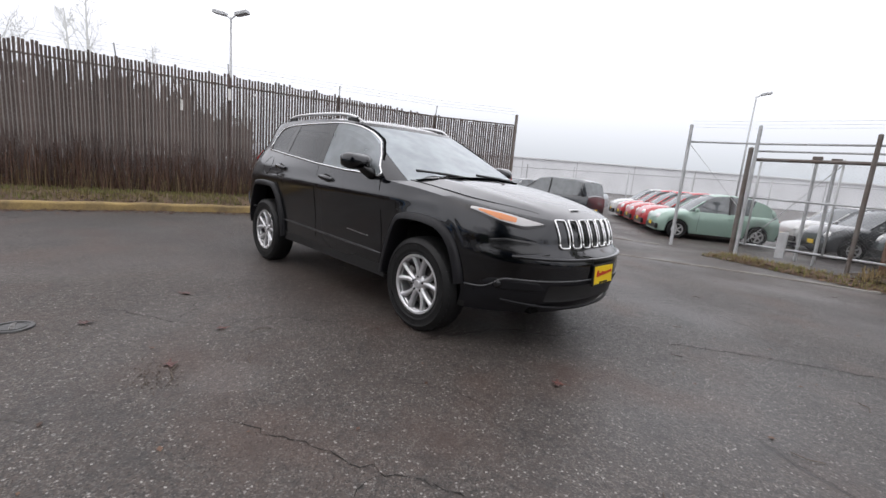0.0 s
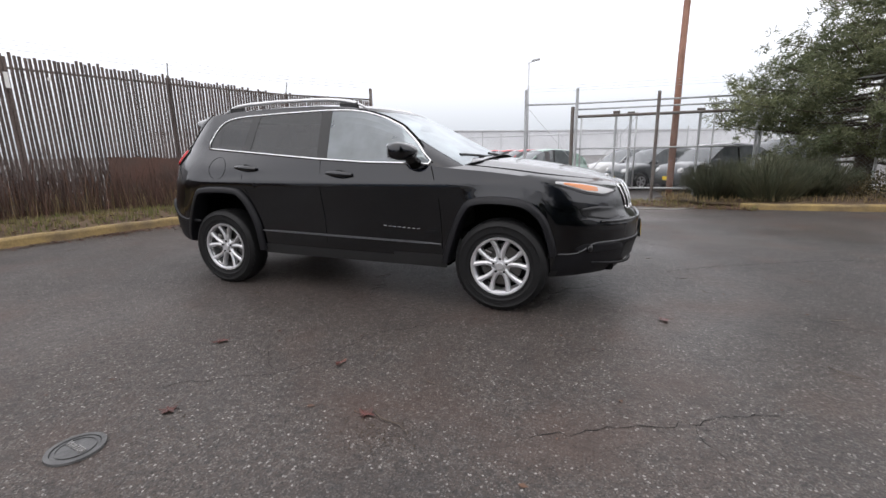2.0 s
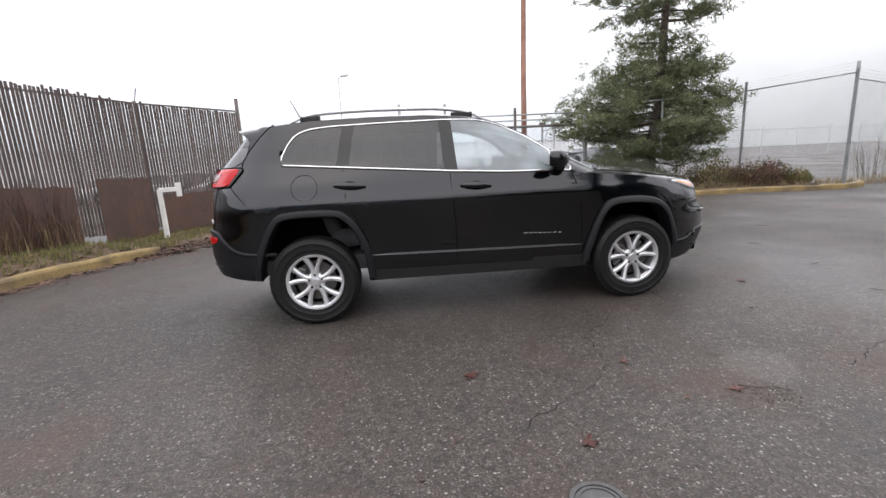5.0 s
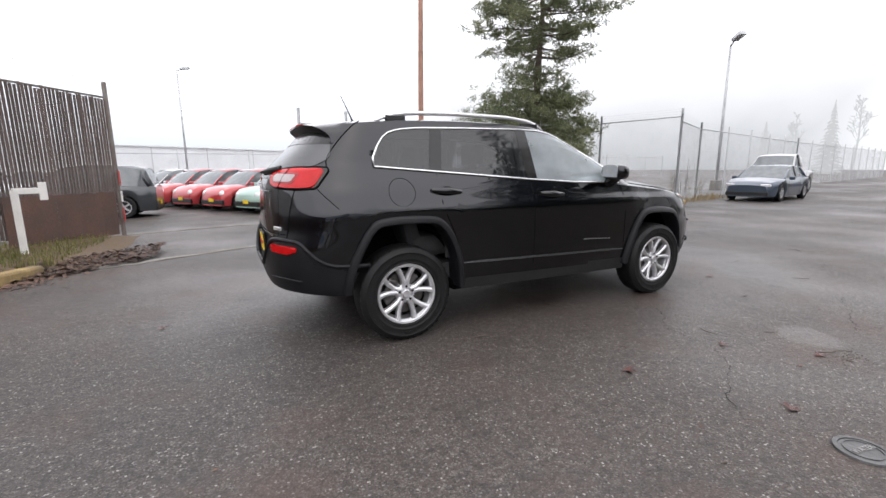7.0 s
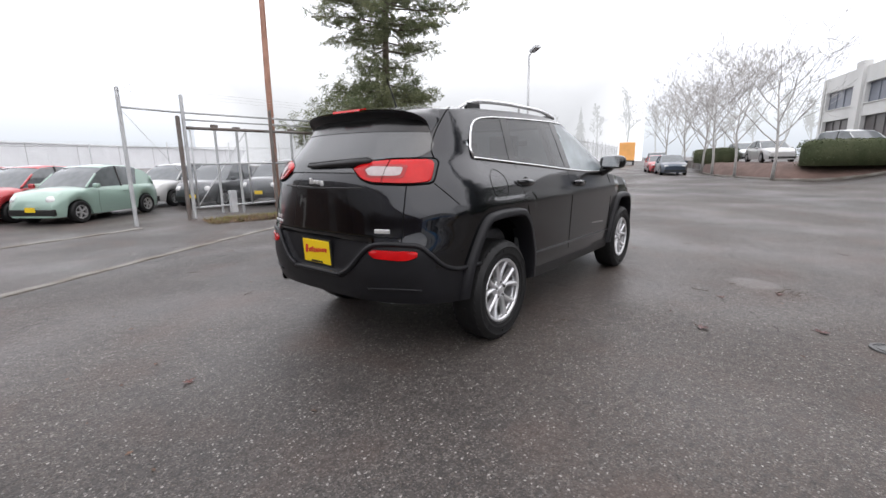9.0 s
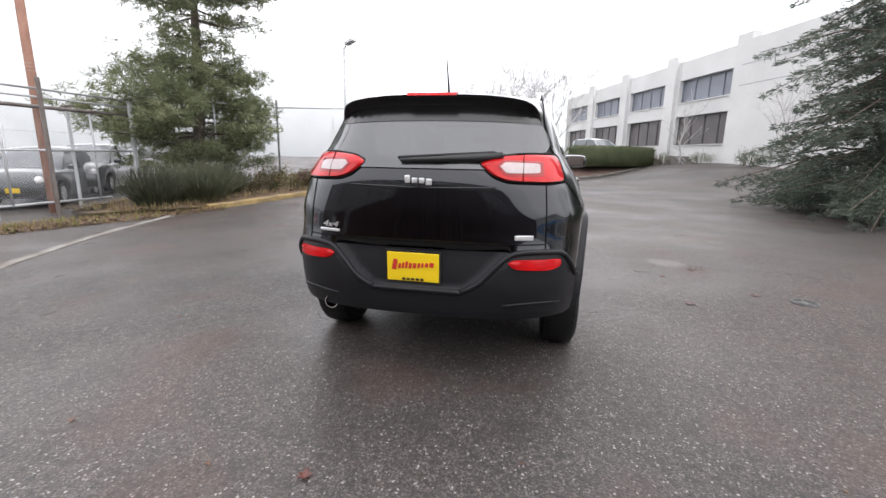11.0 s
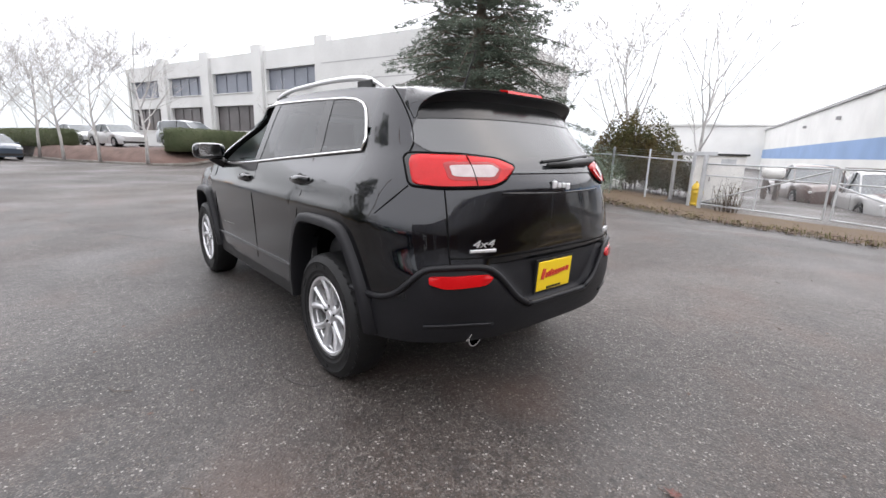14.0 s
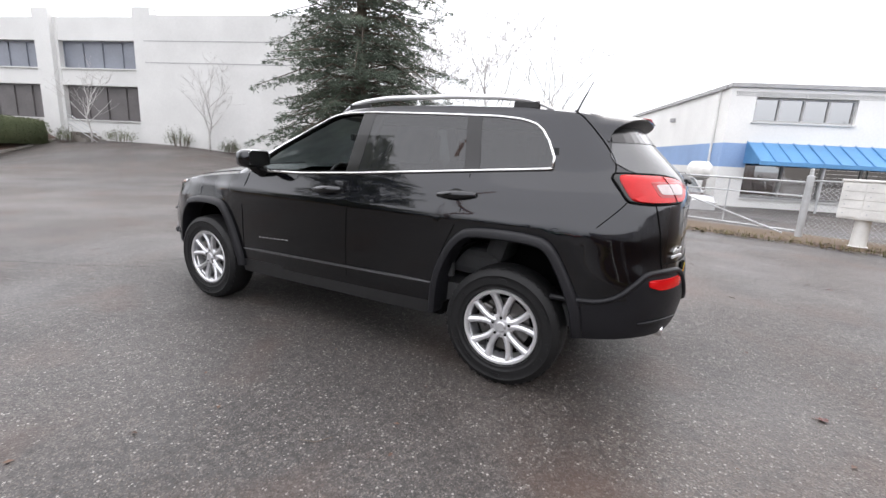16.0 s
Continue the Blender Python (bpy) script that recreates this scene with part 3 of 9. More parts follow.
def verge_spot(rng, lo, hi):
    f = rng.uniform(lo, hi)
    t = rng.random()
    a = edge[int(t * (len(edge) - 1))]
    b = fl[int(t * (len(fl) - 1))]
    x, y = a[0] + (b[0] - a[0]) * f + rng.uniform(-0.1, 0.1), a[1] + (b[1] - a[1]) * f + rng.uniform(-0.15, 0.15)
    return x, y, ground_z(x, y) + 0.10 + 0.10 * ease(0, 0.4, f)


def end_spot(rng):
    x = rng.uniform(-6.3, -4.6)
    y = rng.uniform(3.6, 7.2)
    return x, y, ground_z(x, y) + 0.10


scatter_blades("grass", 7000, lambda r: verge_spot(r, 0.12, 0.75), 0.10, 0.006, GRASS, "thin green and straw grass on the verge", "grass", 1)
scatter_blades("dry_stalks", 1500, lambda r: verge_spot(r, 0.66, 1.02), 0.50, 0.005, DRY_GRASS, "tall dry straw stalks along the fence", "grass", 2, 0.5)
scatter_blades("brambles", 7500, lambda r: verge_spot(r, 1.00, 1.22), 1.12, 0.010, BRAMBLE, "reddish brown winter thicket behind the fence", "shrub", 8, 0.35)
scatter_blades("brambles", 3800, lambda r: verge_spot(r, 0.76, 1.02), 0.90, 0.006, BRAMBLE, "reddish brown winter brambles against the fence", "shrub", 7, 0.7)
scatter_blades("grass", 2600, end_spot, 0.12, 0.006, GRASS, "mossy grass at the fence's end", "grass", 3)
scatter_leaves("leaf_litter", 1800, lambda r: verge_spot(r, 0.02, 0.5), 0.045, DEAD_LEAF, "brown dead leaves on the verge", 5)
scatter_leaves("leaf_litter", 1500, lambda r: (lambda x: (x, 3.15 + 0.9 * (x + 5.0) + r.uniform(-0.5, 0.9), ground_z(x, 3.5) + 0.0 + 0.06 * r.random()))(r.uniform(-5.2, -3.5)), 0.05, DEAD_LEAF, "brown dead leaves heaped where the kerb ends", 6)

# white bent marker post before the fence
mp = thing("marker_post", Matrix.Translation((-5.33, 5.1, ground_z(-5.33, 5.1))), "white painted bent steel marker post", "post")
part("upright", Geo().box((0, 0, 0.54), (0.09, 0.05, 1.14)), WHITE_PAINT, mp, bevel=0.006)
part("arm", Geo().box((0.13, 0.065, 1.10), (0.34, 0.05, 0.09), 26), WHITE_PAINT, mp, bevel=0.006)
part("end_plate", Geo().box((0.30, 0.15, 1.09), (0.10, 0.05, 0.28), 26), WHITE_PAINT, mp, bevel=0.006)

# ---------------------------------------------------------------- sliding gate and its posts
GATE_A, GATE_B, GATE_C = (-0.29, 10.1), (1.20, 10.4), (3.40, 9.9)


def round_post(name, x, y, h, r, parent, material=STEEL, lean=0.0):
    ob = part(name, Geo().lathe([(r, -0.3), (r, h), (r * 0.5, h + 0.02)], seg=12), material, parent, smooth=True, sharp=40)
    ob.matrix_basis = Matrix.Translation((x, y, ground_z(x, y))) @ Matrix.Rotation(lean, 4, "Y")
    return ob


def gate_set():
    gate = thing("sliding_gate", label="open sliding chain-link gate between tall steel posts", category="gate")
    za = ground_z(*GATE_A)
    round_post("tall_post", *GATE_A, 3.25, 0.045, gate)
    pb = round_post("tall_post", *GATE_B, 3.25, 0.045, gate)
    round_post("tall_post", *GATE_C, 2.98, 0.045, gate, RUST_STEEL)
    round_post("short_post", 1.08, 10.45, 2.72, 0.055, gate, RUST_STEEL)
    for x, y, h in ((2.35, 11.2, 2.60), (2.75, 10.7, 2.52), (4.6, 10.75, 2.50), (5.9, 10.3, 2.75)):
        p = round_post("roller_post", x, y, h, 0.038, gate)
        part("roller", Geo().box((0, 0, h - 0.02), (0.20, 0.10, 0.08)), RUST_STEEL, p, bevel=0.01)
    line = [(GATE_A[0], GATE_A[1]), (GATE_B[0], GATE_B[1]), (6.0, 10.35)]
    for z, r in ((2.58, 0.026), (2.40, 0.024), (2.19, 0.042), (1.24, 0.026), (0.05, 0.03)):
        pts = line if z > 2.5 else line[1:]
        if z == 0.05:
            pts = [(GATE_B[0], GATE_B[1]), (5.2, 10.4)]
        part("gate_rail", Geo().tube([(x, y + 0.06, z) for x, y in pts], r, 8), RUST_STEEL if z == 2.19 else STEEL, gate, smooth=True)
    for x in (1.35, 2.9, 4.9):
        part("gate_stile", Geo().tube([(x, 10.45, 0.02), (x, 10.45, 2.25)], 0.024, 8), STEEL, gate, smooth=True)
    part("gate_brace", Geo().tube([(1.35, 10.45, 0.1), (2.9, 10.45, 2.15)], 0.012, 6), STEEL, gate)
    part("chain_link", mesh_wires((1.30, 10.47, 0), (5.2, 10.47, 0), 0.0, 2.20, 0.075), STEEL, gate, kind="stuff")
    part("tie_wire", Geo().tube([(GATE_A[0], GATE_A[1], 2.55), (1.1, 10.5, 0.9)], 0.006, 4), STEEL, gate)
    wires = Geo()
    for k in range(3):
        wires.tube([(GATE_A[0], GATE_A[1], 2.95 + 0.08 * k), (GATE_B[0], GATE_B[1], 2.95 + 0.08 * k), (6.0, 10.35, 2.93 + 0.08 * k)], 0.003, 3)
    part("barbed_wire", wires, STEEL, gate, kind="stuff")
    part("control_box", Geo().box((2.15, 10.1, 0.18), (0.18, 0.14, 0.62)), STEEL, gate, "grey control box", bevel=0.01)


gate_set()

# wooden utility pole
pole = thing("utility_pole", Matrix.Translation((3.97, 10.8, ground_z(3.97, 10.8))), "tall red-brown wooden utility pole", "pole")
part("shaft", Geo().tube([(0, 0, -0.4), (0, 0, 4), (0.05, 0, 8), (0.1, 0, 12.5)], [0.095, 0.09, 0.083, 0.076], 14), WOOD_POLE, pole, smooth=True)

# chain-link fence beyond the planting bed
FAR_FENCE = [(6.0, 10.35), (10.40, 8.69), (10.92, 5.80)]


def link_fence(name, pts, height, label, spacing=3.0, screen=None):
    fence = thing(name, label=label, category="fence")
    for (x0, y0), (x1, y1) in zip(pts, pts[1:]):
        n = max(1, round(math.hypot(x1 - x0, y1 - y0) / spacing))
        for i in range(n + 1):
            x, y = x0 + (x1 - x0) * i / n, y0 + (y1 - y0) * i / n
            p = round_post("post", x, y, height + 0.25, 0.04 if i in (0, n) else 0.03, fence)
        a, b = Vector((x0, y0, 0)), Vector((x1, y1, 0))
        z = (ground_z(x0, y0) + ground_z(x1, y1)) / 2
        part("rail", Geo().tube([(x0, y0, ground_z(x0, y0) + height), (x1, y1, ground_z(x1, y1) + height)], 0.021, 8), STEEL, fence, smooth=True)
        part("chain_link", mesh_wires(a, b, z + 0.05, z + height, 0.10, 0.0022), STEEL, fence, kind="stuff")
        w = Geo()
        for k in range(3):
            w.tube([(x0, y0, ground_z(x0, y0) + height + 0.08 * (k + 1)), (x1, y1, ground_z(x1, y1) + height + 0.08 * (k + 1))], 0.0025, 3)
        part("barbed_wire", w, STEEL, fence, kind="stuff")
        if screen and (x0, y0) != pts[0]:
            d = (b - a).normalized()
            s = Vector((-d.y, d.x, 0)) * 0.03
            rr = []
            for i in range(25):
                p = a + (b - a) * i / 24 + s * (1 + 0.4 * math.sin(i * 1.7))
                rr.append([p + Vector((0, 0, z + 0.1)), p + Vector((0, 0, z + height - 0.05 - 0.06 * abs(math.sin(i))))])
            part("mesh_screen", Geo().rings(rr, closed=False, caps=False), screen, fence, "faded green mesh screen")
    return fence


link_fence("chain_link_fence", FAR_FENCE, 2.85, "tall galvanised chain-link fence by the planting bed")
link_fence("chain_link_fence", [(10.92, 5.80), (14.5, 7.5), (30.0, 11.4), (62.0, 18.0)], 2.7, "long galvanised chain-link fence beside the road", 3.2)
link_fence("chain_link_fence", [(-46.0, 27.0), (-16.0, 25.5), (22.0, 28.0), (46.0, 33.0)], 2.3, "far galvanised chain-link fence behind the car lot", 4.0)

# ---------------------------------------------------------------- small things on the asphalt
RED_LEAF = mat("wet_red_leaf", (0.095, 0.024, 0.018), 0.35, 0, 0.5, 30, 120, 0.3, tint=(0.05, 0.022, 0.016), island=0.3)
TAN_LEAF = mat("tan_leaf", (0.30, 0.19, 0.08), 0.45, 0, 0.4, 20, 90, 0.3, tint=(0.20, 0.10, 0.04), island=0.3)


def maple_leaf(x, y, size, turn, material, label):
    """A flat wet leaf with five lobes and slightly lifted edges."""
    ob = thing("fallen_leaf", Matrix.Translation((x, y, ground_z(x, y) + 0.003)) @ Matrix.Rotation(turn, 4, "Z"), label, "leaf", "leaves on the asphalt")
    rng = random.Random(int(x * 100) + int(y * 37))
    g = Geo()
    ring = []
    for k in range(20):
        a = 2 * math.pi * k / 20
        lobe = 0.62 + 0.38 * abs(math.cos(2.5 * a)) ** 0.8
        if k in (9, 10, 11):
            lobe *= 0.7
        r = size * lobe * rng.uniform(0.55, 1.1) * (1.25 if k < 10 else 0.8)
        ring.append((r * math.cos(a), r * math.sin(a), 0.004 + 0.010 * rng.random() * r / size))
    for k in range(20):
        g.tri((0, 0, 0.004), ring[k], ring[(k + 1) % 20])
    blade = part("blade", g, material, ob)
    part("stalk", Geo().tube([(-size * 0.3, 0, 0.005), (-size * 1.2, size * 0.15, 0.006), (-size * 1.6, size * 0.4, 0.008)], 0.0015, 4), DEAD_LEAF, ob)
    return ob


for x, y, s, m in ((2.53, -0.72, 0.045, 0), (0.64, -2.03, 0.034, 0), (-0.30, -2.0, 0.050, 0), (0.10, -2.72, 0.045, 0), (1.05, -2.45, 0.040, 0), (-3.9, -3.4, 0.030, 0), (-3.05, 0.25, 0.036, 0)):
    maple_leaf(x, y, s, x * 7.3 + y * 3.1, RED_LEAF if m == 0 else TAN_LEAF, "wet red fallen leaf flat on the asphalt" if m == 0 else "small tan fallen leaf on the asphalt")
rng = random.Random(61)
bits, twigs = Geo(), Geo()
for _ in range(420):
    x, y = rng.uniform(-8, 8), rng.uniform(-6.5, 7)
    if abs(x) < 2.3 and abs(y) < 0.95:
        continue
    z = ground_z(x, y) + 0.004
    a, s = rng.uniform(0, 6.28), rng.uniform(0.008, 0.024)
    d, e = Vector((math.cos(a), math.sin(a), 0)) * s, Vector((-math.sin(a), math.cos(a), 0)) * s * 0.6
    c = Vector((x, y, z))
    bits.quad(c - d, c - e + Vector((0, 0, rng.uniform(0, 0.006))), c + d, c + e + Vector((0, 0, rng.uniform(0, 0.006))))
for _ in range(70):
    x, y, a, s = rng.uniform(-7, 7), rng.uniform(-6, 6.5), rng.uniform(0, 6.28), rng.uniform(0.03, 0.09)
    z = ground_z(x, y) + 0.005
    twigs.tube([(x, y, z), (x + math.cos(a) * s, y + math.sin(a) * s, z + 0.004), (x + math.cos(a + 0.4) * s * 1.9, y + math.sin(a + 0.4) * s * 1.9, z)], 0.0022, 4)
tagged(part("leaf_bits", bits, DEAD_LEAF), "scattered brown bits of leaf on the asphalt", "leaves", kind="stuff")
tagged(part("twigs", twigs, BARK), "scattered thin brown twigs on the asphalt", "twigs", kind="stuff")
twig = thing("twig", Matrix.Translation((1.18, -2.46, ground_z(1.18, -2.46) + 0.006)), "dark curved twig on the asphalt", "twig")
part("stem", Geo().tube([(-0.10, 0.05, 0), (-0.03, 0.0, 0.004), (0.06, -0.01, 0.003), (0.13, -0.06, 0)], [0.004, 0.004, 0.003, 0.002], 5), BARK, twig)

# cracks and dark crumbs
CRACK = mat("dirt_filled_crack", (0.010, 0.009, 0.008), 0.9, 0, 0.3, 30, 200, 0.3)


def crack(path, width, seed, label="thin dark jagged crack in the asphalt"):
    """An open, uneven crack with branches of crumbled edge."""
    rng = random.Random(seed)
    pts = []
    for (x0, y0), (x1, y1) in zip(path, path[1:]):
        k = max(3, int(math.dist((x0, y0), (x1, y1)) / 0.035))
        pts += [(x0 + (x1 - x0) * j / k + rng.gauss(0, 0.010), y0 + (y1 - y0) * j / k + rng.gauss(0, 0.010)) for j in range(k)]
    g = Geo()
    rows = []
    for i, (x, y) in enumerate(pts):
        a, b = pts[max(0, i - 1)], pts[min(len(pts) - 1, i + 1)]
        d = Vector((b[0] - a[0], b[1] - a[1], 0)).normalized()
        w = width * 0.42 * rng.uniform(0.1, 1.0) * min(1, i / 4 + 0.1, (len(pts) - i) / 4)
        s = Vector((-d.y, d.x, 0)) * w
        c = Vector((x, y, ground_z(x, y) + 0.0022))
        rows.append([c - s, c + s])
    g.rings(rows, closed=False, caps=False)
    tagged(part("crack", g, CRACK), label, "crack", kind="structure")


crack([(-0.25, -2.71), (-0.1, -2.52), (0.33, -2.26), (0.55, -2.02), (0.57, -1.75), (0.63, -1.57), (0.84, -1.39), (1.0, -1.2)], 0.009, 1)
crack([(1.74, -2.40), (1.87, -2.33), (2.02, -2.26), (2.29, -2.13), (2.53, -2.03), (2.71, -1.91), (3.0, -1.8)], 0.009, 2)
crack([(2.53, -2.03), (2.50, -2.15), (2.62, -2.30)], 0.006, 3)
crack([(1.71, -1.51), (1.97, -1.46), (2.2, -1.31), (2.5, -1.28)], 0.006, 4)
crack([(2.59, 0.62), (3.23, 1.06), (4.27, 1.6), (5.97, 2.15), (6.88, 1.80), (7.67, 1.47), (8.5, 1.2)], 0.018, 5, "long dark wandering crack across the lot")
crack([(0.33, -2.26), (0.15, -2.05), (-0.15, -1.98)], 0.006, 6)


rng = random.Random(62)
crumbs = Geo()
for _ in range(200):
    x, y = rng.gauss(1.16, 0.10), rng.gauss(-2.56, 0.07)
    if rng.random() < 0.3:
        x, y = rng.gauss(0.2, 0.25), rng.gauss(-2.75, 0.10)
    z, a, s = ground_z(x, y) + 0.003, rng.uniform(0, 6.28), rng.uniform(0.002, 0.007)
    d, e = Vector((math.cos(a), math.sin(a), 0)) * s, Vector((-math.sin(a), math.cos(a), 0)) * s * 0.7
    c = Vector((x, y, z))
    crumbs.tri(c - d, c + d * 0.6 - e, c + e + Vector((0, 0, s * 0.8)))
    crumbs.tri(c + d, c - d * 0.4 + e, c - e + Vector((0, 0, s * 0.8)))
tagged(part("leaf_crumbs", crumbs, BARK), "dark wet crumbs of leaf washed together", "leaves", kind="stuff")


def kerb_leaf_spot(rng):
    """A place in the gutter before the fence's kerb."""
    k = rng.random() * (len(KERB_FENCE) - 1)
    i = int(k)
    x, y = (KERB_FENCE[i][c] + (KERB_FENCE[i + 1][c] - KERB_FENCE[i][c]) * (k - i) for c in (0, 1))
    off = 0.10 + abs(rng.gauss(0, 0.16))
    x, y = x + off, y - off * 0.25
    return x, y, ground_z(x, y)


scatter_leaves("leaf_litter", 1500, kerb_leaf_spot, 0.034, DEAD_LEAF, "wet brown leaves in the gutter along the kerb", 31)
# ---------------------------------------------------------------- white two-storey building


def framed(origin, u):
    """A frame on a facade: x along it, y into the building, z up."""
    u = Vector((*u, 0)).normalized()
    n = Vector((-u.y, u.x, 0))
    return Matrix(((u.x, n.x, 0, origin[0]), (u.y, n.y, 0, origin[1]), (0, 0, 1, origin[2]), (0, 0, 0, 1)))


class Mirrored(Geo):
    """Facades that are drawn from right to left."""

    def mesh(self, name, material, smooth=False):
        self.v = [(-x, y, z) for x, y, z in self.v]
        self.f = [tuple(reversed(f)) for f in self.f]
        return super().mesh(name, material, smooth)


def window_unit(house, x, z, w, h, panes, depth=0.30, sash=0.06, pane_mat=None, bar_mat=None):
    bar_mat = bar_mat or TRIM_GREY
    win = part("window", Mirrored().box((x + w / 2, depth, z + 0.04), (w, 0.10, 0.08)), bar_mat, house)
    part("window_head", Mirrored().box((x + w / 2, depth, z + h - 0.04), (w, 0.10, 0.08)), bar_mat, win)
    for i in range(panes + 1):
        part("mullion", Mirrored().box((x + sash / 2 + (w - sash) * i / panes, depth, z + h / 2), (sash, 0.10, h - 0.16)), bar_mat, win)
    for i in range(panes):
        pw = (w - sash) / panes - sash
        part("pane", Mirrored().box((x + sash + (w - sash) * i / panes + pw / 2, depth + 0.02, z + h / 2), (pw, 0.012, h - 0.16)), pane_mat or DARK_PANE, win)
    part("window_sill", Mirrored().box((x + w / 2, 0.06, z - 0.03), (w + 0.10, 0.28, 0.06)), WHITE_WALL, win)
    return win


def white_building():
    base = 0.9
    house = thing("office_building", framed((24.78, -11.7, 0), (-0.95, -0.31)), "white two-storey concrete office building with dark windows", "building")
    bays, bay, top = 4, 6.55, 7.78
    # solid end with two shadow joints
    part("wall", Mirrored().box((-6.0, -0.15, (top + base) / 2 - 0.3), (12.0, 0.30, top - base + 0.6)), WHITE_WALL, house)
    for z in (6.5, 5.4):
        part("wall_joint", Mirrored().box((-6.0, -0.302, z), (11.8, 0.02, 0.05)), TRIM_GREY, house)
    up, lo = (5.08, 1.48), (2.25, 1.90)
    for k in range(bays):
        x0 = k * bay
        w0, w1 = x0 + 0.55, x0 + bay - 0.75
        for z0, z1 in ((base - 0.6, lo[0]), (lo[0] + lo[1], up[0]), (up[0] + up[1], top)):
            part("wall", Mirrored().box(((w0 + w1) / 2, 0.15, (z0 + z1) / 2), (w1 - w0, 0.30, z1 - z0)), WHITE_WALL, house)
        part("pilaster", Mirrored().box((x0, 0.0, (top + 0.42 + base) / 2 - 0.3), (1.10, 0.55, top + 0.42 - base + 0.6)), WHITE_WALL, house, bevel=0.02)
        part("wall", Mirrored().box((x0 + bay - 0.65, 0.13, (top + base) / 2 - 0.3), (0.20, 0.30, top - base + 0.6)), WHITE_WALL, house)
        # bars take the pane's hazed colour, so that they fade as in fog
        window_unit(house, w0, up[0], w1 - w0, up[1], 4, sash=0.035, pane_mat=HAZED_PANE, bar_mat=HAZED_PANE)
        window_unit(house, w0, lo[0], w1 - w0, lo[1], 4, sash=0.035, pane_mat=HAZED_LOW_PANE, bar_mat=HAZED_LOW_PANE)
    part("side_wall", Mirrored().box((bays * bay, 7.0, (top + base) / 2 - 0.3), (0.35, 14.0, top - base + 0.6)), WHITE_WALL, house)
    part("side_wall", Mirrored().box((-11.8, 7.0, (top + base) / 2 - 0.3), (0.35, 13.7, top - base + 0.6)), WHITE_WALL, house)
    part("roof", Mirrored().box((7.1, 7.2, top - 0.35), (37.6, 13.6, 0.25)), TRIM_GREY, house)
    part("back_wall", Mirrored().box((7.1, 14.0, (top + base) / 2 - 0.3), (38, 0.3, top - base + 0.6)), WHITE_WALL, house)
    # dark sheet behind the windows, the rooms' dimness put into its colour
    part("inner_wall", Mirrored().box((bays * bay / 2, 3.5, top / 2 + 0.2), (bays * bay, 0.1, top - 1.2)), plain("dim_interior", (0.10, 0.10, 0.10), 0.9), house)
    for z in (0.5, 4.3):
        part("inner_floor", Mirrored().box((bays * bay / 2, 1.9, z), (bays * bay, 3.2, 0.15)), TRIM_GREY, house)
    # entrance steps with a rail
    steps = thing("entrance_steps", framed((27.6, -11.1, 0), (-0.95, -0.31)), "grey concrete entrance steps with a steel handrail", "steps")
    for k in range(6):
        part("step", Mirrored().box((-0.4 + 0.32 * k, -0.9, 0.55 + 0.09 + 0.17 * k - 0.25), (0.34, 1.3, 0.5)), CONCRETE, steps, bevel=0.01)
    for z in (0.35, 0.62, 0.9):
        part("handrail", Mirrored().tube([(-0.6, -1.6, 0.55 + z), (1.4, -1.6, 1.6 + z)], 0.022, 6), STEEL, steps)
    return house


white_building()

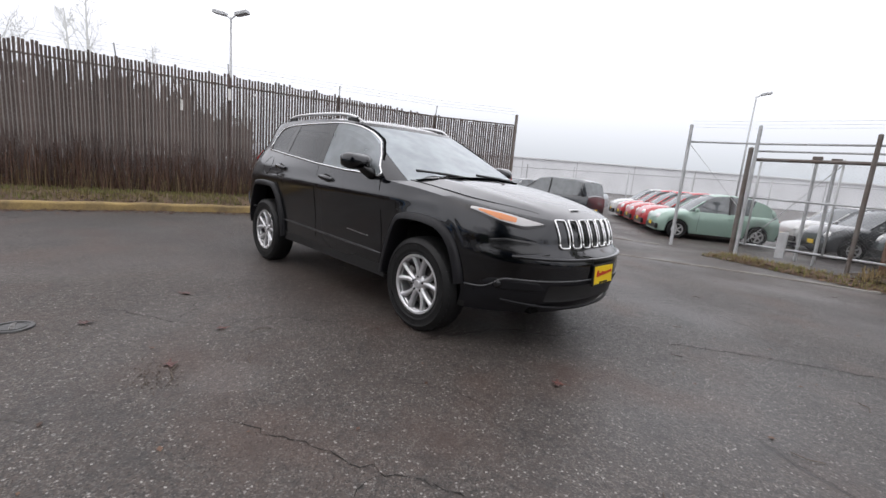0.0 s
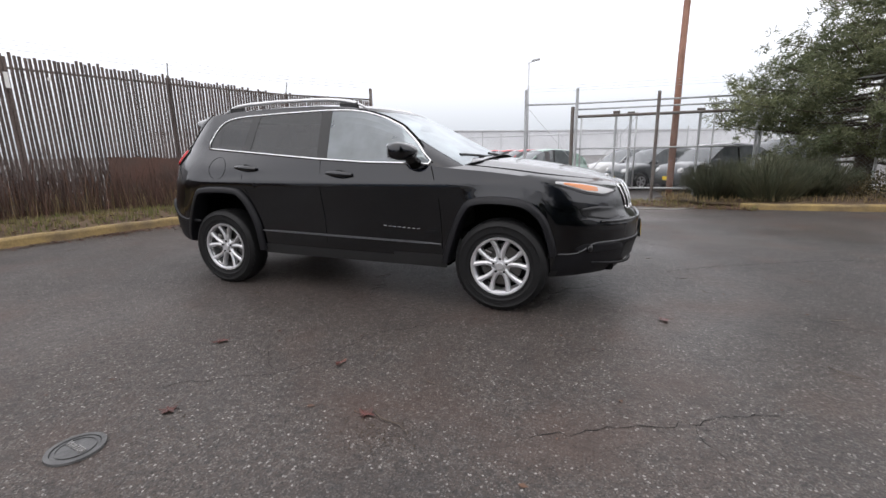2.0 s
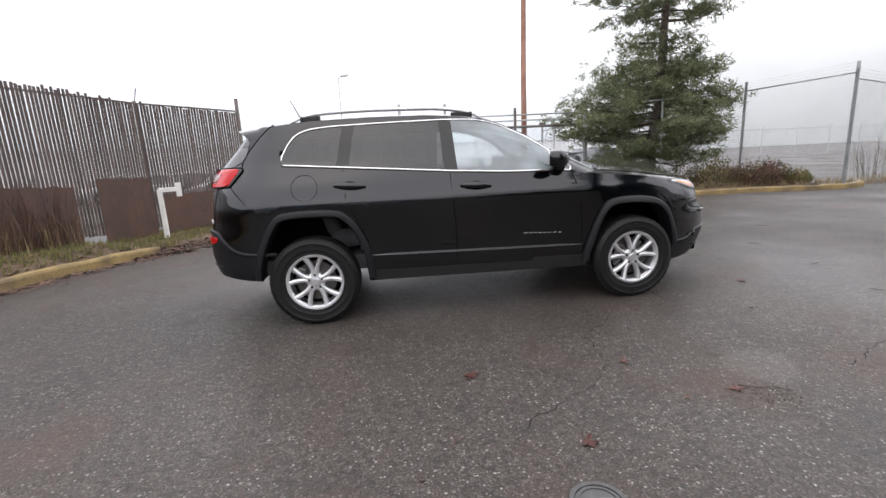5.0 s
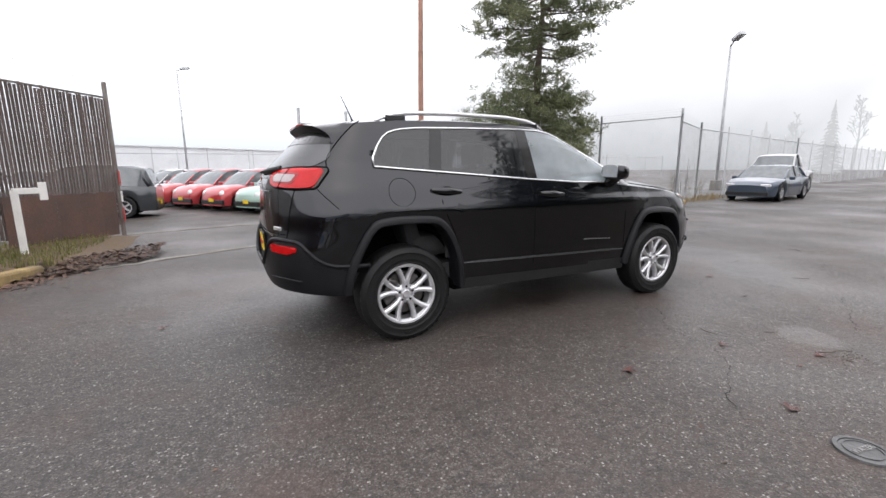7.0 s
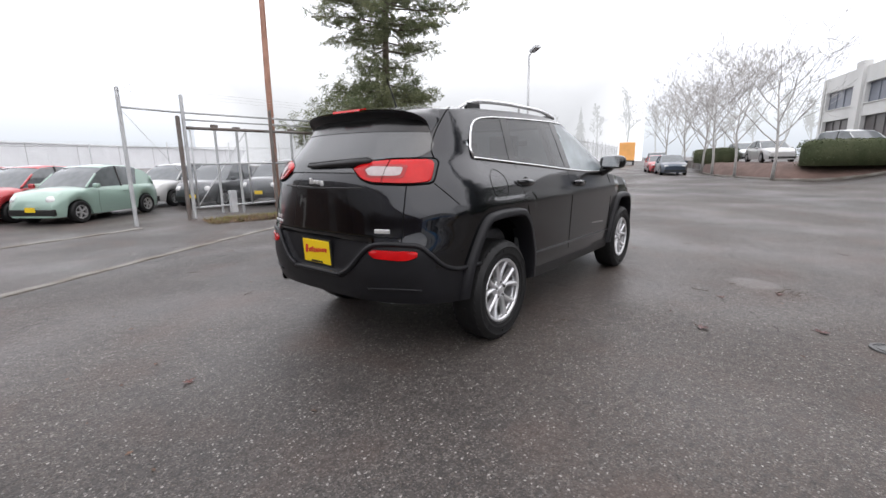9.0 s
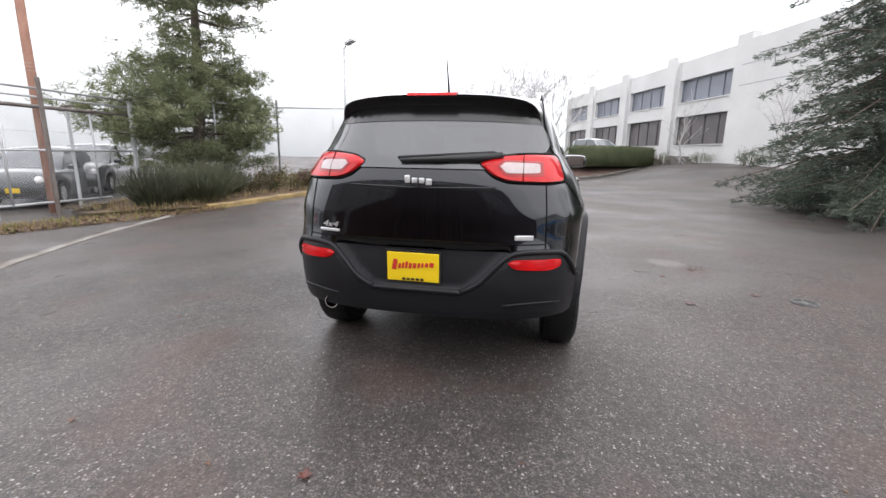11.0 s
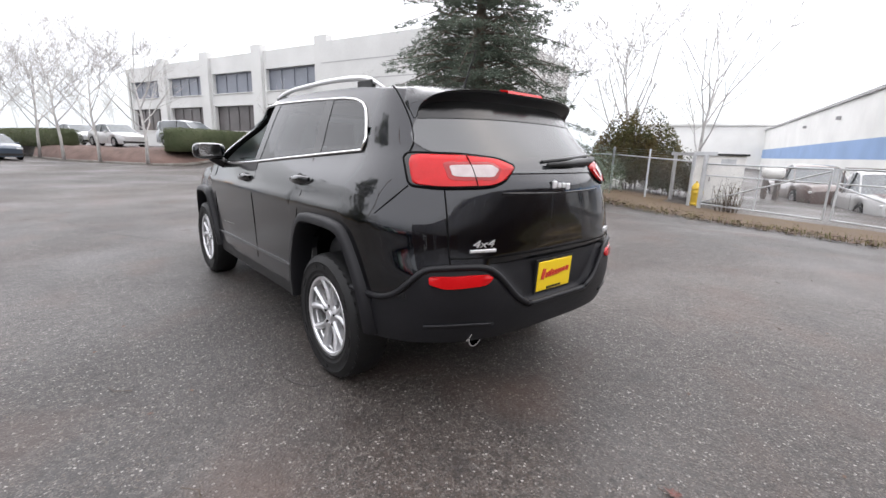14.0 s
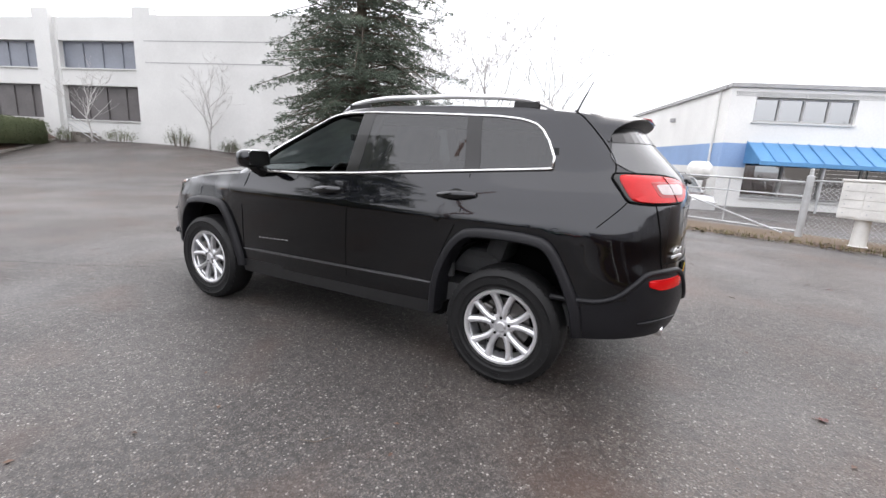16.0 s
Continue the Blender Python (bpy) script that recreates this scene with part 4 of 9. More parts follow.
# ---------------------------------------------------------------- blue and white workshop
def workshop():
    top = 4.95
    u = Vector((-0.935, -0.355))
    house = thing("workshop_building", framed((-3.45, -19.3, -0.25), (u.x, u.y)), "long white workshop with a blue stripe and metal awning", "building")
    # front runs to -x in this frame, flank runs into +y... towards the back
    L, D = 30.0, 46.0
    w0, w1, wz0, wz1 = -4.85, -1.0, 3.62, 4.60
    for a, b, z0, z1 in ((-L, 0, wz1, top), (-L, w0, wz0, wz1), (w1, 0, wz0, wz1), (-L, 0, 2.72, wz0)):
        part("wall", Mirrored().box(((a + b) / 2, -0.15 + 0.3, (z0 + z1) / 2), (b - a, 0.30, z1 - z0)), WHITE_SIDING, house)
    for a, b in ((-1.05, 0), (-L, -12.0)):
        part("wall", Mirrored().box(((a + b) / 2, 0.15, 0.85), (b - a, 0.30, 1.75)), WHITE_SIDING, house)
        part("wall_stripe", Mirrored().box(((a + b) / 2, 0.148, 2.22), (b - a, 0.304, 1.0)), BLUE_PAINT, house)
    part("wall", Mirrored().box((-6.5, 0.15, 2.45), (10.9, 0.30, 0.55)), BLUE_PAINT, house)
    part("shopfront_base", Mirrored().box((-6.5, 0.15, 0.2), (10.9, 0.30, 0.5)), WHITE_SIDING, house)
    window_unit(house, -11.9, 0.45, 10.8, 1.75, 7, depth=0.25)
    window_unit(house, w0, wz0, w1 - w0, wz1 - wz0, 4, depth=0.15, sash=0.07)
    part("parapet_cap", Mirrored().box((-L / 2, 0.13, top + 0.09), (L + 0.1, 0.46, 0.18)), TRIM_GREY, house, bevel=0.02)
    # flank
    part("flank_wall", Mirrored().box((-0.15, D / 2 + 0.3, 3.83), (0.30, D, 2.24)), WHITE_SIDING, house)
    part("flank_stripe", Mirrored().box((-0.148, D / 2 + 0.3, 2.22), (0.304, D, 1.0)), BLUE_PAINT, house)
    part("flank_wall", Mirrored().box((-0.15, D / 2 + 0.3, 0.85), (0.30, D, 1.75)), WHITE_SIDING, house)
    part("gutter", Mirrored().box((0.02, D / 2 + 0.3, top + 0.06), (0.20, D, 0.16)), TRIM_GREY, house)
    part("downpipe", Mirrored().tube([(0.06, 0.9, 0.1), (0.06, 0.9, top)], 0.05, 8), WHITE_SIDING, house)
    for y in (6.0, 15.0, 24.0):
        part("wall_lamp", Mirrored().box((0.10, y, 4.1), (0.22, 0.26, 0.20)), TRIM_GREY, house, bevel=0.03)
    part("roof", Mirrored().box((-L / 2, D / 2, top - 0.25), (L - 0.4, D, 0.2)), TRIM_GREY, house)
    # backing sheet coloured dark for the unlit shop inside
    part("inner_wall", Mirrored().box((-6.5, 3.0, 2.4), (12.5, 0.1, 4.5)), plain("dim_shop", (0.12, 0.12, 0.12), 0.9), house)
    # awning with standing seams
    a0, a1 = -12.2, -0.95
    for i in range(19):
        x0 = a0 + (a1 - a0) * i / 19
        x1 = a0 + (a1 - a0) * (i + 1) / 19
        g = Mirrored()
        rr = []
        for x in (x0 + 0.01, x1 - 0.035, x1 - 0.035, x1 - 0.01):
            pass
        prof = ((0.0, 2.78), (-1.25, 1.98), (-1.25, 1.90), (0.0, 2.70))
        g.rings([[(x, y, z) for y, z in prof] for x in (x0, x1 - 0.03)])
        pan = part("awning_panel", g, BLUE_METAL, house, "blue metal awning panel")
        g = Mirrored().rings([[(x, y, z + 0.05) for y, z in prof[:2]] + [(x, y, z) for y, z in reversed(prof[:2])] for x in (x1 - 0.03, x1)])
        part("awning_seam", g, BLUE_METAL, pan)
    part("awning_front", Mirrored().box(((a0 + a1) / 2, -1.26, 1.93), (a1 - a0, 0.03, 0.16)), BLUE_METAL, house)
    part("awning_end", Mirrored().extrude([(0.0, 2.76), (-1.25, 1.97), (-1.25, 1.90), (0.0, 1.90)], "X", a1 - 0.02, a1 + 0.01), BLUE_METAL, house)
    for x in (-11.8, -7.0, -3.4):
        part("awning_post", Mirrored().tube([(x, -1.15, 0.0), (x, -1.15, 1.92)], 0.04, 8), STEEL, house)
    # farther block of the same works
    far = thing("storage_building", framed((13.0, -62.0, -0.3), (-0.954, -0.30)), "pale far storage building", "building")
    part("wall", Mirrored().box((0, 5, 2.8), (26, 10, 5.6)), WHITE_SIDING, far)
    part("roof", Mirrored().box((0, 5, 5.7), (26.6, 10.6, 0.25)), WHITE_SIDING, far)


workshop()

# long grey warehouse beyond the car lot
wh = thing("warehouse", framed((-78.0, 57.0, 0), (0.845, 0.535)), "long low grey warehouse far behind the car lot", "building")
part("wall", Geo().box((100, 10, 2.6), (200, 20, 5.6)), GREY_WALL, wh)
part("roof", Geo().box((100, 10, 5.5), (200.6, 20.6, 0.25)), GREY_WALL, wh)
for i in range(17):
    part("wall_joint", Geo().box((10 + 11 * i, -0.02, 2.6), (0.10, 0.05, 5.4)), TRIM_GREY, wh)

# ---------------------------------------------------------------- lamps on tall poles


def street_lamp(x, y, h, turn, heads=2):
    lamp = thing("street_lamp", Matrix.Translation((x, y, ground_z(x, y))) @ Matrix.Rotation(radians(turn), 4, "Z"), "tall grey steel lamp post with flat heads", "street lamp", "lamp posts of the lots")
    part("base", Geo().lathe([(0.30, 0), (0.30, 0.5), (0.26, 0.55)], seg=16), CONCRETE, lamp)
    part("shaft", Geo().tube([(0, 0, 0.4), (0, 0, h)], [0.085, 0.055], 10), STEEL, lamp, smooth=True)
    for k in range(heads):
        s = 1 if k else -1
        arm = part("arm", Geo().tube([(0, 0, h - 0.1), (s * 0.30, 0, h + 0.12)], 0.035, 8), STEEL, lamp)
        m = Matrix.Translation((s * 0.62, 0, h + 0.2)) @ Matrix.Rotation(radians(-s * 12), 4, "Y")
        part("head", Geo().box((0, 0, 0), (0.70, 0.36, 0.17), m=m), STEEL, arm, bevel=0.03)


street_lamp(-4.88, 38.98, 9.3, 200, 1)
street_lamp(21.4, 10.96, 7.4, 60, 1)
street_lamp(-21.3, 5.7, 8.1, 35)

# ---------------------------------------------------------------- swing gate, hydrant and letter boxes
sg = thing("swing_gate", label="low galvanised double swing gate on round posts", category="gate")
SG = [(1.35, -12.1), (-1.6, -11.2), (-1.75, -11.15), (-4.75, -9.75)]
for (x, y), h, r in ((SG[0], 1.55, 0.06), (SG[3], 1.45, 0.075), ((1.75, -12.35), 1.5, 0.045)):
    round_post("post", x, y, h, r, sg)
for (x0, y0), (x1, y1) in ((SG[0], SG[1]), (SG[3], SG[2])):
    z0 = (ground_z(x0, y0) + ground_z(x1, y1)) / 2
    leaf = part("gate_leaf", Geo().tube([(x0, y0, z0 + 1.32), (x1, y1, z0 + 1.32)], 0.024, 8), STEEL, sg, smooth=True)
    part("gate_rail", Geo().tube([(x0, y0, z0 + 0.18), (x1, y1, z0 + 0.18)], 0.024, 8), STEEL, leaf)
    part("gate_rail", Geo().tube([(x0, y0, z0 + 1.0), (x1, y1, z0 + 1.0)], 0.018, 8), STEEL, leaf)
    part("gate_stile", Geo().tube([(x1, y1, z0 + 0.18), (x1, y1, z0 + 1.32)], 0.024, 8), STEEL, leaf)
    part("gate_stile", Geo().tube([((x0 + x1) / 2, (y0 + y1) / 2, z0 + 0.18), ((x0 + x1) / 2, (y0 + y1) / 2, z0 + 1.32)], 0.018, 8), STEEL, leaf)
    part("gate_brace", Geo().tube([(x0, y0, z0 + 0.22), (x1, y1, z0 + 1.28)] if x0 > 0 else [(x0 + 0.3, y0 - 0.1, z0 + 0.1), (x1, y1, z0 + 0.95)], 0.02, 8), STEEL, leaf)
    part("chain_link", mesh_wires((x0, y0, 0), (x1, y1, 0), z0 + 0.2, z0 + 1.3, 0.09, 0.0018), STEEL, leaf, kind="stuff")
sign = part("gate_sign", Geo().box((1.35, -12.1, 1.42), (0.55, 0.04, 0.12), 200), STEEL, sg, "small grey plate on the gate post", bevel=0.01)
link_fence("chain_link_fence", [(1.75, -12.35), (5.0, -13.6), (9.5, -15.6)], 1.35, "low chain-link fence half hidden by shrubs", 2.2)
link_fence("chain_link_fence", [(-4.75, -9.75), (-9.0, -9.0), (-16.0, -7.0)], 1.35, "low chain-link fence beside the gate", 2.4)
bar = thing("barrier_post", Matrix.Translation((2.3, -13.5, ground_z(2.3, -13.5))), "grey bar on posts behind the hydrant", "barrier")
part("bar", Geo().box((0, 0, 1.55), (1.5, 0.08, 0.10), -22), TRIM_GREY, bar)
for s in (-0.6, 0.6):
    part("leg", Geo().box((s * 0.92, -s * 0.37, 0.75), (0.08, 0.08, 1.55), -22), TRIM_GREY, bar)

hyd = thing("fire_hydrant", Matrix.Translation((1.85, -13.1, ground_z(1.85, -13.1))), "yellow fire hydrant in thin grass", "fire hydrant")
part("barrel", Geo().lathe([(0.17, 0), (0.17, 0.05), (0.115, 0.07), (0.11, 0.48), (0.15, 0.50), (0.15, 0.54), (0.12, 0.58), (0.07, 0.66), (0.03, 0.68), (0.03, 0.74), (0.001, 0.74)], seg=18), HYDRANT_YELLOW, hyd, smooth=True, sharp=40)
for a in (20, 110, 200):
    c = part("nozzle", Geo().lathe([(0.055, 0.09), (0.055, 0.17), (0.07, 0.17), (0.07, 0.20), (0.03, 0.22), (0.001, 0.22)], axis="X", seg=12), HYDRANT_YELLOW, hyd, smooth=True, sharp=40)
    c.matrix_basis = pose(0, 0, 0.40, 0, 0, a)

mb = thing("letter_box_unit", Matrix.Translation((-5.55, -8.75, ground_z(-5.55, -8.75))) @ Matrix.Rotation(radians(-30), 4, "Z"), "grey-white metal letter box unit on a pedestal", "letter box")
part("pedestal", Geo().lathe([(0.17, 0), (0.17, 0.05), (0.14, 0.06), (0.13, 0.58), (0.16, 0.60)], seg=14), WHITE_PAINT, mb, smooth=True, sharp=40)
part("cabinet", Geo().box((0, 0, 0.98), (0.80, 0.45, 0.76)), WHITE_PAINT, mb, bevel=0.02)
part("cap", Geo().box((0, 0, 1.38), (0.84, 0.50, 0.05)), WHITE_PAINT, mb, bevel=0.015)
for i in range(2):
    for k in range(4):
        d = part("letter_door", Geo().box((-0.19 + 0.38 * i, 0.232, 0.72 + 0.175 * k), (0.34, 0.012, 0.155)), WHITE_PAINT, mb, bevel=0.004)
        part("lock", Geo().lathe([(0.001, 0.012), (0.012, 0.010), (0.012, 0)], centre=(-0.08 + 0.38 * i, 0.238, 0.72 + 0.175 * k), axis="Y", seg=8), STEEL, d)

ub = thing("utility_box", Matrix.Translation((4.75, -11.6, ground_z(4.75, -11.6))), "small pale grey utility box by the shrubs", "utility box")
part("case", Geo().box((0, 0, 0.35), (0.26, 0.22, 0.80), 20), WHITE_PAINT, ub, bevel=0.02)
part("lid", Geo().box((0, 0, 0.77), (0.29, 0.25, 0.05), 20), WHITE_PAINT, ub, bevel=0.01)

# manhole cover
mh = thing("manhole_cover", Matrix.Translation((-0.01, -3.06, 0.0)) @ Matrix.Scale(0.90, 4), "round cast-iron water cover with raised letters", "manhole cover")
part("ring", Geo().lathe([(0.100, 0.001), (0.100, 0.012), (0.120, 0.012), (0.123, 0.001)], seg=40, loop=True), CAST_IRON, mh, smooth=True, sharp=40)
part("cover", Geo().lathe([(0.097, 0.001), (0.097, 0.008), (0.001, 0.009)], seg=40), CAST_IRON, mh)
part("raised_ring", Geo().lathe([(0.078, 0.007), (0.078, 0.013), (0.083, 0.013), (0.083, 0.007)], seg=40, loop=True), CAST_IRON, mh)
cu = bpy.data.curves.new("cover_word", "FONT")
cu.body, cu.size, cu.extrude, cu.align_x, cu.align_y = "WATER", 0.042, 0.004, "CENTER", "CENTER"
wt = new("cover_word", cu)
wt.data.materials.append(plain("worn_bright_iron", (0.35, 0.34, 0.33), 0.4, 0.6))
wt.parent = mh
wt.matrix_basis = pose(0, 0, 0.012, 0, 0, -8)
# ---------------------------------------------------------------- trees and shrubs


def limb(g, rng, p, d, ln, r, depth, tips, bend=0.35, kids=(2, 4), shrink=0.62, up=0.12, min_r=0.004):
    """One branch with its own smaller ones; tips collects the ends."""
    n = 4
    pts, rad = [p], [r]
    q, dd = Vector(p), Vector(d).normalized()
    for i in range(n):
        dd = (dd + Vector((rng.uniform(-1, 1), rng.uniform(-1, 1), rng.uniform(-0.6, 0.8))) * bend * 0.35 + Vector((0, 0, up * 0.3))).normalized()
        q = q + dd * ln / n
        pts.append(q)
        rad.append(max(min_r, r * (1 - 0.62 * (i + 1) / n)))
    g.tube(pts, rad, 6 if r > 0.05 else (4 if r > 0.015 else 3), caps=False)
    tips.append((pts[-1], dd))
    if depth:
        for _ in range(rng.randint(*kids)):
            f = rng.uniform(0.3, 1.0)
            i = min(n - 1, int(f * n))
            base = pts[i] + (pts[i + 1] - pts[i]) * (f * n - i)
            side = Vector((rng.uniform(-1, 1), rng.uniform(-1, 1), rng.uniform(-0.3, 0.7))).normalized()
            limb(g, rng, base, (dd * 0.55 + side * 0.8), ln * shrink * rng.uniform(0.7, 1.15), max(min_r, rad[i] * 0.55), depth - 1, tips, bend, kids, shrink, up, min_r)


def tuft(g, rng, c, size, count, flat=1.0, width=0.012, d=None):
    """A spray of needles round a point."""
    for _ in range(count):
        v = Vector((rng.gauss(0, 1), rng.gauss(0, 1), rng.gauss(0, 1) * flat))
        if d is not None:
            v += d * 0.9
        v = v.normalized() * size * rng.uniform(0.55, 1.15)
        s = v.cross(Vector((rng.uniform(-1, 1), rng.uniform(-1, 1), rng.uniform(-1, 1)))).normalized() * width
        o = c + Vector((rng.gauss(0, 1), rng.gauss(0, 1), rng.gauss(0, 0.6))) * size * 0.28
        g.quad(o - s * 0.6, o + v * 0.55 - s, o + v, o + v * 0.55 + s)


def pine(x, y, height, seed):
    rng = random.Random(seed)
    z = ground_z(x, y)
    tree = thing("pine_tree", Matrix.Translation((x, y, z)), "broad shore pine with clumps of dark green needles", "tree")
    wood, leaf = Geo(), Geo()
    trunk = [Vector((0, 0, -0.2)), Vector((0.05, 0.05, 1.2)), Vector((0.30, 0.0, 3.0)), Vector((0.25, -0.1, 5.0)), Vector((0.45, 0, 7.0)), Vector((0.40, 0.1, height))]
    wood.tube(trunk, [0.24, 0.19, 0.16, 0.125, 0.085, 0.03], 10)
    clumps = []

    def at(h):
        for a, b in zip(trunk, trunk[1:]):
            if a.z <= h <= b.z:
                return a + (b - a) * (h - a.z) / (b.z - a.z)
        return trunk[-1]

    layers = ((1.05, 2.5, 8), (1.45, 2.9, 11), (1.95, 3.3, 12), (2.45, 3.2, 12), (2.95, 2.7, 11), (3.45, 2.35, 10), (3.95, 1.9, 9), (4.5, 1.5, 7), (5.5, 2.0, 8), (6.2, 2.8, 10), (6.8, 3.1, 10), (7.5, 2.8, 10), (8.3, 2.4, 9), (9.2, 2.0, 8), (10.0, 1.3, 7), (10.7, 0.7, 5))
    for h, reach, n in layers:
        for k in range(n):
            a = 2 * math.pi * (k + rng.uniform(0.1, 0.9)) / n
            r = reach * rng.uniform(0.6, 1.04)
            p = at(h + rng.uniform(-0.25, 0.25))
            d = Vector((math.cos(a) * ((0.72 if h < 4.2 else 0.95) if math.cos(a) > 0 else (1.2 if h < 4.2 else 1.1)), math.sin(a) * 0.95, 0))
            tip = p + d * r + Vector((0, 0, rng.uniform(-0.30, 0.35)))
            mid = p + d * r * 0.5 + Vector((rng.uniform(-0.2, 0.2), rng.uniform(-0.2, 0.2), rng.uniform(-0.25, 0.05)))
            wood.tube([p, mid, tip], [0.04, 0.022, 0.008], 5, caps=False)
            for f in np.linspace(0.42, 1.0, max(3, int(r / 0.26))):
                c = p * (1 - f) ** 2 + mid * 2 * f * (1 - f) + tip * f * f
                for _ in range(5):
                    clumps.append(c + Vector((rng.gauss(0, 0.19), rng.gauss(0, 0.19), rng.gauss(0.10, 0.15))))
    for c in clumps:
        tuft(leaf, rng, c, rng.uniform(0.15, 0.21), 24, 0.75, 0.0125)
    part("trunk", wood, BARK, tree, smooth=True)
    part("crown", leaf, PINE_NEEDLE, tree, "dark green needle crown with gaps")
    return tree


def fir(x, y, height, radius, seed):
    rng = random.Random(seed)
    z = ground_z(x, y)
    tree = thing("fir_tree", Matrix.Translation((x, y, z)), "dense dark green fir with branches down to the ground", "tree")
    wood, leaf = Geo(), Geo()
    wood.tube([(0, 0, -0.2), (0, 0.05, height * 0.5), (0.05, 0, height)], [0.24, 0.14, 0.02], 10)
    h = 0.35
    while h < height - 0.2:
        f = h / height
        reach = radius * (1 - f) ** 0.80 * (0.72 + 0.28 * math.sin(h * 2.1) ** 2)
        n = max(5, int(13 * (1 - f) + 4))
        for k in range(n):
            a = 2 * math.pi * (k + rng.random()) / n
            r = reach * rng.uniform(0.55, 1.15)
            if r < 0.15:
                continue
            d = Vector((math.cos(a), math.sin(a), 0))
            side = Vector((-d.y, d.x, 0))
            p = Vector((0, 0, h + rng.uniform(-0.15, 0.15)))
            droop = rng.uniform(0.05, 0.30) * r
            tip = p + d * r + Vector((0, 0, -droop + 0.12 * r * f))
            mid = p + d * r * 0.55 + Vector((0, 0, 0.05 * r))
            wood.tube([p, mid, tip], [0.03, 0.02, 0.006], 4, caps=False)
            for q in np.linspace(0.30, 1.0, max(3, int(r / 0.24))):
                c = p * (1 - q) ** 2 + mid * 2 * q * (1 - q) + tip * q * q
                spread = 0.30 * r * (1.05 - q) + 0.10
                for _ in range(3):
                    cc = c + side * rng.uniform(-spread, spread) + Vector((0, 0, rng.uniform(-0.12, 0.04)))
                    out = (d + side * rng.uniform(-0.7, 0.7) + Vector((0, 0, -0.25))).normalized()
                    tuft(leaf, rng, cc, rng.uniform(0.11, 0.18), 15, 0.45, 0.0105, out)
        h += 0.24 + 0.10 * f + 0.5 * ease(9.5, 10.5, h)
    part("trunk", wood, BARK, tree, smooth=True)
    part("crown", leaf, FIR_NEEDLE, tree, "dark green drooping sprays")
    return tree


def bare_tree(x, y, height, seed, spread=0.5, material=PALE_BARK, depth=4, kids=(2, 4), label="bare leafless winter tree with fine haze-paled twigs", base=0.0):
    """A vase of rising limbs on a short trunk, ending in fine twigs."""
    rng = random.Random(seed)
    tree = thing("bare_tree", Matrix.Translation((x, y, ground_z(x, y) + base)), label, "tree")
    trunk, twigs, tips = Geo(), Geo(), []
    r = 0.010 * height + 0.015
    pts = [Vector((0, 0, -0.2)), Vector((rng.uniform(-0.06, 0.06), rng.uniform(-0.06, 0.06), height * 0.14)), Vector((rng.uniform(-0.15, 0.15), rng.uniform(-0.15, 0.15), height * 0.32)), Vector((rng.uniform(-0.3, 0.3), rng.uniform(-0.3, 0.3), height * 0.62))]
    trunk.tube(pts, [r, r * 0.8, r * 0.6, r * 0.22], 8)
    part("trunk", trunk, material, tree, smooth=True)
    for k in range(11):
        f = 0.16 + 0.44 * k / 10
        i = 0 if f < 0.14 else (1 if f < 0.32 else 2)
        p = pts[i] + (pts[i + 1] - pts[i]) * min(1, (f * height - pts[i].z) / (pts[i + 1].z - pts[i].z))
        a = k * 2.4 + rng.uniform(-0.4, 0.4)
        limb(twigs, rng, p, (math.cos(a) * spread, math.sin(a) * spread, 0.85), height * (0.52 - 0.28 * f) * rng.uniform(0.85, 1.15), r * 0.42 * (1.2 - f), depth - 1, tips, 0.55, kids, 0.60, 0.16, 0.006)
    part("crown", twigs, material, tree, "fine leafless twigs")
    return tree


def shrub(name, x, y, w, d, h, seed, material, label, leaves=900, leaf=0.05, twig=True, base=0.0, parent=None, turn=0.0):
    """A loose bush: crossing twigs and many small leaves with an uneven outline."""
    rng = random.Random(seed)
    ob = thing(name, Matrix.Translation((x, y, ground_z(x, y) + base)) @ Matrix.Rotation(radians(turn), 4, "Z"), label, "shrub")
    g, tw = Geo(), Geo()
    for k in range(26 if twig else 8):
        a, f = rng.uniform(0, 6.28), rng.random() ** 0.5
        bx, by = math.cos(a) * f * w * 0.3, math.sin(a) * f * d * 0.3
        tx, ty, tz = math.cos(a) * f * w * 0.5, math.sin(a) * f * d * 0.5, h * rng.uniform(0.7, 1.08) * (1 - 0.35 * f)
        tw.tube([(bx, by, -0.05), ((bx + tx) / 2 + rng.uniform(-0.1, 0.1), (by + ty) / 2, tz * 0.55), (tx, ty, tz)], [0.012, 0.008, 0.003], 4, caps=False)
    for _ in range(leaves):
        a, f = rng.uniform(0, 6.28), rng.random() ** 0.4
        lump = 0.82 + 0.18 * math.sin(3 * a + seed) + 0.12 * math.sin(7 * a + 2 * seed)
        zt = h * (1 - 0.55 * f**2.2) * lump
        c = Vector((math.cos(a) * f * w * 0.5 * lump, math.sin(a) * f * d * 0.5 * lump, zt * rng.uniform(0.12, 1.0) ** 0.6))
        v = Vector((rng.gauss(0, 1), rng.gauss(0, 1), rng.gauss(0.3, 0.8))).normalized() * leaf * rng.uniform(0.6, 1.4)
        s = v.cross(Vector((rng.uniform(-1, 1), rng.uniform(-1, 1), rng.uniform(-1, 1)))).normalized() * leaf * 0.35
        g.quad(c, c + v * 0.5 - s, c + v, c + v * 0.5 + s)
    part("stem_frame", tw, BARK, ob)
    part("leaves", g, material, ob)
    return ob


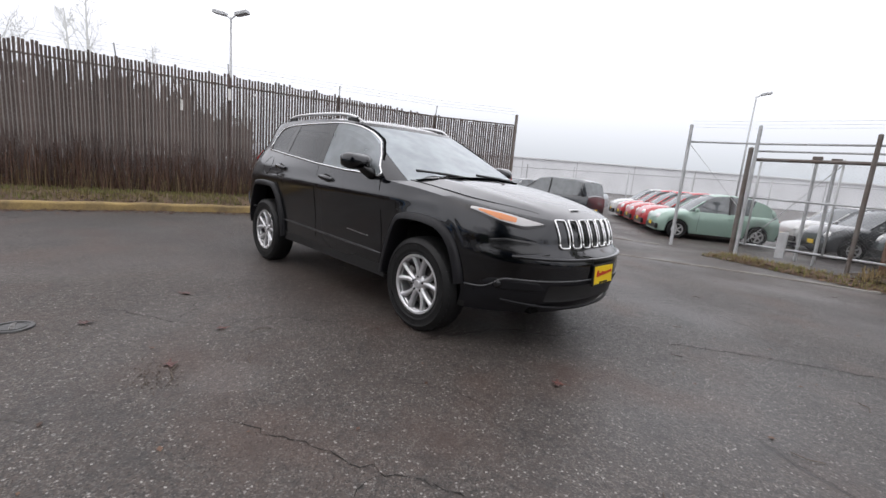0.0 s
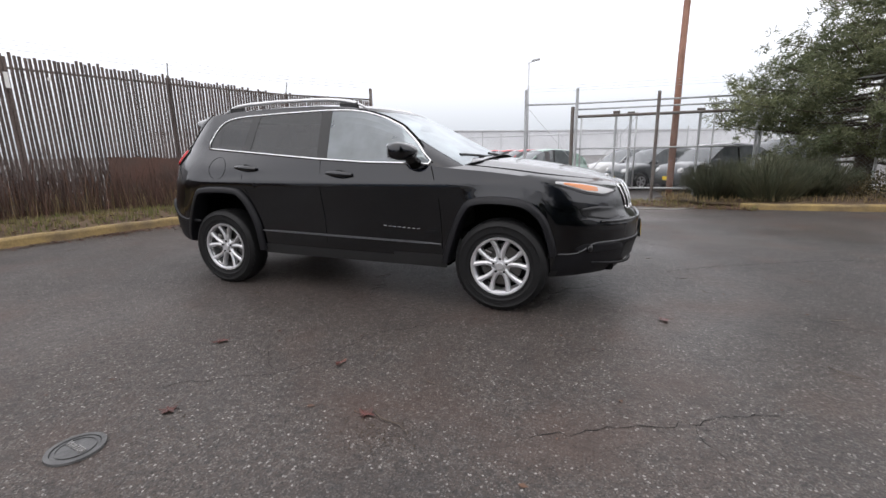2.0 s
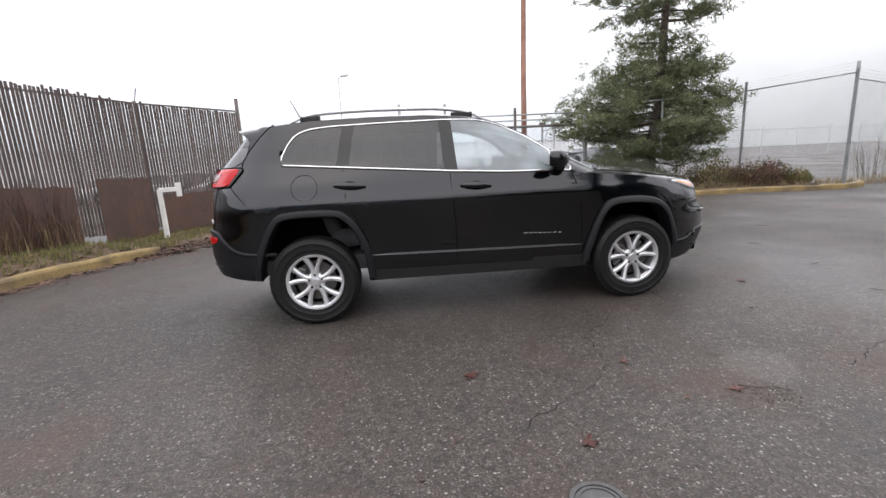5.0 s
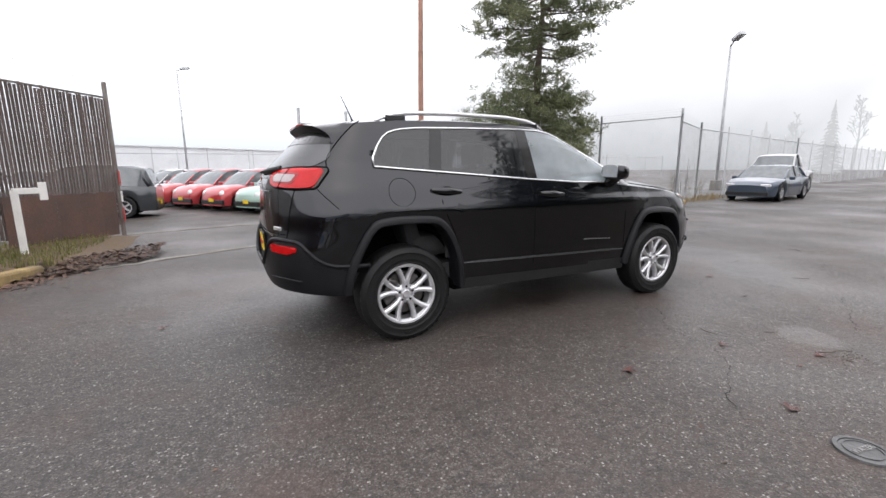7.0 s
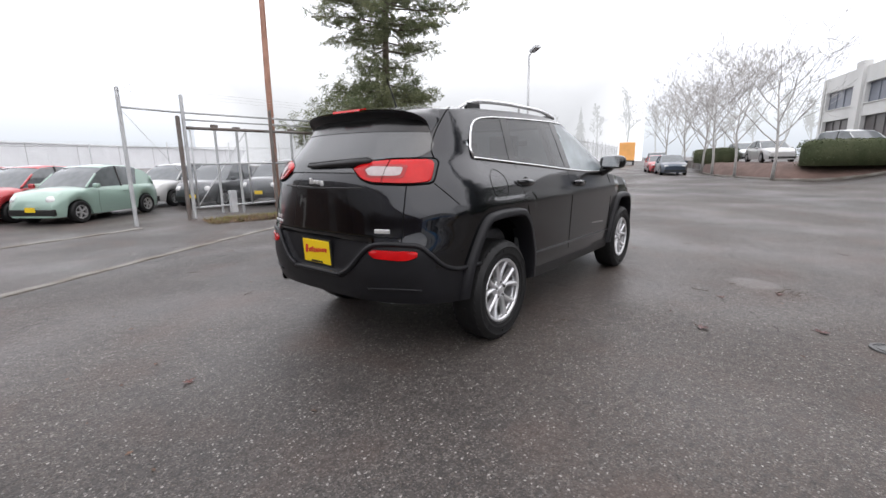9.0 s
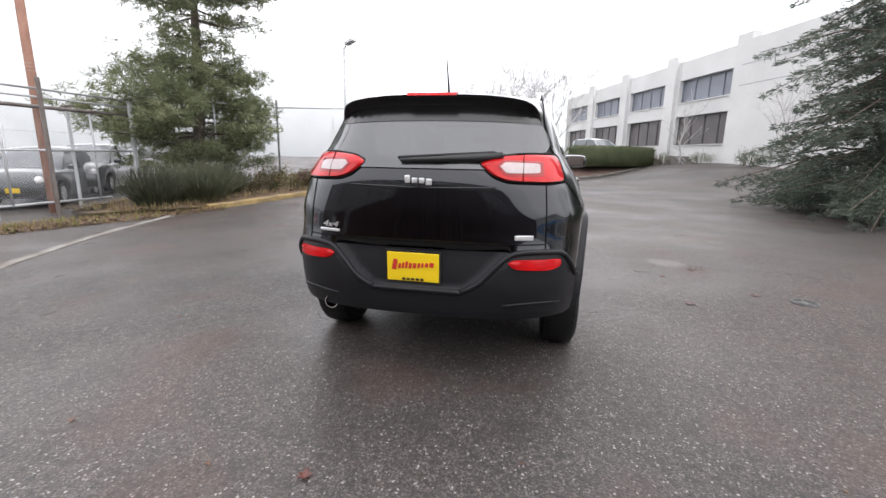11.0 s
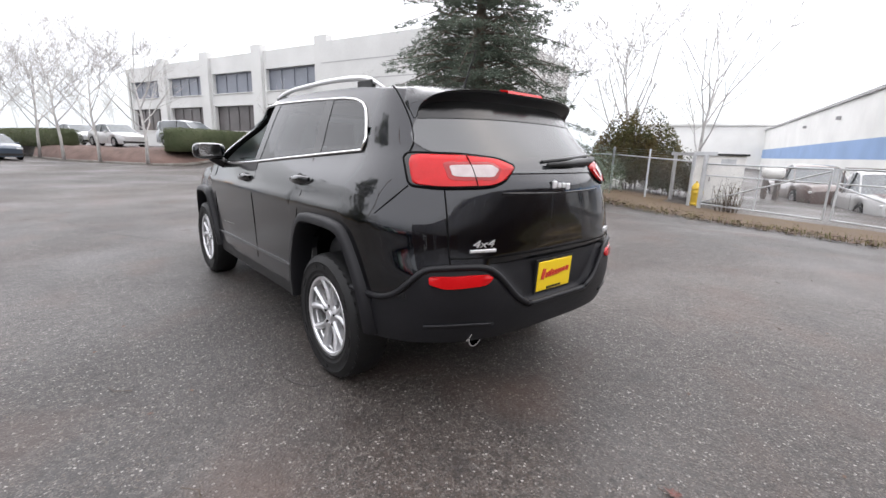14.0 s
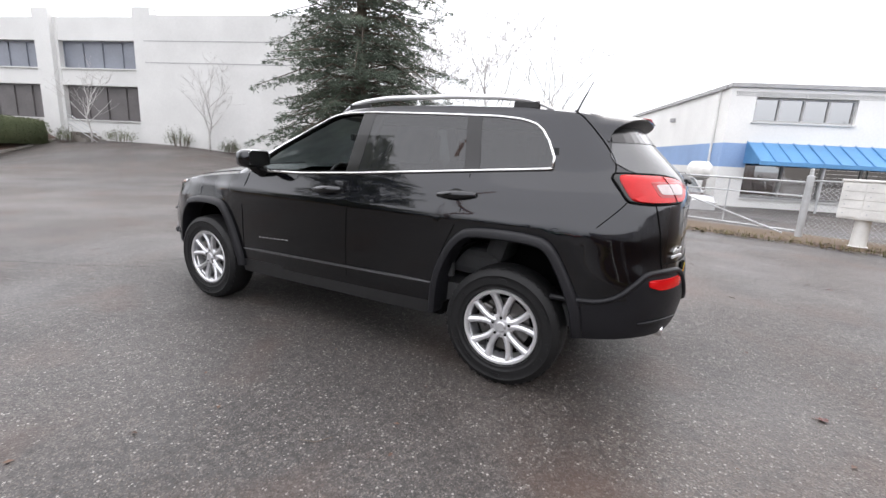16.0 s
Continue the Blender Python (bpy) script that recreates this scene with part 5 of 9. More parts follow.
def broom(x, y, w, h, seed, label="dense green broom bush of thin upright stems"):
    rng = random.Random(seed)
    ob = thing("broom_shrub", Matrix.Translation((x, y, ground_z(x, y) + 0.05)), label, "shrub")
    g = Geo()
    for _ in range(1500):
        a, f = rng.uniform(0, 6.28), rng.random() ** 0.55
        b = Vector((math.cos(a) * f * w * 0.22, math.sin(a) * f * w * 0.22, 0))
        t = Vector((math.cos(a) * f * w * 0.55, math.sin(a) * f * w * 0.55, h * rng.uniform(0.55, 1.05) * (1 - 0.35 * f * f)))
        m = (b + t) / 2 + Vector((rng.uniform(-0.08, 0.08), rng.uniform(-0.08, 0.08), 0.08))
        s = Vector((rng.uniform(-1, 1), rng.uniform(-1, 1), 0)).normalized() * 0.006
        g.quad(b - s, b + s, m + s, m - s)
        g.quad(m - s, m + s, t + s * 0.5, t - s * 0.5)
        for _ in range(3):
            q = m + (t - m) * rng.random()
            v = Vector((rng.uniform(-1, 1), rng.uniform(-1, 1), 1.4)).normalized() * rng.uniform(0.08, 0.2)
            g.tri(q - s * 0.7, q + s * 0.7, q + v)
    part("stem_clump", g, BROOM, ob)
    return ob


# planting bed beside the gate
bed = [(4.3, 7.7), (5.2, 7.4), (6.4, 6.95), (8.0, 6.5), (9.6, 6.05), (10.7, 5.9), (10.9, 6.6), (9.9, 8.4), (8.0, 9.6), (6.0, 10.3), (4.2, 10.2), (3.4, 9.4)]
g = Geo()
cx, cy = 7.0, 8.2
rings = []
for k in range(7):
    f = 1 - k / 7
    ring = []
    for x, y in smooth_line(bed + bed[:1], 0.4)[:-1]:
        px, py = cx + (x - cx) * f, cy + (y - cy) * f
        ring.append((px, py, ground_z(px, py) + 0.09 + 0.12 * (1 - f) + 0.04 * noise.noise((px * 2, py * 2, 0))))
    rings.append(ring)
g.rings(rings)
tagged(part("bed_1", g, SOIL, smooth=True), "raised planting bed of dark leafy soil", "bed", kind="structure")


def bed_spot(rng):
    while True:
        x, y = rng.uniform(3.6, 10.8), rng.uniform(5.9, 10.2)
        if y > 7.75 - 0.30 * (x - 4.3) and y < 10.6 - 0.25 * max(0, x - 6) ** 1.2:
            return x, y, ground_z(x, y) + 0.15


scatter_blades("grass", 3500, bed_spot, 0.13, 0.006, DRY_GRASS, "straw grass in the planting bed", "grass", 11)
scatter_leaves("leaf_litter", 900, bed_spot, 0.05, DEAD_LEAF, "brown dead leaves in the planting bed", 12)
pine(8.3, 10.3, 11.2, 21)
broom(4.75, 8.6, 1.6, 1.05, 31)
broom(5.7, 8.1, 2.0, 1.15, 32)
broom(6.7, 8.3, 1.6, 1.0, 33)
for i, (x, y, w, h) in enumerate(((7.6, 7.6, 1.6, 0.75), (8.6, 7.3, 1.7, 0.85), (9.6, 6.9, 1.5, 0.65), (9.1, 8.2, 1.6, 0.9), (10.3, 6.6, 1.1, 0.5), (7.0, 9.2, 1.6, 0.9), (10.4, 7.6, 1.3, 0.7))):
    shrub("low_shrub", x, y, w, w * 0.8, h, 40 + i, SALAL, "low russet and green leafy shrub in the bed", 1500, 0.05, base=0.1)
shrub("bare_shrub", 9.5, 6.85, 1.8, 1.2, 0.75, 57, BRAMBLE, "thin reddish brown shrub at the corner of the bed", 4200, 0.045, base=0.1)
shrub("bare_shrub", 14.0, 7.6, 1.9, 1.6, 1.5, 55, SALAL, "thin reddish winter shrub beside the fence", 500, 0.04)
scatter_blades("dry_stalks", 700, lambda r: (lambda x: (x, 5.9 + 0.18 * (x - 10.8) + r.uniform(0.0, 0.9), ground_z(x, 6) + 0.02))(r.uniform(10.8, 16.0)), 0.22, 0.006, DRY_GRASS, "straw grass at the roadside fence", "grass", 56)

# fir, bushes and bare trees beyond the lot's edge
fir(7.9, -9.3, 16.5, 4.2, 61)
rng = random.Random(62)
for i, (x, y, w, h) in enumerate(((5.2, -8.9, 2.6, 1.5), (6.6, -7.9, 2.4, 1.3), (8.3, -7.6, 2.4, 1.2), (4.3, -10.4, 2.5, 1.9), (9.8, -8.4, 2.2, 1.1))):
    shrub("evergreen_shrub", x, y, w, w * 0.8, h, 70 + i, FIR_NEEDLE, "dense low dark green evergreen shrub", 9000, 0.05)
shrub("round_bush", 5.2, -15.4, 3.3, 2.9, 3.1, 80, SALAL, "tall round brownish green bush by the fence", 34000, 0.085)
shrub("round_bush", 3.3, -14.8, 2.2, 1.8, 1.7, 81, SALAL, "brown thicket with thin twigs by the fence", 12000, 0.06)
shrub("round_bush", 0.6, -12.1, 0.9, 0.8, 1.1, 82, SALAL, "small thin shrub growing through the gate", 380, 0.04)
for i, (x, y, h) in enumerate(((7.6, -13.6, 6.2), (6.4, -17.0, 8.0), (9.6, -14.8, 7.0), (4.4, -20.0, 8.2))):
    bare_tree(x, y, h, 90 + i, 0.60, HAZED_BARK, 4, (3, 5))


def edge_y(x):
    """Where the asphalt ends on the side of the swing gate."""
    return float(np.interp(x, (-14, -2.6, -1.4, 1.6, 3.6, 5.8, 9.0), (-5.25, -8.75, -9.05, -9.75, -10.1, -9.6, -8.0)))


def edge_spot(rng):
    x = rng.uniform(-12, 7)
    y = edge_y(x) + 0.35 - abs(rng.gauss(0, 0.75))
    return x, y, ground_z(x, y - 0.3) + 0.03


# rough earth edge of the lot on the side of the swing gate
g = Geo()
rows = []
for i in range(60):
    x = -14 + 23 * i / 59
    y0 = edge_y(x)
    row = []
    for j in range(9):
        f = j / 8
        y = y0 - f * (3.1 if x < 3 else 5.0)
        row.append((x, y + (0.22 * noise.noise((x * 0.9, 7, 0)) + 0.10 * noise.noise((x * 3.1, 3, 0))) * (1 - f), ground_z(x, y) - 0.015 + 0.055 * ease(0, 0.3, f) * (1 - ease(0.85, 1, f)) + 0.02 * noise.noise((x * 2.5, y * 2.5, 0)) * ease(0, 0.2, f)))
    rows.append(row)
g.rings(rows, closed=False, caps=False)
tagged(part("verge_3", g, SOIL, smooth=True), "bare earth edge with dead leaves and thin grass", "verge", kind="structure")
scatter_leaves("leaf_litter", 3200, edge_spot, 0.05, DEAD_LEAF, "brown dead leaves along the lot's edge", 101)
scatter_blades("grass", 2600, edge_spot, 0.09, 0.006, GRASS, "thin grass along the lot's edge", "grass", 102)

# bank with a clipped hedge in front of the upper car park
def bank():
    g = Geo()
    line = [(35.5, 3.4), (30.0, 1.6), (25.5, -1.2), (24.6, -2.2), (26.0, -4.6), (28.6, -7.6), (30.6, -9.4)]
    rows = []
    for x, y in smooth_line(line, 0.6):
        row = []
        for f, h in ((-0.02, -0.15), (0.0, 0.10), (0.25, 0.38), (0.5, 0.62), (0.75, 0.80), (1.0, 0.85), (1.6, 0.85), (2.4, 0.9)):
            px, py = x + 2.6 * f * 0.86, y - 2.6 * f * 0.10
            row.append((px, py, max(0, ground_z(x, y)) * (1 - 0.5 * min(1, f)) + h + 0.03 * noise.noise((px, py, 0))))
        rows.append(row)
    g.rings(rows, closed=False, caps=False)
    tagged(part("bank_1", g, MULCH, smooth=True), "sloping red-brown mulch bank under the hedge", "bank", kind="structure")
    strip("kerb_3", smooth_line(line, 0.6), 0.15, 0.13, CONCRETE, "pale concrete kerb at the foot of the bank", "kerb")
    deck = Geo().extrude([(38.5, 2.6), (33.0, 0.9), (28.2, -1.5), (27.3, -2.6), (28.6, -4.9), (31.2, -7.6), (33.2, -9.0), (60, -2), (60, 9)], "Z", -0.2, 0.84)
    tagged(part("upper_lot", deck, ASPHALT), "raised asphalt upper car park", "ground", kind="structure")


bank()


def hedge(pts, w, z0, h, seed, label):
    rng = random.Random(seed)
    ob = thing("hedge", label=label, category="hedge")
    core, leaf = Geo(), Geo()
    line = smooth_line(pts, 0.4)
    rr = []
    for i, (x, y) in enumerate(line):
        a, b = line[max(0, i - 1)], line[min(len(line) - 1, i + 1)]
        d = Vector((b[0] - a[0], b[1] - a[1], 0)).normalized()
        s = Vector((-d.y, d.x, 0)) * w / 2
        taper = min(1, (i + 0.6) / 2, (len(line) - i - 0.4) / 2)
        rr.append([Vector((x, y, z0)) + s * u * taper + Vector((0, 0, v * h * (0.75 + 0.25 * taper))) for u, v in ((-0.9, 0), (-0.95, 0.5), (-0.85, 0.85), (-0.5, 0.95), (0.5, 0.95), (0.85, 0.85), (0.95, 0.5), (0.9, 0))])
    core.rings(rr)
    part("core", core, HEDGE, ob, smooth=True)
    for _ in range(len(line) * 260):
        i = rng.randrange(len(line))
        ring = rr[i]
        j = rng.randrange(len(ring) - 1)
        f = rng.random()
        c = ring[j] * (1 - f) + ring[j + 1] * f + Vector((rng.uniform(-0.2, 0.2), rng.uniform(-0.2, 0.2), rng.uniform(-0.02, 0.05)))
        v = Vector((rng.gauss(0, 1), rng.gauss(0, 1), rng.gauss(0.3, 1))).normalized() * 0.07
        s = v.cross(Vector((rng.uniform(-1, 1), rng.uniform(-1, 1), rng.uniform(-1, 1)))).normalized() * 0.03
        leaf.quad(c, c + v * 0.5 - s, c + v, c + v * 0.5 + s)
    part("leaves", leaf, HEDGE, ob)
    return ob


hedge([(25.6, -2.6), (26.9, -4.6), (28.4, -6.6), (30.4, -8.4)], 1.6, 0.75, 1.35, 111, "long clipped olive green hedge on the bank")
hedge([(34.0, 1.4), (38.0, 3.0), (46.0, 5.0)], 1.4, 0.7, 1.2, 112, "far clipped green hedge")
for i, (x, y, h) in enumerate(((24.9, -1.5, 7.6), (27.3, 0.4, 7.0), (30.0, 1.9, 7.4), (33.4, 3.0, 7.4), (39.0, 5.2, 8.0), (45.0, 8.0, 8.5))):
    bare_tree(x, y, h, 120 + i, 0.85, HAZED_BARK, 4, (3, 5), base=0.3)
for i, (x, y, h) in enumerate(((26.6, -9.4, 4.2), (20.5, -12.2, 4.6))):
    bare_tree(x, y, h, 130 + i, 0.7, HAZED_BARK, 3, (2, 4), "young bare tree before the white wall")
for i, (x, y, w, h) in enumerate(((28.6, -9.0, 1.3, 1.0), (25.8, -10.4, 2.0, 0.9), (22.3, -11.6, 1.8, 1.2), (19.4, -12.6, 1.3, 0.9), (30.4, -8.6, 0.9, 0.9))):
    shrub("foundation_shrub", x, y, w, w * 0.8, h, 140 + i, HEDGE, "small clipped shrub before the white wall", 900, 0.05)

# ---------------------------------------------------------------- far woods with painted fog


def far_haze_glow(name, v):
    """A flat glow for far trees, with the fog's light put into its colour."""
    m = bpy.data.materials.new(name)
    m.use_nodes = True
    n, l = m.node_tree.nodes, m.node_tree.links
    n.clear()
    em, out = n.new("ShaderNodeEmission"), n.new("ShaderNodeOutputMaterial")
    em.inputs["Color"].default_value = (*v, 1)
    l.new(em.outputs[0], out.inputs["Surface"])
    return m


# each glow colour already holds the fog's light on that tree group
FAR_PALE = far_haze_glow("far_pale_trees", (0.62, 0.625, 0.64))
FAR_GREY = far_haze_glow("far_grey_trees", (0.46, 0.465, 0.475))
FAR_BROWN = far_haze_glow("far_brown_woods", (0.20, 0.185, 0.18))
FAR_MIST = far_haze_glow("far_misty_trees", (0.52, 0.53, 0.545))


def far_bare(g, rng, x, y, z, h):
    tips = []
    p = [Vector((x, y, z)), Vector((x + rng.uniform(-0.4, 0.4), y + rng.uniform(-0.4, 0.4), z + h * 0.5)), Vector((x + rng.uniform(-0.6, 0.6), y + rng.uniform(-0.6, 0.6), z + h))]
    g.tube(p, [0.014 * h, 0.010 * h, 0.003 * h], 5, caps=False)
    for k in range(16):
        f = rng.uniform(0.35, 0.98)
        a = rng.uniform(0, 6.28)
        q = p[0] + (p[2] - p[0]) * f
        limb(g, rng, q, (math.cos(a) * 0.7, math.sin(a) * 0.7, 0.9), h * 0.26 * (1.25 - f), 0.0035 * h, 2, tips, 0.5, (2, 4), 0.6, 0.2, 0.035)


def far_conifer(g, rng, x, y, z, h, w):
    t = 0.0
    g.tube([(x, y, z), (x, y, z + h)], [0.02 * h, 0.004 * h], 5, caps=False)
    while t < 1:
        r = w * (1 - t) * rng.uniform(0.8, 1.15) + 0.06
        for k in range(9):
            a = k * 0.7 + rng.uniform(-0.2, 0.2) + t * 9
            d = Vector((math.cos(a), math.sin(a), 0)) * r * rng.uniform(0.7, 1.2)
            c = Vector((x, y, z + h * t))
            s = Vector((-d.y, d.x, 0)).normalized() * r * 0.30
            g.quad(c + Vector((0, 0, 0.03 * h)), c + d * 0.6 + s, c + d - Vector((0, 0, 0.035 * h)), c + d * 0.6 - s)
        t += 0.045


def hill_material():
    """A wooded slope with painted fog: its glow pales upward and to both sides."""
    m = far_haze_glow("painted_fog_slope", (0.5, 0.5, 0.5))
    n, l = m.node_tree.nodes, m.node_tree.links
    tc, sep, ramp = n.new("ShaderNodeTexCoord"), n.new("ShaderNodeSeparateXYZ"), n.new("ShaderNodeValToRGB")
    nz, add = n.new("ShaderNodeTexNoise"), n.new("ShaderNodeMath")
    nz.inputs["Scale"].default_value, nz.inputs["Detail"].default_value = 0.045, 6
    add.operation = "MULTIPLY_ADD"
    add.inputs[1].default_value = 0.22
    # fog gradient: grey at the foot, sky-white glow at the top
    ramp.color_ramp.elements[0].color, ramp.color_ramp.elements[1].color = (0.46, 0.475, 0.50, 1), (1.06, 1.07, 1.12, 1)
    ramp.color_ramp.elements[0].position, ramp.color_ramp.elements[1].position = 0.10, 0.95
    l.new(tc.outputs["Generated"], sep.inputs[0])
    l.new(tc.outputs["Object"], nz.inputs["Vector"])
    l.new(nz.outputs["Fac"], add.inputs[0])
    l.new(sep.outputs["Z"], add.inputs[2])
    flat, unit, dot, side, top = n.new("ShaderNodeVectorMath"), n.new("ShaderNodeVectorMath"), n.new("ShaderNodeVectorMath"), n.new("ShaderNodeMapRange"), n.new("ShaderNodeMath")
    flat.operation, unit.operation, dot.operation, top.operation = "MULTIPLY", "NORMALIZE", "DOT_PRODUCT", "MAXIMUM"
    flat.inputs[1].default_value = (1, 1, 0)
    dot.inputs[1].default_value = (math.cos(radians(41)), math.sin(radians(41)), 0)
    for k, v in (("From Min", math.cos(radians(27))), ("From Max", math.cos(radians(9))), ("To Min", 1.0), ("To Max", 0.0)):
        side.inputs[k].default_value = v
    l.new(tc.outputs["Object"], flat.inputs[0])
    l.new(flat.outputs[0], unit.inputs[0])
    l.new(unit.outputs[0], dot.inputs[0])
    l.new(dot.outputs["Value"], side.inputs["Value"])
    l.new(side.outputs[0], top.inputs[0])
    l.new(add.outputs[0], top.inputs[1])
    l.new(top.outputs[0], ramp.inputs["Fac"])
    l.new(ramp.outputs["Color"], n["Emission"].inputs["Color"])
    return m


def polar(az, dist):
    return dist * math.cos(radians(az)), dist * math.sin(radians(az))


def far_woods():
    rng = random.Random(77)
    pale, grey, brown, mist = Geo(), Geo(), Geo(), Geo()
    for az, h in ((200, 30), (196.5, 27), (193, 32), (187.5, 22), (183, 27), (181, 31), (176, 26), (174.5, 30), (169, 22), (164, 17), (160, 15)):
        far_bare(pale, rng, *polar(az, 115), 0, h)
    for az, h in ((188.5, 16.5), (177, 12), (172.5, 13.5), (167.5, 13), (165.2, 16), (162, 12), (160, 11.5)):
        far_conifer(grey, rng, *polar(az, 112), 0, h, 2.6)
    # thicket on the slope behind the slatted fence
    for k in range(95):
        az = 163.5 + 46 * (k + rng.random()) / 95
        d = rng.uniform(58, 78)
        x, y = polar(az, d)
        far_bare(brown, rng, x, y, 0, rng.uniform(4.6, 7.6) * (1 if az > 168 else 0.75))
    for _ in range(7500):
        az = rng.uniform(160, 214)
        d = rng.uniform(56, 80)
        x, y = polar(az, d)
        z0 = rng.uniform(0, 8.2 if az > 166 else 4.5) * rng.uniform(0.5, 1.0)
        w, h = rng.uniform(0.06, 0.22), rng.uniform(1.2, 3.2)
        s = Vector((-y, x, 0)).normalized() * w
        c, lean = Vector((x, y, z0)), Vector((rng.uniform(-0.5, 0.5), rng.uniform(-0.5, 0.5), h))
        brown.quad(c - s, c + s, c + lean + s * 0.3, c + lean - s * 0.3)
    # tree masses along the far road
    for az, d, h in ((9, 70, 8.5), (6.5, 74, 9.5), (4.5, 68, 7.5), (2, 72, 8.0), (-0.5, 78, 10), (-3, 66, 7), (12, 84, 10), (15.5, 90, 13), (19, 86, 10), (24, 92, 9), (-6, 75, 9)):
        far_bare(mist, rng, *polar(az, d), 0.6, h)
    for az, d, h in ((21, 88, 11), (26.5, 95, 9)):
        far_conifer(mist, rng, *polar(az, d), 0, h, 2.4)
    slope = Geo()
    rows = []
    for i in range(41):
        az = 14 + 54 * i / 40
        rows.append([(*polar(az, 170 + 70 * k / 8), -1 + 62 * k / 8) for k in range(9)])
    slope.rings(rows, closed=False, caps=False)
    tagged(part("backdrop_5", slope, hill_material(), smooth=True), "wooded slope with fog painted into its glow", "hill", kind="structure")
    for name, g, m, label in (("backdrop_1", pale, FAR_PALE, "tall bare trees with fog painted into their glow"), ("backdrop_2", grey, FAR_GREY, "grey conifers with fog painted into their glow"), ("backdrop_3", brown, FAR_BROWN, "dim bare thicket behind the fence"), ("backdrop_4", mist, FAR_MIST, "bare trees along the far road with mist painted in")):
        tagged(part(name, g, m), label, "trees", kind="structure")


far_woods()

# leafy strip along the foot of the sliding gate
STRIP = [(0.9, 8.95), (1.8, 8.65), (2.8, 8.3), (4.2, 7.75), (5.3, 7.25)]
g = Geo()
rows = []
for i, (x, y) in enumerate(smooth_line(STRIP, 0.12)):
    row = []
    for j in range(13):
        f = j / 12
        h = 0.08 * math.sin(math.pi * f) ** 0.8 * min(1.0, 0.25 + i / 14)
        px_, py_ = x + 0.25 * (f - 0.25) * 1.3, y + 0.95 * (f - 0.25) * 1.3
        row.append((px_, py_, ground_z(px_, py_) - 0.02 + h + 0.025 * noise.noise((px_ * 4, py_ * 4, 3))))
    rows.append(row)
g.rings(rows, closed=False, caps=False)
tagged(part("verge_4", g, SOIL, smooth=True), "low leafy earth strip at the gate's foot", "verge", kind="structure")


def strip_spot(rng):
    k = rng.random() * (len(STRIP) - 1)
    i = int(k)
    x, y = (STRIP[i][c] + (STRIP[i + 1][c] - STRIP[i][c]) * (k - i) for c in (0, 1))
    f = rng.uniform(0, 1)
    x, y = x + 0.25 * (f - 0.25) * 1.3, y + 0.95 * (f - 0.25) * 1.3
    return x, y, ground_z(x, y) + 0.06 * math.sin(math.pi * f) ** 0.8 * min(1.0, 0.25 + k / 1.2)


scatter_leaves("leaf_litter", 1700, strip_spot, 0.05, DEAD_LEAF, "brown dead leaves along the gate's foot", 21)
scatter_blades("grass", 650, strip_spot, 0.13, 0.005, DRY_GRASS, "straw and brown grass along the gate's foot", "grass", 22)
scatter_blades("grass", 1200, strip_spot, 0.10, 0.006, GRASS, "thin green grass along the gate's foot", "grass", 23)
# ---------------------------------------------------------------- parked cars


def car_paint(name, col, metal=0.2):
    return mat(name, col, 0.3, metal, 0.08, 1.5, 200, 0, coat=1.0)


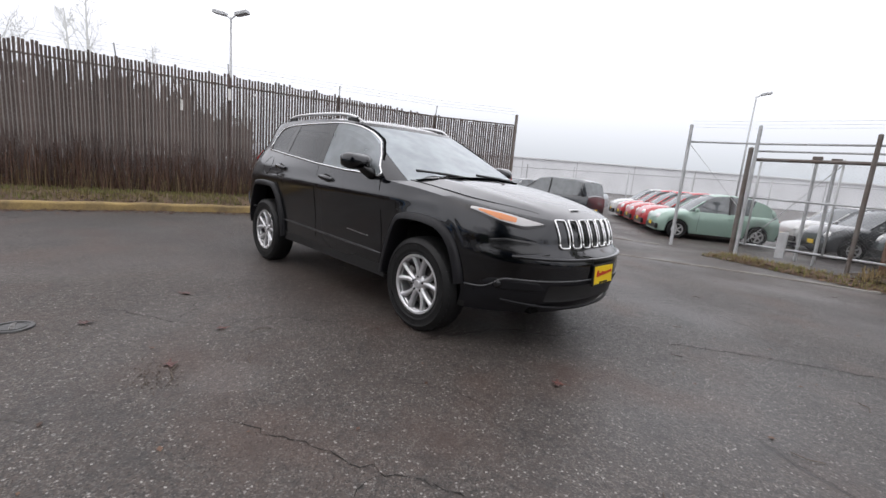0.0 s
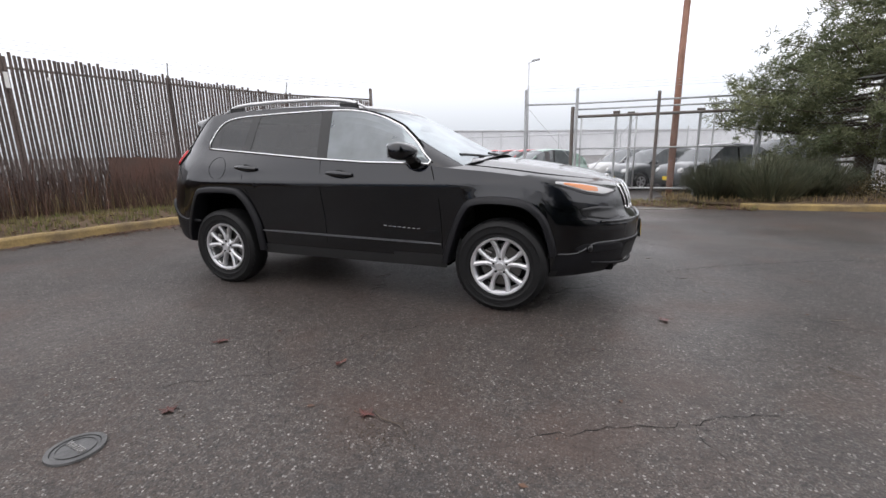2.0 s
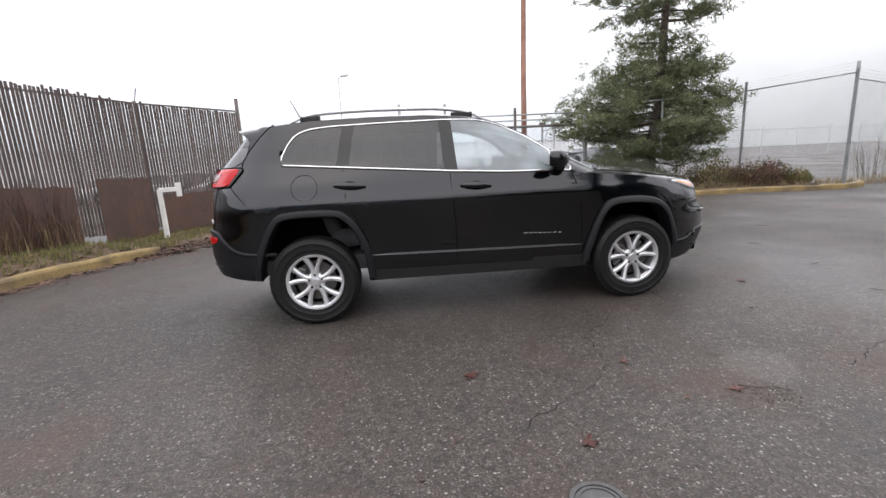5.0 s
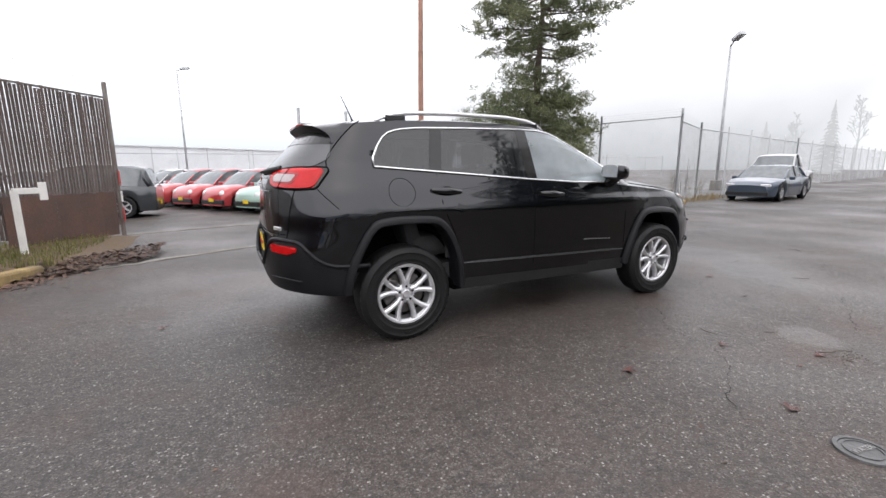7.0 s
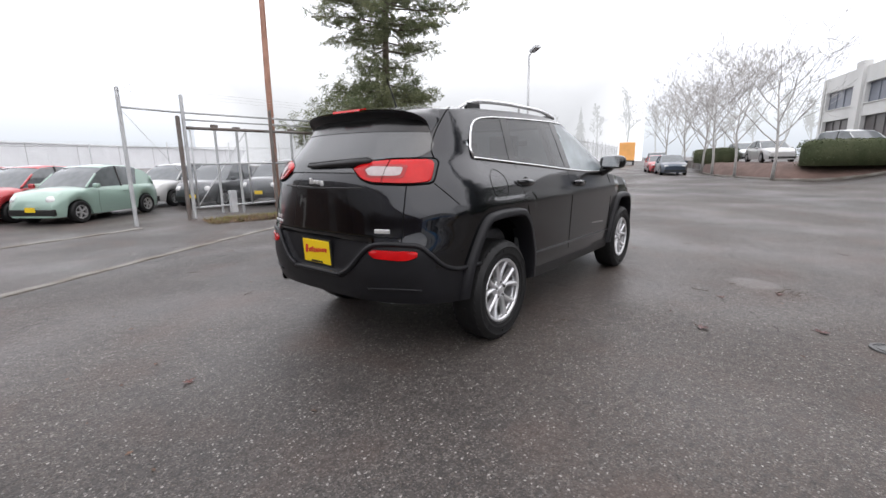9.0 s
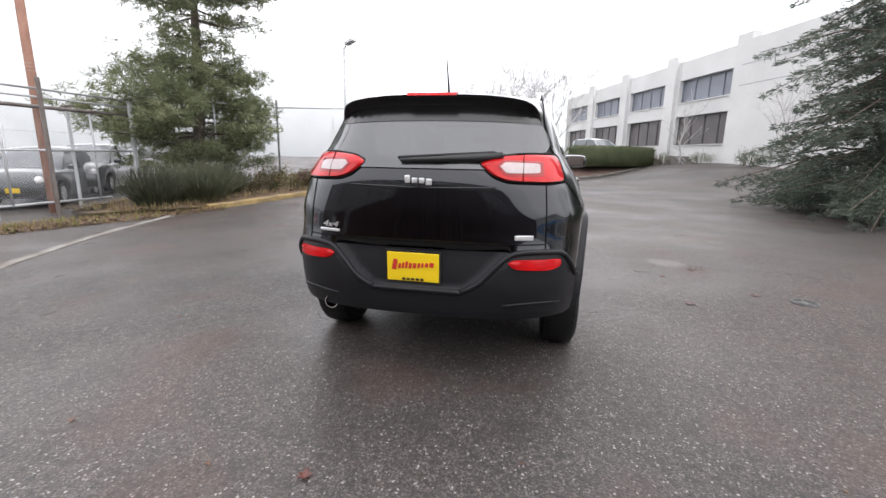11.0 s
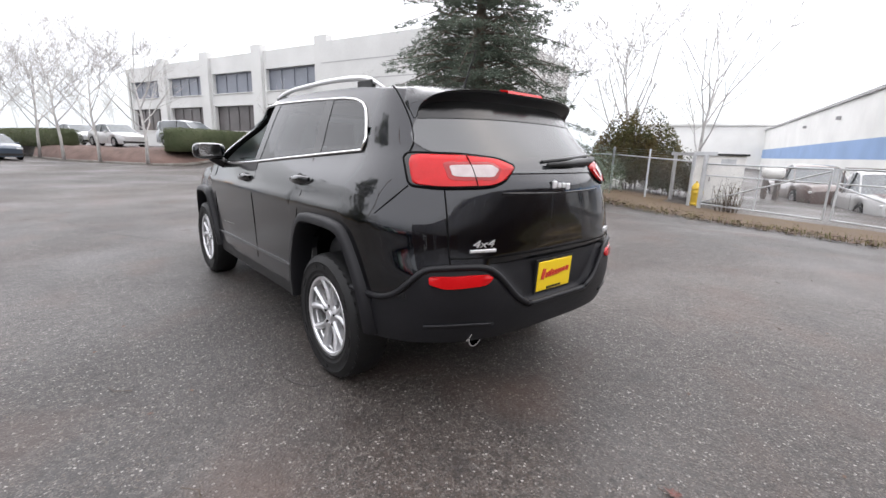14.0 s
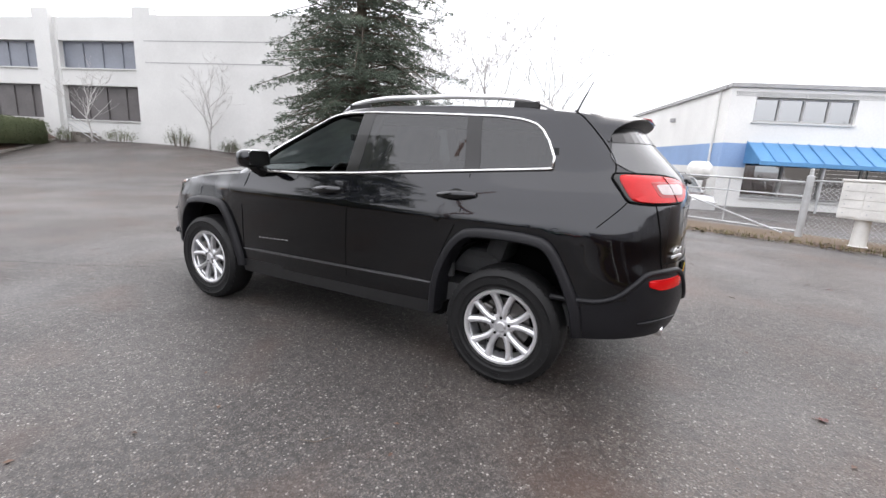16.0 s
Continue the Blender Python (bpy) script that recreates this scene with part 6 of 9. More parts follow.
def parked_car(name, m, label, paint, size, kind, group="", plate_front=True, wheel_r=0.29):
    """A whole car lofted from its plan and profile: size is length, width, height; the nose points along +x, the base is at its middle."""
    L, W, H = size
    car = thing(name, m, label, "car", group)
    hx = L * {"hatch": 0.325, "sedan": 0.300, "wagon": 0.295, "pickup": 0.29}[kind]
    prof = {
        "hatch": dict(bx=(-0.5, -0.47, -0.1, 0.20, 0.34, 0.43, 0.48, 0.5), bz=(0.56, 0.62, 0.61, 0.605, 0.585, 0.54, 0.46, 0.38), gx=(-0.485, -0.45, -0.37, -0.24, -0.08, 0.03, 0.12, 0.25), gz=(0.60, 0.74, 0.89, 0.975, 1.0, 0.975, 0.87, 0.615), win=(-0.40, 0.20)),
        "sedan": dict(bx=(-0.5, -0.47, -0.3, 0.2, 0.3, 0.45, 0.5), bz=(0.60, 0.66, 0.66, 0.63, 0.62, 0.52, 0.42), gx=(-0.36, -0.22, -0.10, 0.02, 0.06, 0.24), gz=(0.66, 0.95, 1.0, 0.99, 0.96, 0.62), win=(-0.28, 0.17)),
        "wagon": dict(bx=(-0.5, -0.48, -0.1, 0.2, 0.3, 0.46, 0.5), bz=(0.58, 0.62, 0.60, 0.59, 0.58, 0.52, 0.42), gx=(-0.49, -0.45, -0.35, -0.05, 0.05, 0.24), gz=(0.62, 0.93, 0.99, 1.0, 0.96, 0.59), win=(-0.42, 0.16)),
        "pickup": dict(bx=(-0.5, -0.48, -0.1, 0.2, 0.3, 0.46, 0.5), bz=(0.56, 0.58, 0.58, 0.60, 0.61, 0.57, 0.46), gx=(-0.08, -0.06, 0.0, 0.08, 0.11, 0.24), gz=(0.59, 0.95, 1.0, 0.99, 0.96, 0.60), win=(-0.04, 0.17)),
    }[kind]
    lip = 0.17 * H / 1.5 + 0.03
    ra = wheel_r + 0.05
    xs = list(np.linspace(-0.5, 0.5, 65))

    def half(x):
        e = abs(2 * x)
        return W / 2 * (1 - max(0, e - 0.62) ** 2 * (1.9 if x > 0 else 1.5))

    body = Geo()
    rr = []
    for x in xs:
        xm = x * L
        low = lip
        for c in (-hx, hx):
            d = abs(xm - c)
            if d < ra:
                low = max(low, wheel_r + math.sqrt(ra * ra - d * d) * 0.97)
        top = float(np.interp(x, prof["bx"], prof["bz"])) * H
        hw = half(x)
        ring = []
        for f, k in ((0, 0.93), (0.3, 0.99), (0.6, 1.0), (0.85, 0.97), (1.0, 0.90)):
            ring.append((xm, -hw * k, low + (top - low) * f))
        ring += [(xm, -hw * 0.5, top + 0.03 * H), (xm, 0, top + 0.04 * H), (xm, hw * 0.5, top + 0.03 * H)]
        ring += [(p[0], -p[1], p[2]) for p in reversed(ring[:5])]
        rr.append(ring)
    body.rings(rr)
    part("body", body, paint, car, smooth=True, sharp=38)
    # cabin: glass all round under a painted roof with pillars
    g, roof = Geo(), Geo()
    gx, gz = prof["gx"], prof["gz"]
    cols = np.linspace(gx[0], gx[-1], 34)
    wt = W * 0.5 * 0.74
    rr = []
    for x in cols:
        z1 = float(np.interp(x, gx, gz)) * H
        z0 = float(np.interp(x, prof["bx"], prof["bz"])) * H - 0.02
        f = min(1, max(0, (z1 - z0) / (0.38 * H)))
        wb = half(x) * 0.90
        w1 = wb + (wt - wb) * f
        rr.append([(x * L, -wb, z0), (x * L, -w1, max(z0, z1 - 0.03)), (x * L, -w1 * 0.9, max(z0, z1 - 0.005)), (x * L, 0, z1 + 0.015 * H), (x * L, w1 * 0.9, max(z0, z1 - 0.005)), (x * L, w1, max(z0, z1 - 0.03)), (x * L, wb, z0)])
    g.rings(rr, closed=False, caps=False)
    part("glasshouse", g, CAR_GLASS, car, "dark car windows", smooth=True, sharp=40)
    top_r = []
    for x in cols:
        z1 = float(np.interp(x, gx, gz))
        if z1 > 0.93:
            z = z1 * H
            top_r.append([(x * L, -wt * 1.012, z - 0.055), (x * L, -wt * 0.93, z + 0.004), (x * L, 0, z + 0.02 * H), (x * L, wt * 0.93, z + 0.004), (x * L, wt * 1.012, z - 0.055)])
    roof.rings(top_r, closed=False, caps=False)
    part("roof", roof, paint, car, smooth=True, sharp=50)
    for s in (-1, 1):
        def edge_pt(x, f):
            z1 = float(np.interp(x, gx, gz)) * H
            z0 = float(np.interp(x, prof["bx"], prof["bz"])) * H - 0.02
            k = min(1, max(0, (z1 - z0) / (0.38 * H)))
            wb = half(x) * 0.90
            w1 = wb + (wt - wb) * k
            return (x * L, s * (wb + (w1 - wb) * f + 0.006), z0 + (z1 - 0.03 - z0) * f)
        a, b = prof["win"]
        part("pillar", Geo().tube([edge_pt(x, 0.98) for x in np.linspace(b - 0.08, gx[-1] - 0.01, 8)], 0.028, 6), paint, car, smooth=True)
        part("pillar", Geo().tube([edge_pt(a * 0.35 + b * 0.3, f) for f in (0, 0.5, 1)], 0.028, 6), GLOSS, car)
        part("pillar", Geo().tube([edge_pt(x, f) for x, f in ((gx[0] + 0.03, 0), (gx[0] + 0.06, 0.5), (gx[1] + 0.02, 1))], 0.05, 6), paint, car, smooth=True)
        mir = part("door_mirror", Geo().box((b * L - 0.02, s * (W / 2 + 0.07), H * 0.64), (0.10, 0.18, 0.12)), paint, car, bevel=0.03)
        y0 = half(0.47)
        a0, a1 = {"hatch": (gx[0] + 0.012, -0.235), "sedan": (gx[0] + 0.012, -0.255), "wagon": (gx[0] + 0.012, -0.40), "pickup": (gx[0] + 0.005, -0.055)}[kind]
        quarter = []
        for i in range(9):
            x = a0 + (a1 - a0) * i / 8
            quarter.append([tuple(c + (s * 0.008 if k == 1 else 0) for k, c in enumerate(edge_pt(x - 0.05 * f * (i / 8), f))) for f in (0, 0.25, 0.5, 0.75, 1.0)])
        part("quarter_panel", Geo().rings(quarter if s < 0 else quarter[::-1], closed=False, caps=False), paint, car, smooth=True)
        if kind != "hatch":
            part("headlamp", Geo().box((0.474 * L, s * y0 * 0.80, H * 0.45), (0.16, 0.30, 0.10)), LAMP_LENS, car, "clear headlamp", bevel=0.03)
            part("grille", Geo().box((0.492 * L, s * 0.21, H * 0.40), (0.05, 0.40, 0.09)), GLOSS, car, bevel=0.015)
        if kind == "hatch":
            lamp = part("headlamp", Geo().lathe([(0.001, 0.05), (0.08, 0.035), (0.105, 0.0), (0.105, -0.05), (0.001, -0.05)], axis="X", seg=16), LAMP_LENS, car, "round clear headlamp", smooth=True)
            lamp.matrix_basis = pose(0.478 * L, s * y0 * 0.80, H * 0.445, 0, -32, s * 26)
        lamp = part("tail_lamp", Geo().box((-0.492 * L, s * half(-0.49) * 0.80, H * 0.50), (0.06, 0.16, 0.20)), RED_LAMP, car, bevel=0.02)
        part("door_seam", Geo().tube([(x * L, s * (half(x) * 0.995 + 0.002), z) for x, z in ((0.16, H * 0.56), (0.17, H * 0.3), (0.165, lip + 0.06))], 0.004, 4), GLOSS, car)
        part("door_seam", Geo().tube([(x * L, s * (half(x) * 0.995 + 0.002), z) for x, z in ((-0.13, H * 0.58), (-0.13, H * 0.3), (-0.125, lip + 0.06))], 0.004, 4), GLOSS, car)
        part("door_handle", Geo().box((-0.09 * L, s * (half(-0.09) * 0.985 + 0.01), H * 0.51), (0.14, 0.02, 0.025)), paint, car, bevel=0.006)
    for x, front in ((0.497 * L, 1), (-0.497 * L, -1)):
        part("bumper", Geo().box((x * 0.985, 0, H * 0.22), (0.10, W * 0.78, H * 0.12)), GLOSS, car, bevel=0.03)
        if plate_front or front < 0:
            part("plate", Geo().box((x + front * 0.03, 0, H * 0.27), (0.012, 0.28, 0.12)), PLATE_Y, car, "yellow plate")
    part("underbody", Geo().box((0, 0, lip + 0.06), (L * 0.86, W * 0.70, 0.10)), GLOSS, car)
    for c in (-hx, hx):
        for s in (-1, 1):
            w = part("wheel", Geo().lathe([(wheel_r * 0.60, 0.085), (wheel_r * 0.68, 0.10), (wheel_r * 0.90, 0.10), (wheel_r, 0.07), (wheel_r, -0.08), (wheel_r * 0.6, -0.09)], axis="Y", seg=24, loop=True), RUBBER, car, smooth=True, sharp=40)
            w.matrix_basis = pose(c, s * (W / 2 - 0.115), wheel_r, 0, 0, 0 if s > 0 else 180)
            g = Geo().lathe([(wheel_r * 0.56, 0.09), (wheel_r * 0.66, 0.09), (wheel_r * 0.62, 0.02), (wheel_r * 0.54, 0.02)], axis="Y", seg=24, loop=True)
            for k in range(5):
                a = 2 * math.pi * k / 5
                g.box((0, 0, 0), (wheel_r * 0.58, 0.03, wheel_r * 0.15), m=Matrix.Rotation(a, 4, "Y") @ Matrix.Translation((wheel_r * 0.32, 0.07, 0)))
            part("rim", g, ALLOY_FAR, w)
            part("rim_back", Geo().lathe([(0.001, 0.03), (wheel_r * 0.6, 0.03), (wheel_r * 0.6, 0.0), (0.001, 0.0)], axis="Y", seg=16), GLOSS, w)
    return car


GLOSS = plain("black_car_trim", (0.012, 0.012, 0.012), 0.4)
LAMP_LENS = plain("far_lamp_lens", (0.65, 0.65, 0.65), 0.15, 0.2)
RED_LAMP = plain("far_red_lamp", (0.40, 0.02, 0.02), 0.2)
PLATE_Y = plain("far_yellow_plate", (0.75, 0.52, 0.02), 0.4)
ALLOY_FAR = plain("far_alloy", (0.60, 0.60, 0.61), 0.35, 0.7)
MINT, RED, BLACK, WHITE = car_paint("mint_green_paint", (0.30, 0.42, 0.36)), car_paint("red_paint", (0.42, 0.035, 0.04)), car_paint("dark_grey_paint", (0.035, 0.04, 0.045)), car_paint("white_car_paint", (0.48, 0.48, 0.48), 0.0)
BLUE, SILVER = car_paint("slate_blue_paint", (0.045, 0.065, 0.095), 0.3), car_paint("silver_paint", (0.50, 0.52, 0.54), 0.5)
SMALL, LOT = (3.57, 1.63, 1.49), "cars parked in the fenced lot"


def spot(x, y, turn, dz=0.0):
    return Matrix.Translation((x, y, ground_z(x, y) + dz)) @ Matrix.Rotation(radians(turn), 4, "Z")


HEAD = 180 + 33
base_x, base_y = -0.3, 13.55
for k, (paint, label) in enumerate(((MINT, "small mint green three-door hatchback with a yellow plate"), (RED, "small bright red three-door hatchback"), (RED, "small bright red three-door hatchback"), (RED, "small red hatchback with pale roof"), (WHITE, "small white hatchback at the row's end"))):
    parked_car("hatchback", spot(base_x - 1.06 * k, base_y + 1.56 * k, HEAD), label, paint, SMALL, "hatch", LOT)
parked_car("dark_suv", spot(-6.5, 13.7, 178), "dark grey compact SUV parked in the lot", BLACK, (4.3, 1.8, 1.62), "wagon", LOT, wheel_r=0.34)
parked_car("hatchback", spot(3.0, 16.3, HEAD), "small white hatchback behind the gate", WHITE, SMALL, "hatch", LOT)
parked_car("hatchback", spot(3.9, 14.4, HEAD), "small black hatchback behind the gate", BLACK, SMALL, "hatch", LOT)
parked_car("hatchback", spot(5.5, 13.0, HEAD), "small black hatchback behind the gate", BLACK, SMALL, "hatch", LOT)
parked_car("hatchback", spot(7.6, 13.8, HEAD), "small dark hatchback beyond the gate", BLACK, SMALL, "hatch", LOT)
for k, paint in enumerate((SILVER, BLACK, WHITE, SILVER)):
    parked_car("sedan", spot(-9.5 - 2.6 * k, 21.0 + 1.0 * k, 250), ("silver", "black", "white", "silver")[k] + " saloon car in the lot's far row", paint, (4.5, 1.75, 1.45), "sedan", LOT, False, 0.32)
ROAD = "cars parked along the road"
parked_car("sedan", spot(16.7, 6.0, 190), "slate blue saloon car parked by the fence", BLUE, (4.3, 1.74, 1.30), "sedan", ROAD, False, 0.31)
parked_car("pickup_truck", spot(21.4, 8.05, 192), "white pickup truck parked by the fence", WHITE, (5.3, 1.9, 1.80), "pickup", ROAD, False, 0.38)
parked_car("sedan", spot(32.8, 5.0, 200), "dark blue saloon car at the roadside", BLUE, (4.5, 1.75, 1.42), "sedan", ROAD, False, 0.31)
parked_car("sedan", spot(37.6, 7.0, 200), "dark red saloon car at the roadside", RED, (4.5, 1.75, 1.42), "sedan", ROAD, False, 0.31)
parked_car("dark_suv", spot(42.5, 8.2, 195), "dark SUV at the roadside", BLACK, (4.6, 1.85, 1.72), "wagon", ROAD, False, 0.35)
UPPER = "cars in the upper car park"
parked_car("sedan", spot(32.6, -0.9, 200, 0.85), "white saloon car in the upper car park", WHITE, (4.6, 1.78, 1.42), "sedan", UPPER, False, 0.31)
parked_car("dark_suv", spot(31.2, -5.0, 212, 0.80), "silver SUV in the upper car park behind the hedge", SILVER, (4.8, 1.88, 1.72), "wagon", UPPER, False, 0.35)
parked_car("sedan", spot(37.6, 0.9, 200, 0.85), "silver saloon car in the upper car park", SILVER, (4.6, 1.78, 1.42), "sedan", UPPER, False, 0.31)

# pickup and trailer behind the swing gate
TRUCKS = "vehicles in the workshop yard"
yard_truck = parked_car("pickup_truck", spot(-1.75, -18.6, 114, -0.5), "white pickup truck with a dark bonnet in the yard", WHITE, (5.2, 1.85, 1.72), "pickup", TRUCKS, False, 0.39)
FADED = car_paint("faded_brown_paint", (0.12, 0.085, 0.075), 0.0)
part("bonnet", Geo().rings([[(x * 5.2, y, 1.72 * float(np.interp(x, (0.2, 0.3, 0.46), (0.60, 0.61, 0.57))) + 0.0688 - 0.0172 * (y / 0.42) ** 2 + 0.008) for y in (-0.62, -0.42, 0, 0.42, 0.62)] for x in (0.265, 0.31, 0.36, 0.41, 0.44)], closed=False, caps=False), car_paint("dark_red_paint", (0.10, 0.022, 0.024)), yard_truck, "dark red bonnet")
part("bed_rack", Geo().tube([(-0.55, -0.8, 0.95), (-0.55, -0.8, 1.80), (-0.55, 0.8, 1.80), (-0.55, 0.8, 0.95)], 0.04, 6), RUST_STEEL, yard_truck, "dark steel rack behind the cab")
for y in (-0.4, 0.0, 0.4):
    part("rack_bar", Geo().tube([(-0.55, y, 0.95), (-0.55, y, 1.80)], 0.025, 6), RUST_STEEL, yard_truck)
parked_car("pickup_truck", spot(0.6, -21.4, 118, -0.4), "faded brown work truck farther back in the yard", FADED, (5.4, 1.95, 1.75), "pickup", TRUCKS, False, 0.40)
sh = thing("storage_shed", spot(1.8, -14.5, 20), "small white storage shed with a dark flat roof", "shed")
part("wall", Geo().box((0, 0, 0.80), (1.40, 1.30, 1.50)), WHITE_PAINT, sh, bevel=0.015)
part("roof", Geo().box((0, 0, 1.58), (1.56, 1.46, 0.06)), BLACK_PLASTIC, sh, "dark flat roof", bevel=0.012)
shed_door = part("door", Geo().box((-0.12, 0.655, 0.78), (0.80, 0.03, 1.36)), WHITE_PAINT, sh, bevel=0.008)
part("handle", Geo().box((0.20, 0.69, 0.80), (0.03, 0.05, 0.14)), RUST_STEEL, shed_door, bevel=0.006)
part("sign", Geo().box((-0.25, 0.685, 1.36), (0.40, 0.012, 0.16)), STEEL, sh, "small grey sign")
wtk = thing("water_tank", spot(1.25, -18.8, 30), "small white tank on a steel cradle in the yard", "tank")
part("tank", Geo().lathe([(0.001, -0.36), (0.16, -0.34), (0.24, -0.25), (0.25, 0), (0.24, 0.25), (0.16, 0.34), (0.001, 0.36)], centre=(0, 0, 1.0), axis="X", seg=20), WHITE_PAINT, wtk, smooth=True)
for x in (-0.2, 0.2):
    part("cradle", Geo().box((x, 0, 0.38), (0.08, 0.4, 0.80)), RUST_STEEL, wtk)
pr = thing("propane_tank", spot(-2.75, -18.75, 0), "white rounded tank behind the truck", "tank")
part("tank", Geo().lathe([(0.001, -0.48), (0.24, -0.45), (0.38, -0.32), (0.40, 0), (0.38, 0.32), (0.24, 0.45), (0.001, 0.48)], centre=(0, 0, 1.45), axis="X", seg=20), WHITE_PAINT, pr, smooth=True)
for x in (-0.25, 0.25):
    part("cradle", Geo().box((x, 0, 0.55), (0.12, 0.7, 1.1)), RUST_STEEL, pr)

# far orange box truck at the end of the road
ORANGE = mat("faded_orange_paint", (0.85, 0.42, 0.13), 0.6, 0, 0.1, 1, 20)
bt = thing("box_truck", Matrix.Translation((76.0, 20.6, ground_z(76.0, 20.6))) @ Matrix.Rotation(radians(15), 4, "Z"), "far orange box truck at the end of the road", "truck", ROAD)
part("box", Geo().box((-1.0, 0, 2.25), (5.0, 2.4, 2.9)), ORANGE, bt, bevel=0.05)
part("cab", Geo().box((2.4, 0, 1.5), (1.7, 2.2, 1.9)), WHITE, bt, bevel=0.2)
for wx in (-2.2, 2.4):
    for wy in (-1.05, 1.05):
        part("wheel", Geo().lathe([(0.02, -0.12), (0.42, -0.12), (0.45, 0.0), (0.42, 0.12), (0.02, 0.12)], centre=(0, 0, 0), axis="Y", seg=20), RUBBER, bt, smooth=True, sharp=40).matrix_basis = Matrix.Translation((wx, wy, 0.45))
# ---------------------------------------------------------------- the black suv
PAINT = mat("black_car_paint", (0.0016, 0.0023, 0.0050), 0.36, 1.0, 0.06, 1.5, 300, 0.0, coat=1.0, spec=0.0)
PAINT.node_tree.nodes["Principled BSDF"].inputs["Coat IOR"].default_value = 1.59
PAINT.node_tree.nodes["Principled BSDF"].inputs["Coat Roughness"].default_value = 0.02
# fine rain beads on the lacquer
_n, _l = PAINT.node_tree.nodes, PAINT.node_tree.links
_tc, _bead, _size, _bump = (_n.new("ShaderNode" + k) for k in ("TexCoord", "TexVoronoi", "MapRange", "Bump"))
_bead.inputs["Scale"].default_value = 170
_size.inputs["From Min"].default_value, _size.inputs["From Max"].default_value = 0.05, 0.42
_size.inputs["To Min"].default_value, _size.inputs["To Max"].default_value = 1.0, 0.0
_bump.inputs["Strength"].default_value, _bump.inputs["Distance"].default_value = 0.016, 0.002
_l.new(_tc.outputs["Object"], _bead.inputs["Vector"])
_l.new(_bead.outputs["Distance"], _size.inputs["Value"])
_l.new(_size.outputs[0], _bump.inputs["Height"])
_l.new(_bump.outputs[0], PAINT.node_tree.nodes["Principled BSDF"].inputs["Coat Normal"])
STICKER = mat("grey_paper", (0.36, 0.36, 0.37), 0.9, 0, 0.2, 12, 80)
CLADDING = mat("dark_grey_cladding", (0.0085, 0.0085, 0.0105), 0.46, 0, 0.2, 6, 160, 0.12, spec=0.30)
UNDER = plain("underbody_black", (0.004, 0.004, 0.004), 0.95)
UNDER.node_tree.nodes["Principled BSDF"].inputs["Specular IOR Level"].default_value = 0.1
CHROME = plain("bright_chrome", (0.78, 0.78, 0.78), 0.12, 1.0)
SATIN = plain("satin_silver", (0.70, 0.70, 0.71), 0.35, 0.6)
ALLOY = mat("silver_alloy", (0.66, 0.66, 0.675), 0.33, 0.7, 0.08, 10, 80)
SMOKED = glass("smoked_privacy_glass", (0.16, 0.165, 0.17), 0.5, mist=0.008, ior=1.54)
CLEAR = glass("clear_car_glass", (0.70, 0.79, 0.77), 0.97, mist=0.27)
MISTED_SKY = glass("misted_sky_windscreen", (0.70, 0.78, 0.78), 0.95, mist=0.46)
TAIL_GLASS = glass("dark_tail_glass", (0.08, 0.08, 0.085), 0.2, mist=0.03, ior=1.75)
RED_LENS = mat("red_lamp_lens", (0.46, 0.006, 0.008), 0.16, 0, 0.14, 14, 120, coat=0.0, spec=0.32)
DEEP_RED = plain("deep_red_lens", (0.26, 0.004, 0.006), 0.2)
TAIL_CLEAR = mat("pale_reversing_lens", (0.42, 0.36, 0.36), 0.15, 0.1, 0.10, 30, 200, 0.05, tint=(0.36, 0.30, 0.30))
WHITE_LENS = plain("clear_lamp_lens", (0.46, 0.45, 0.45), 0.12, 0.1, 1.0)
AMBER_LENS = plain("amber_lamp_lens", (0.60, 0.20, 0.05), 0.15, 0, 1.0)
LAMP_DARK = plain("dark_lamp_housing", (0.008, 0.008, 0.009), 0.25, 0, 0.15)
GLOSS_BLACK = plain("gloss_black_trim", (0.006, 0.006, 0.006), 0.18, 0, 0.0)
GLOSS_BLACK.node_tree.nodes["Principled BSDF"].inputs["Specular IOR Level"].default_value = 0.5
PLATE_YELLOW = plain("yellow_plate", (0.80, 0.56, 0.01), 0.4)
PLATE_RED = plain("red_print", (0.50, 0.03, 0.02), 0.5)
CABIN = mat("grey_cabin_trim", (0.05, 0.05, 0.052), 0.8, 0, 0.2, 8, 60)
CABIN_LIGHT = mat("pale_cabin_lining", (0.30, 0.29, 0.27), 0.9, 0, 0.15, 8, 60)
DULL_TRIM = plain("dull_grey_trim", (0.11, 0.11, 0.115), 0.3, 0.7)
CHIN_HIGHLIGHT = plain("edge_highlight_grey", (0.09, 0.09, 0.095), 0.4)
BRAKE = plain("brake_disc_steel", (0.13, 0.125, 0.12), 0.35, 0.9)

Z_T = (0.20, 0.30, 0.45, 0.60, 0.72, 0.85, 0.97, 1.01, 1.15, 1.25, 1.30, 1.45, 1.58, 1.64)
W_T = (0.80, 0.856, 0.876, 0.882, 0.887, 0.897, 0.907, 0.893, 0.855, 0.817, 0.795, 0.735, 0.675, 0.640)
XR_T = (-2.06, -2.17, -2.25, -2.275, -2.265, -2.242, -2.236, -2.234, -2.225, -2.185, -2.135, -1.975, -1.86, -1.81)
NR_T = (3.0, 3.0, 3.4, 3.5, 3.6, 3.2, 3.0, 2.95, 2.78, 2.72, 2.75, 2.85, 3.0, 3.0)
XF_Z = (0.20, 0.30, 0.40, 0.52, 0.66, 0.72, 0.75, 0.85, 0.95, 1.00, 1.10)
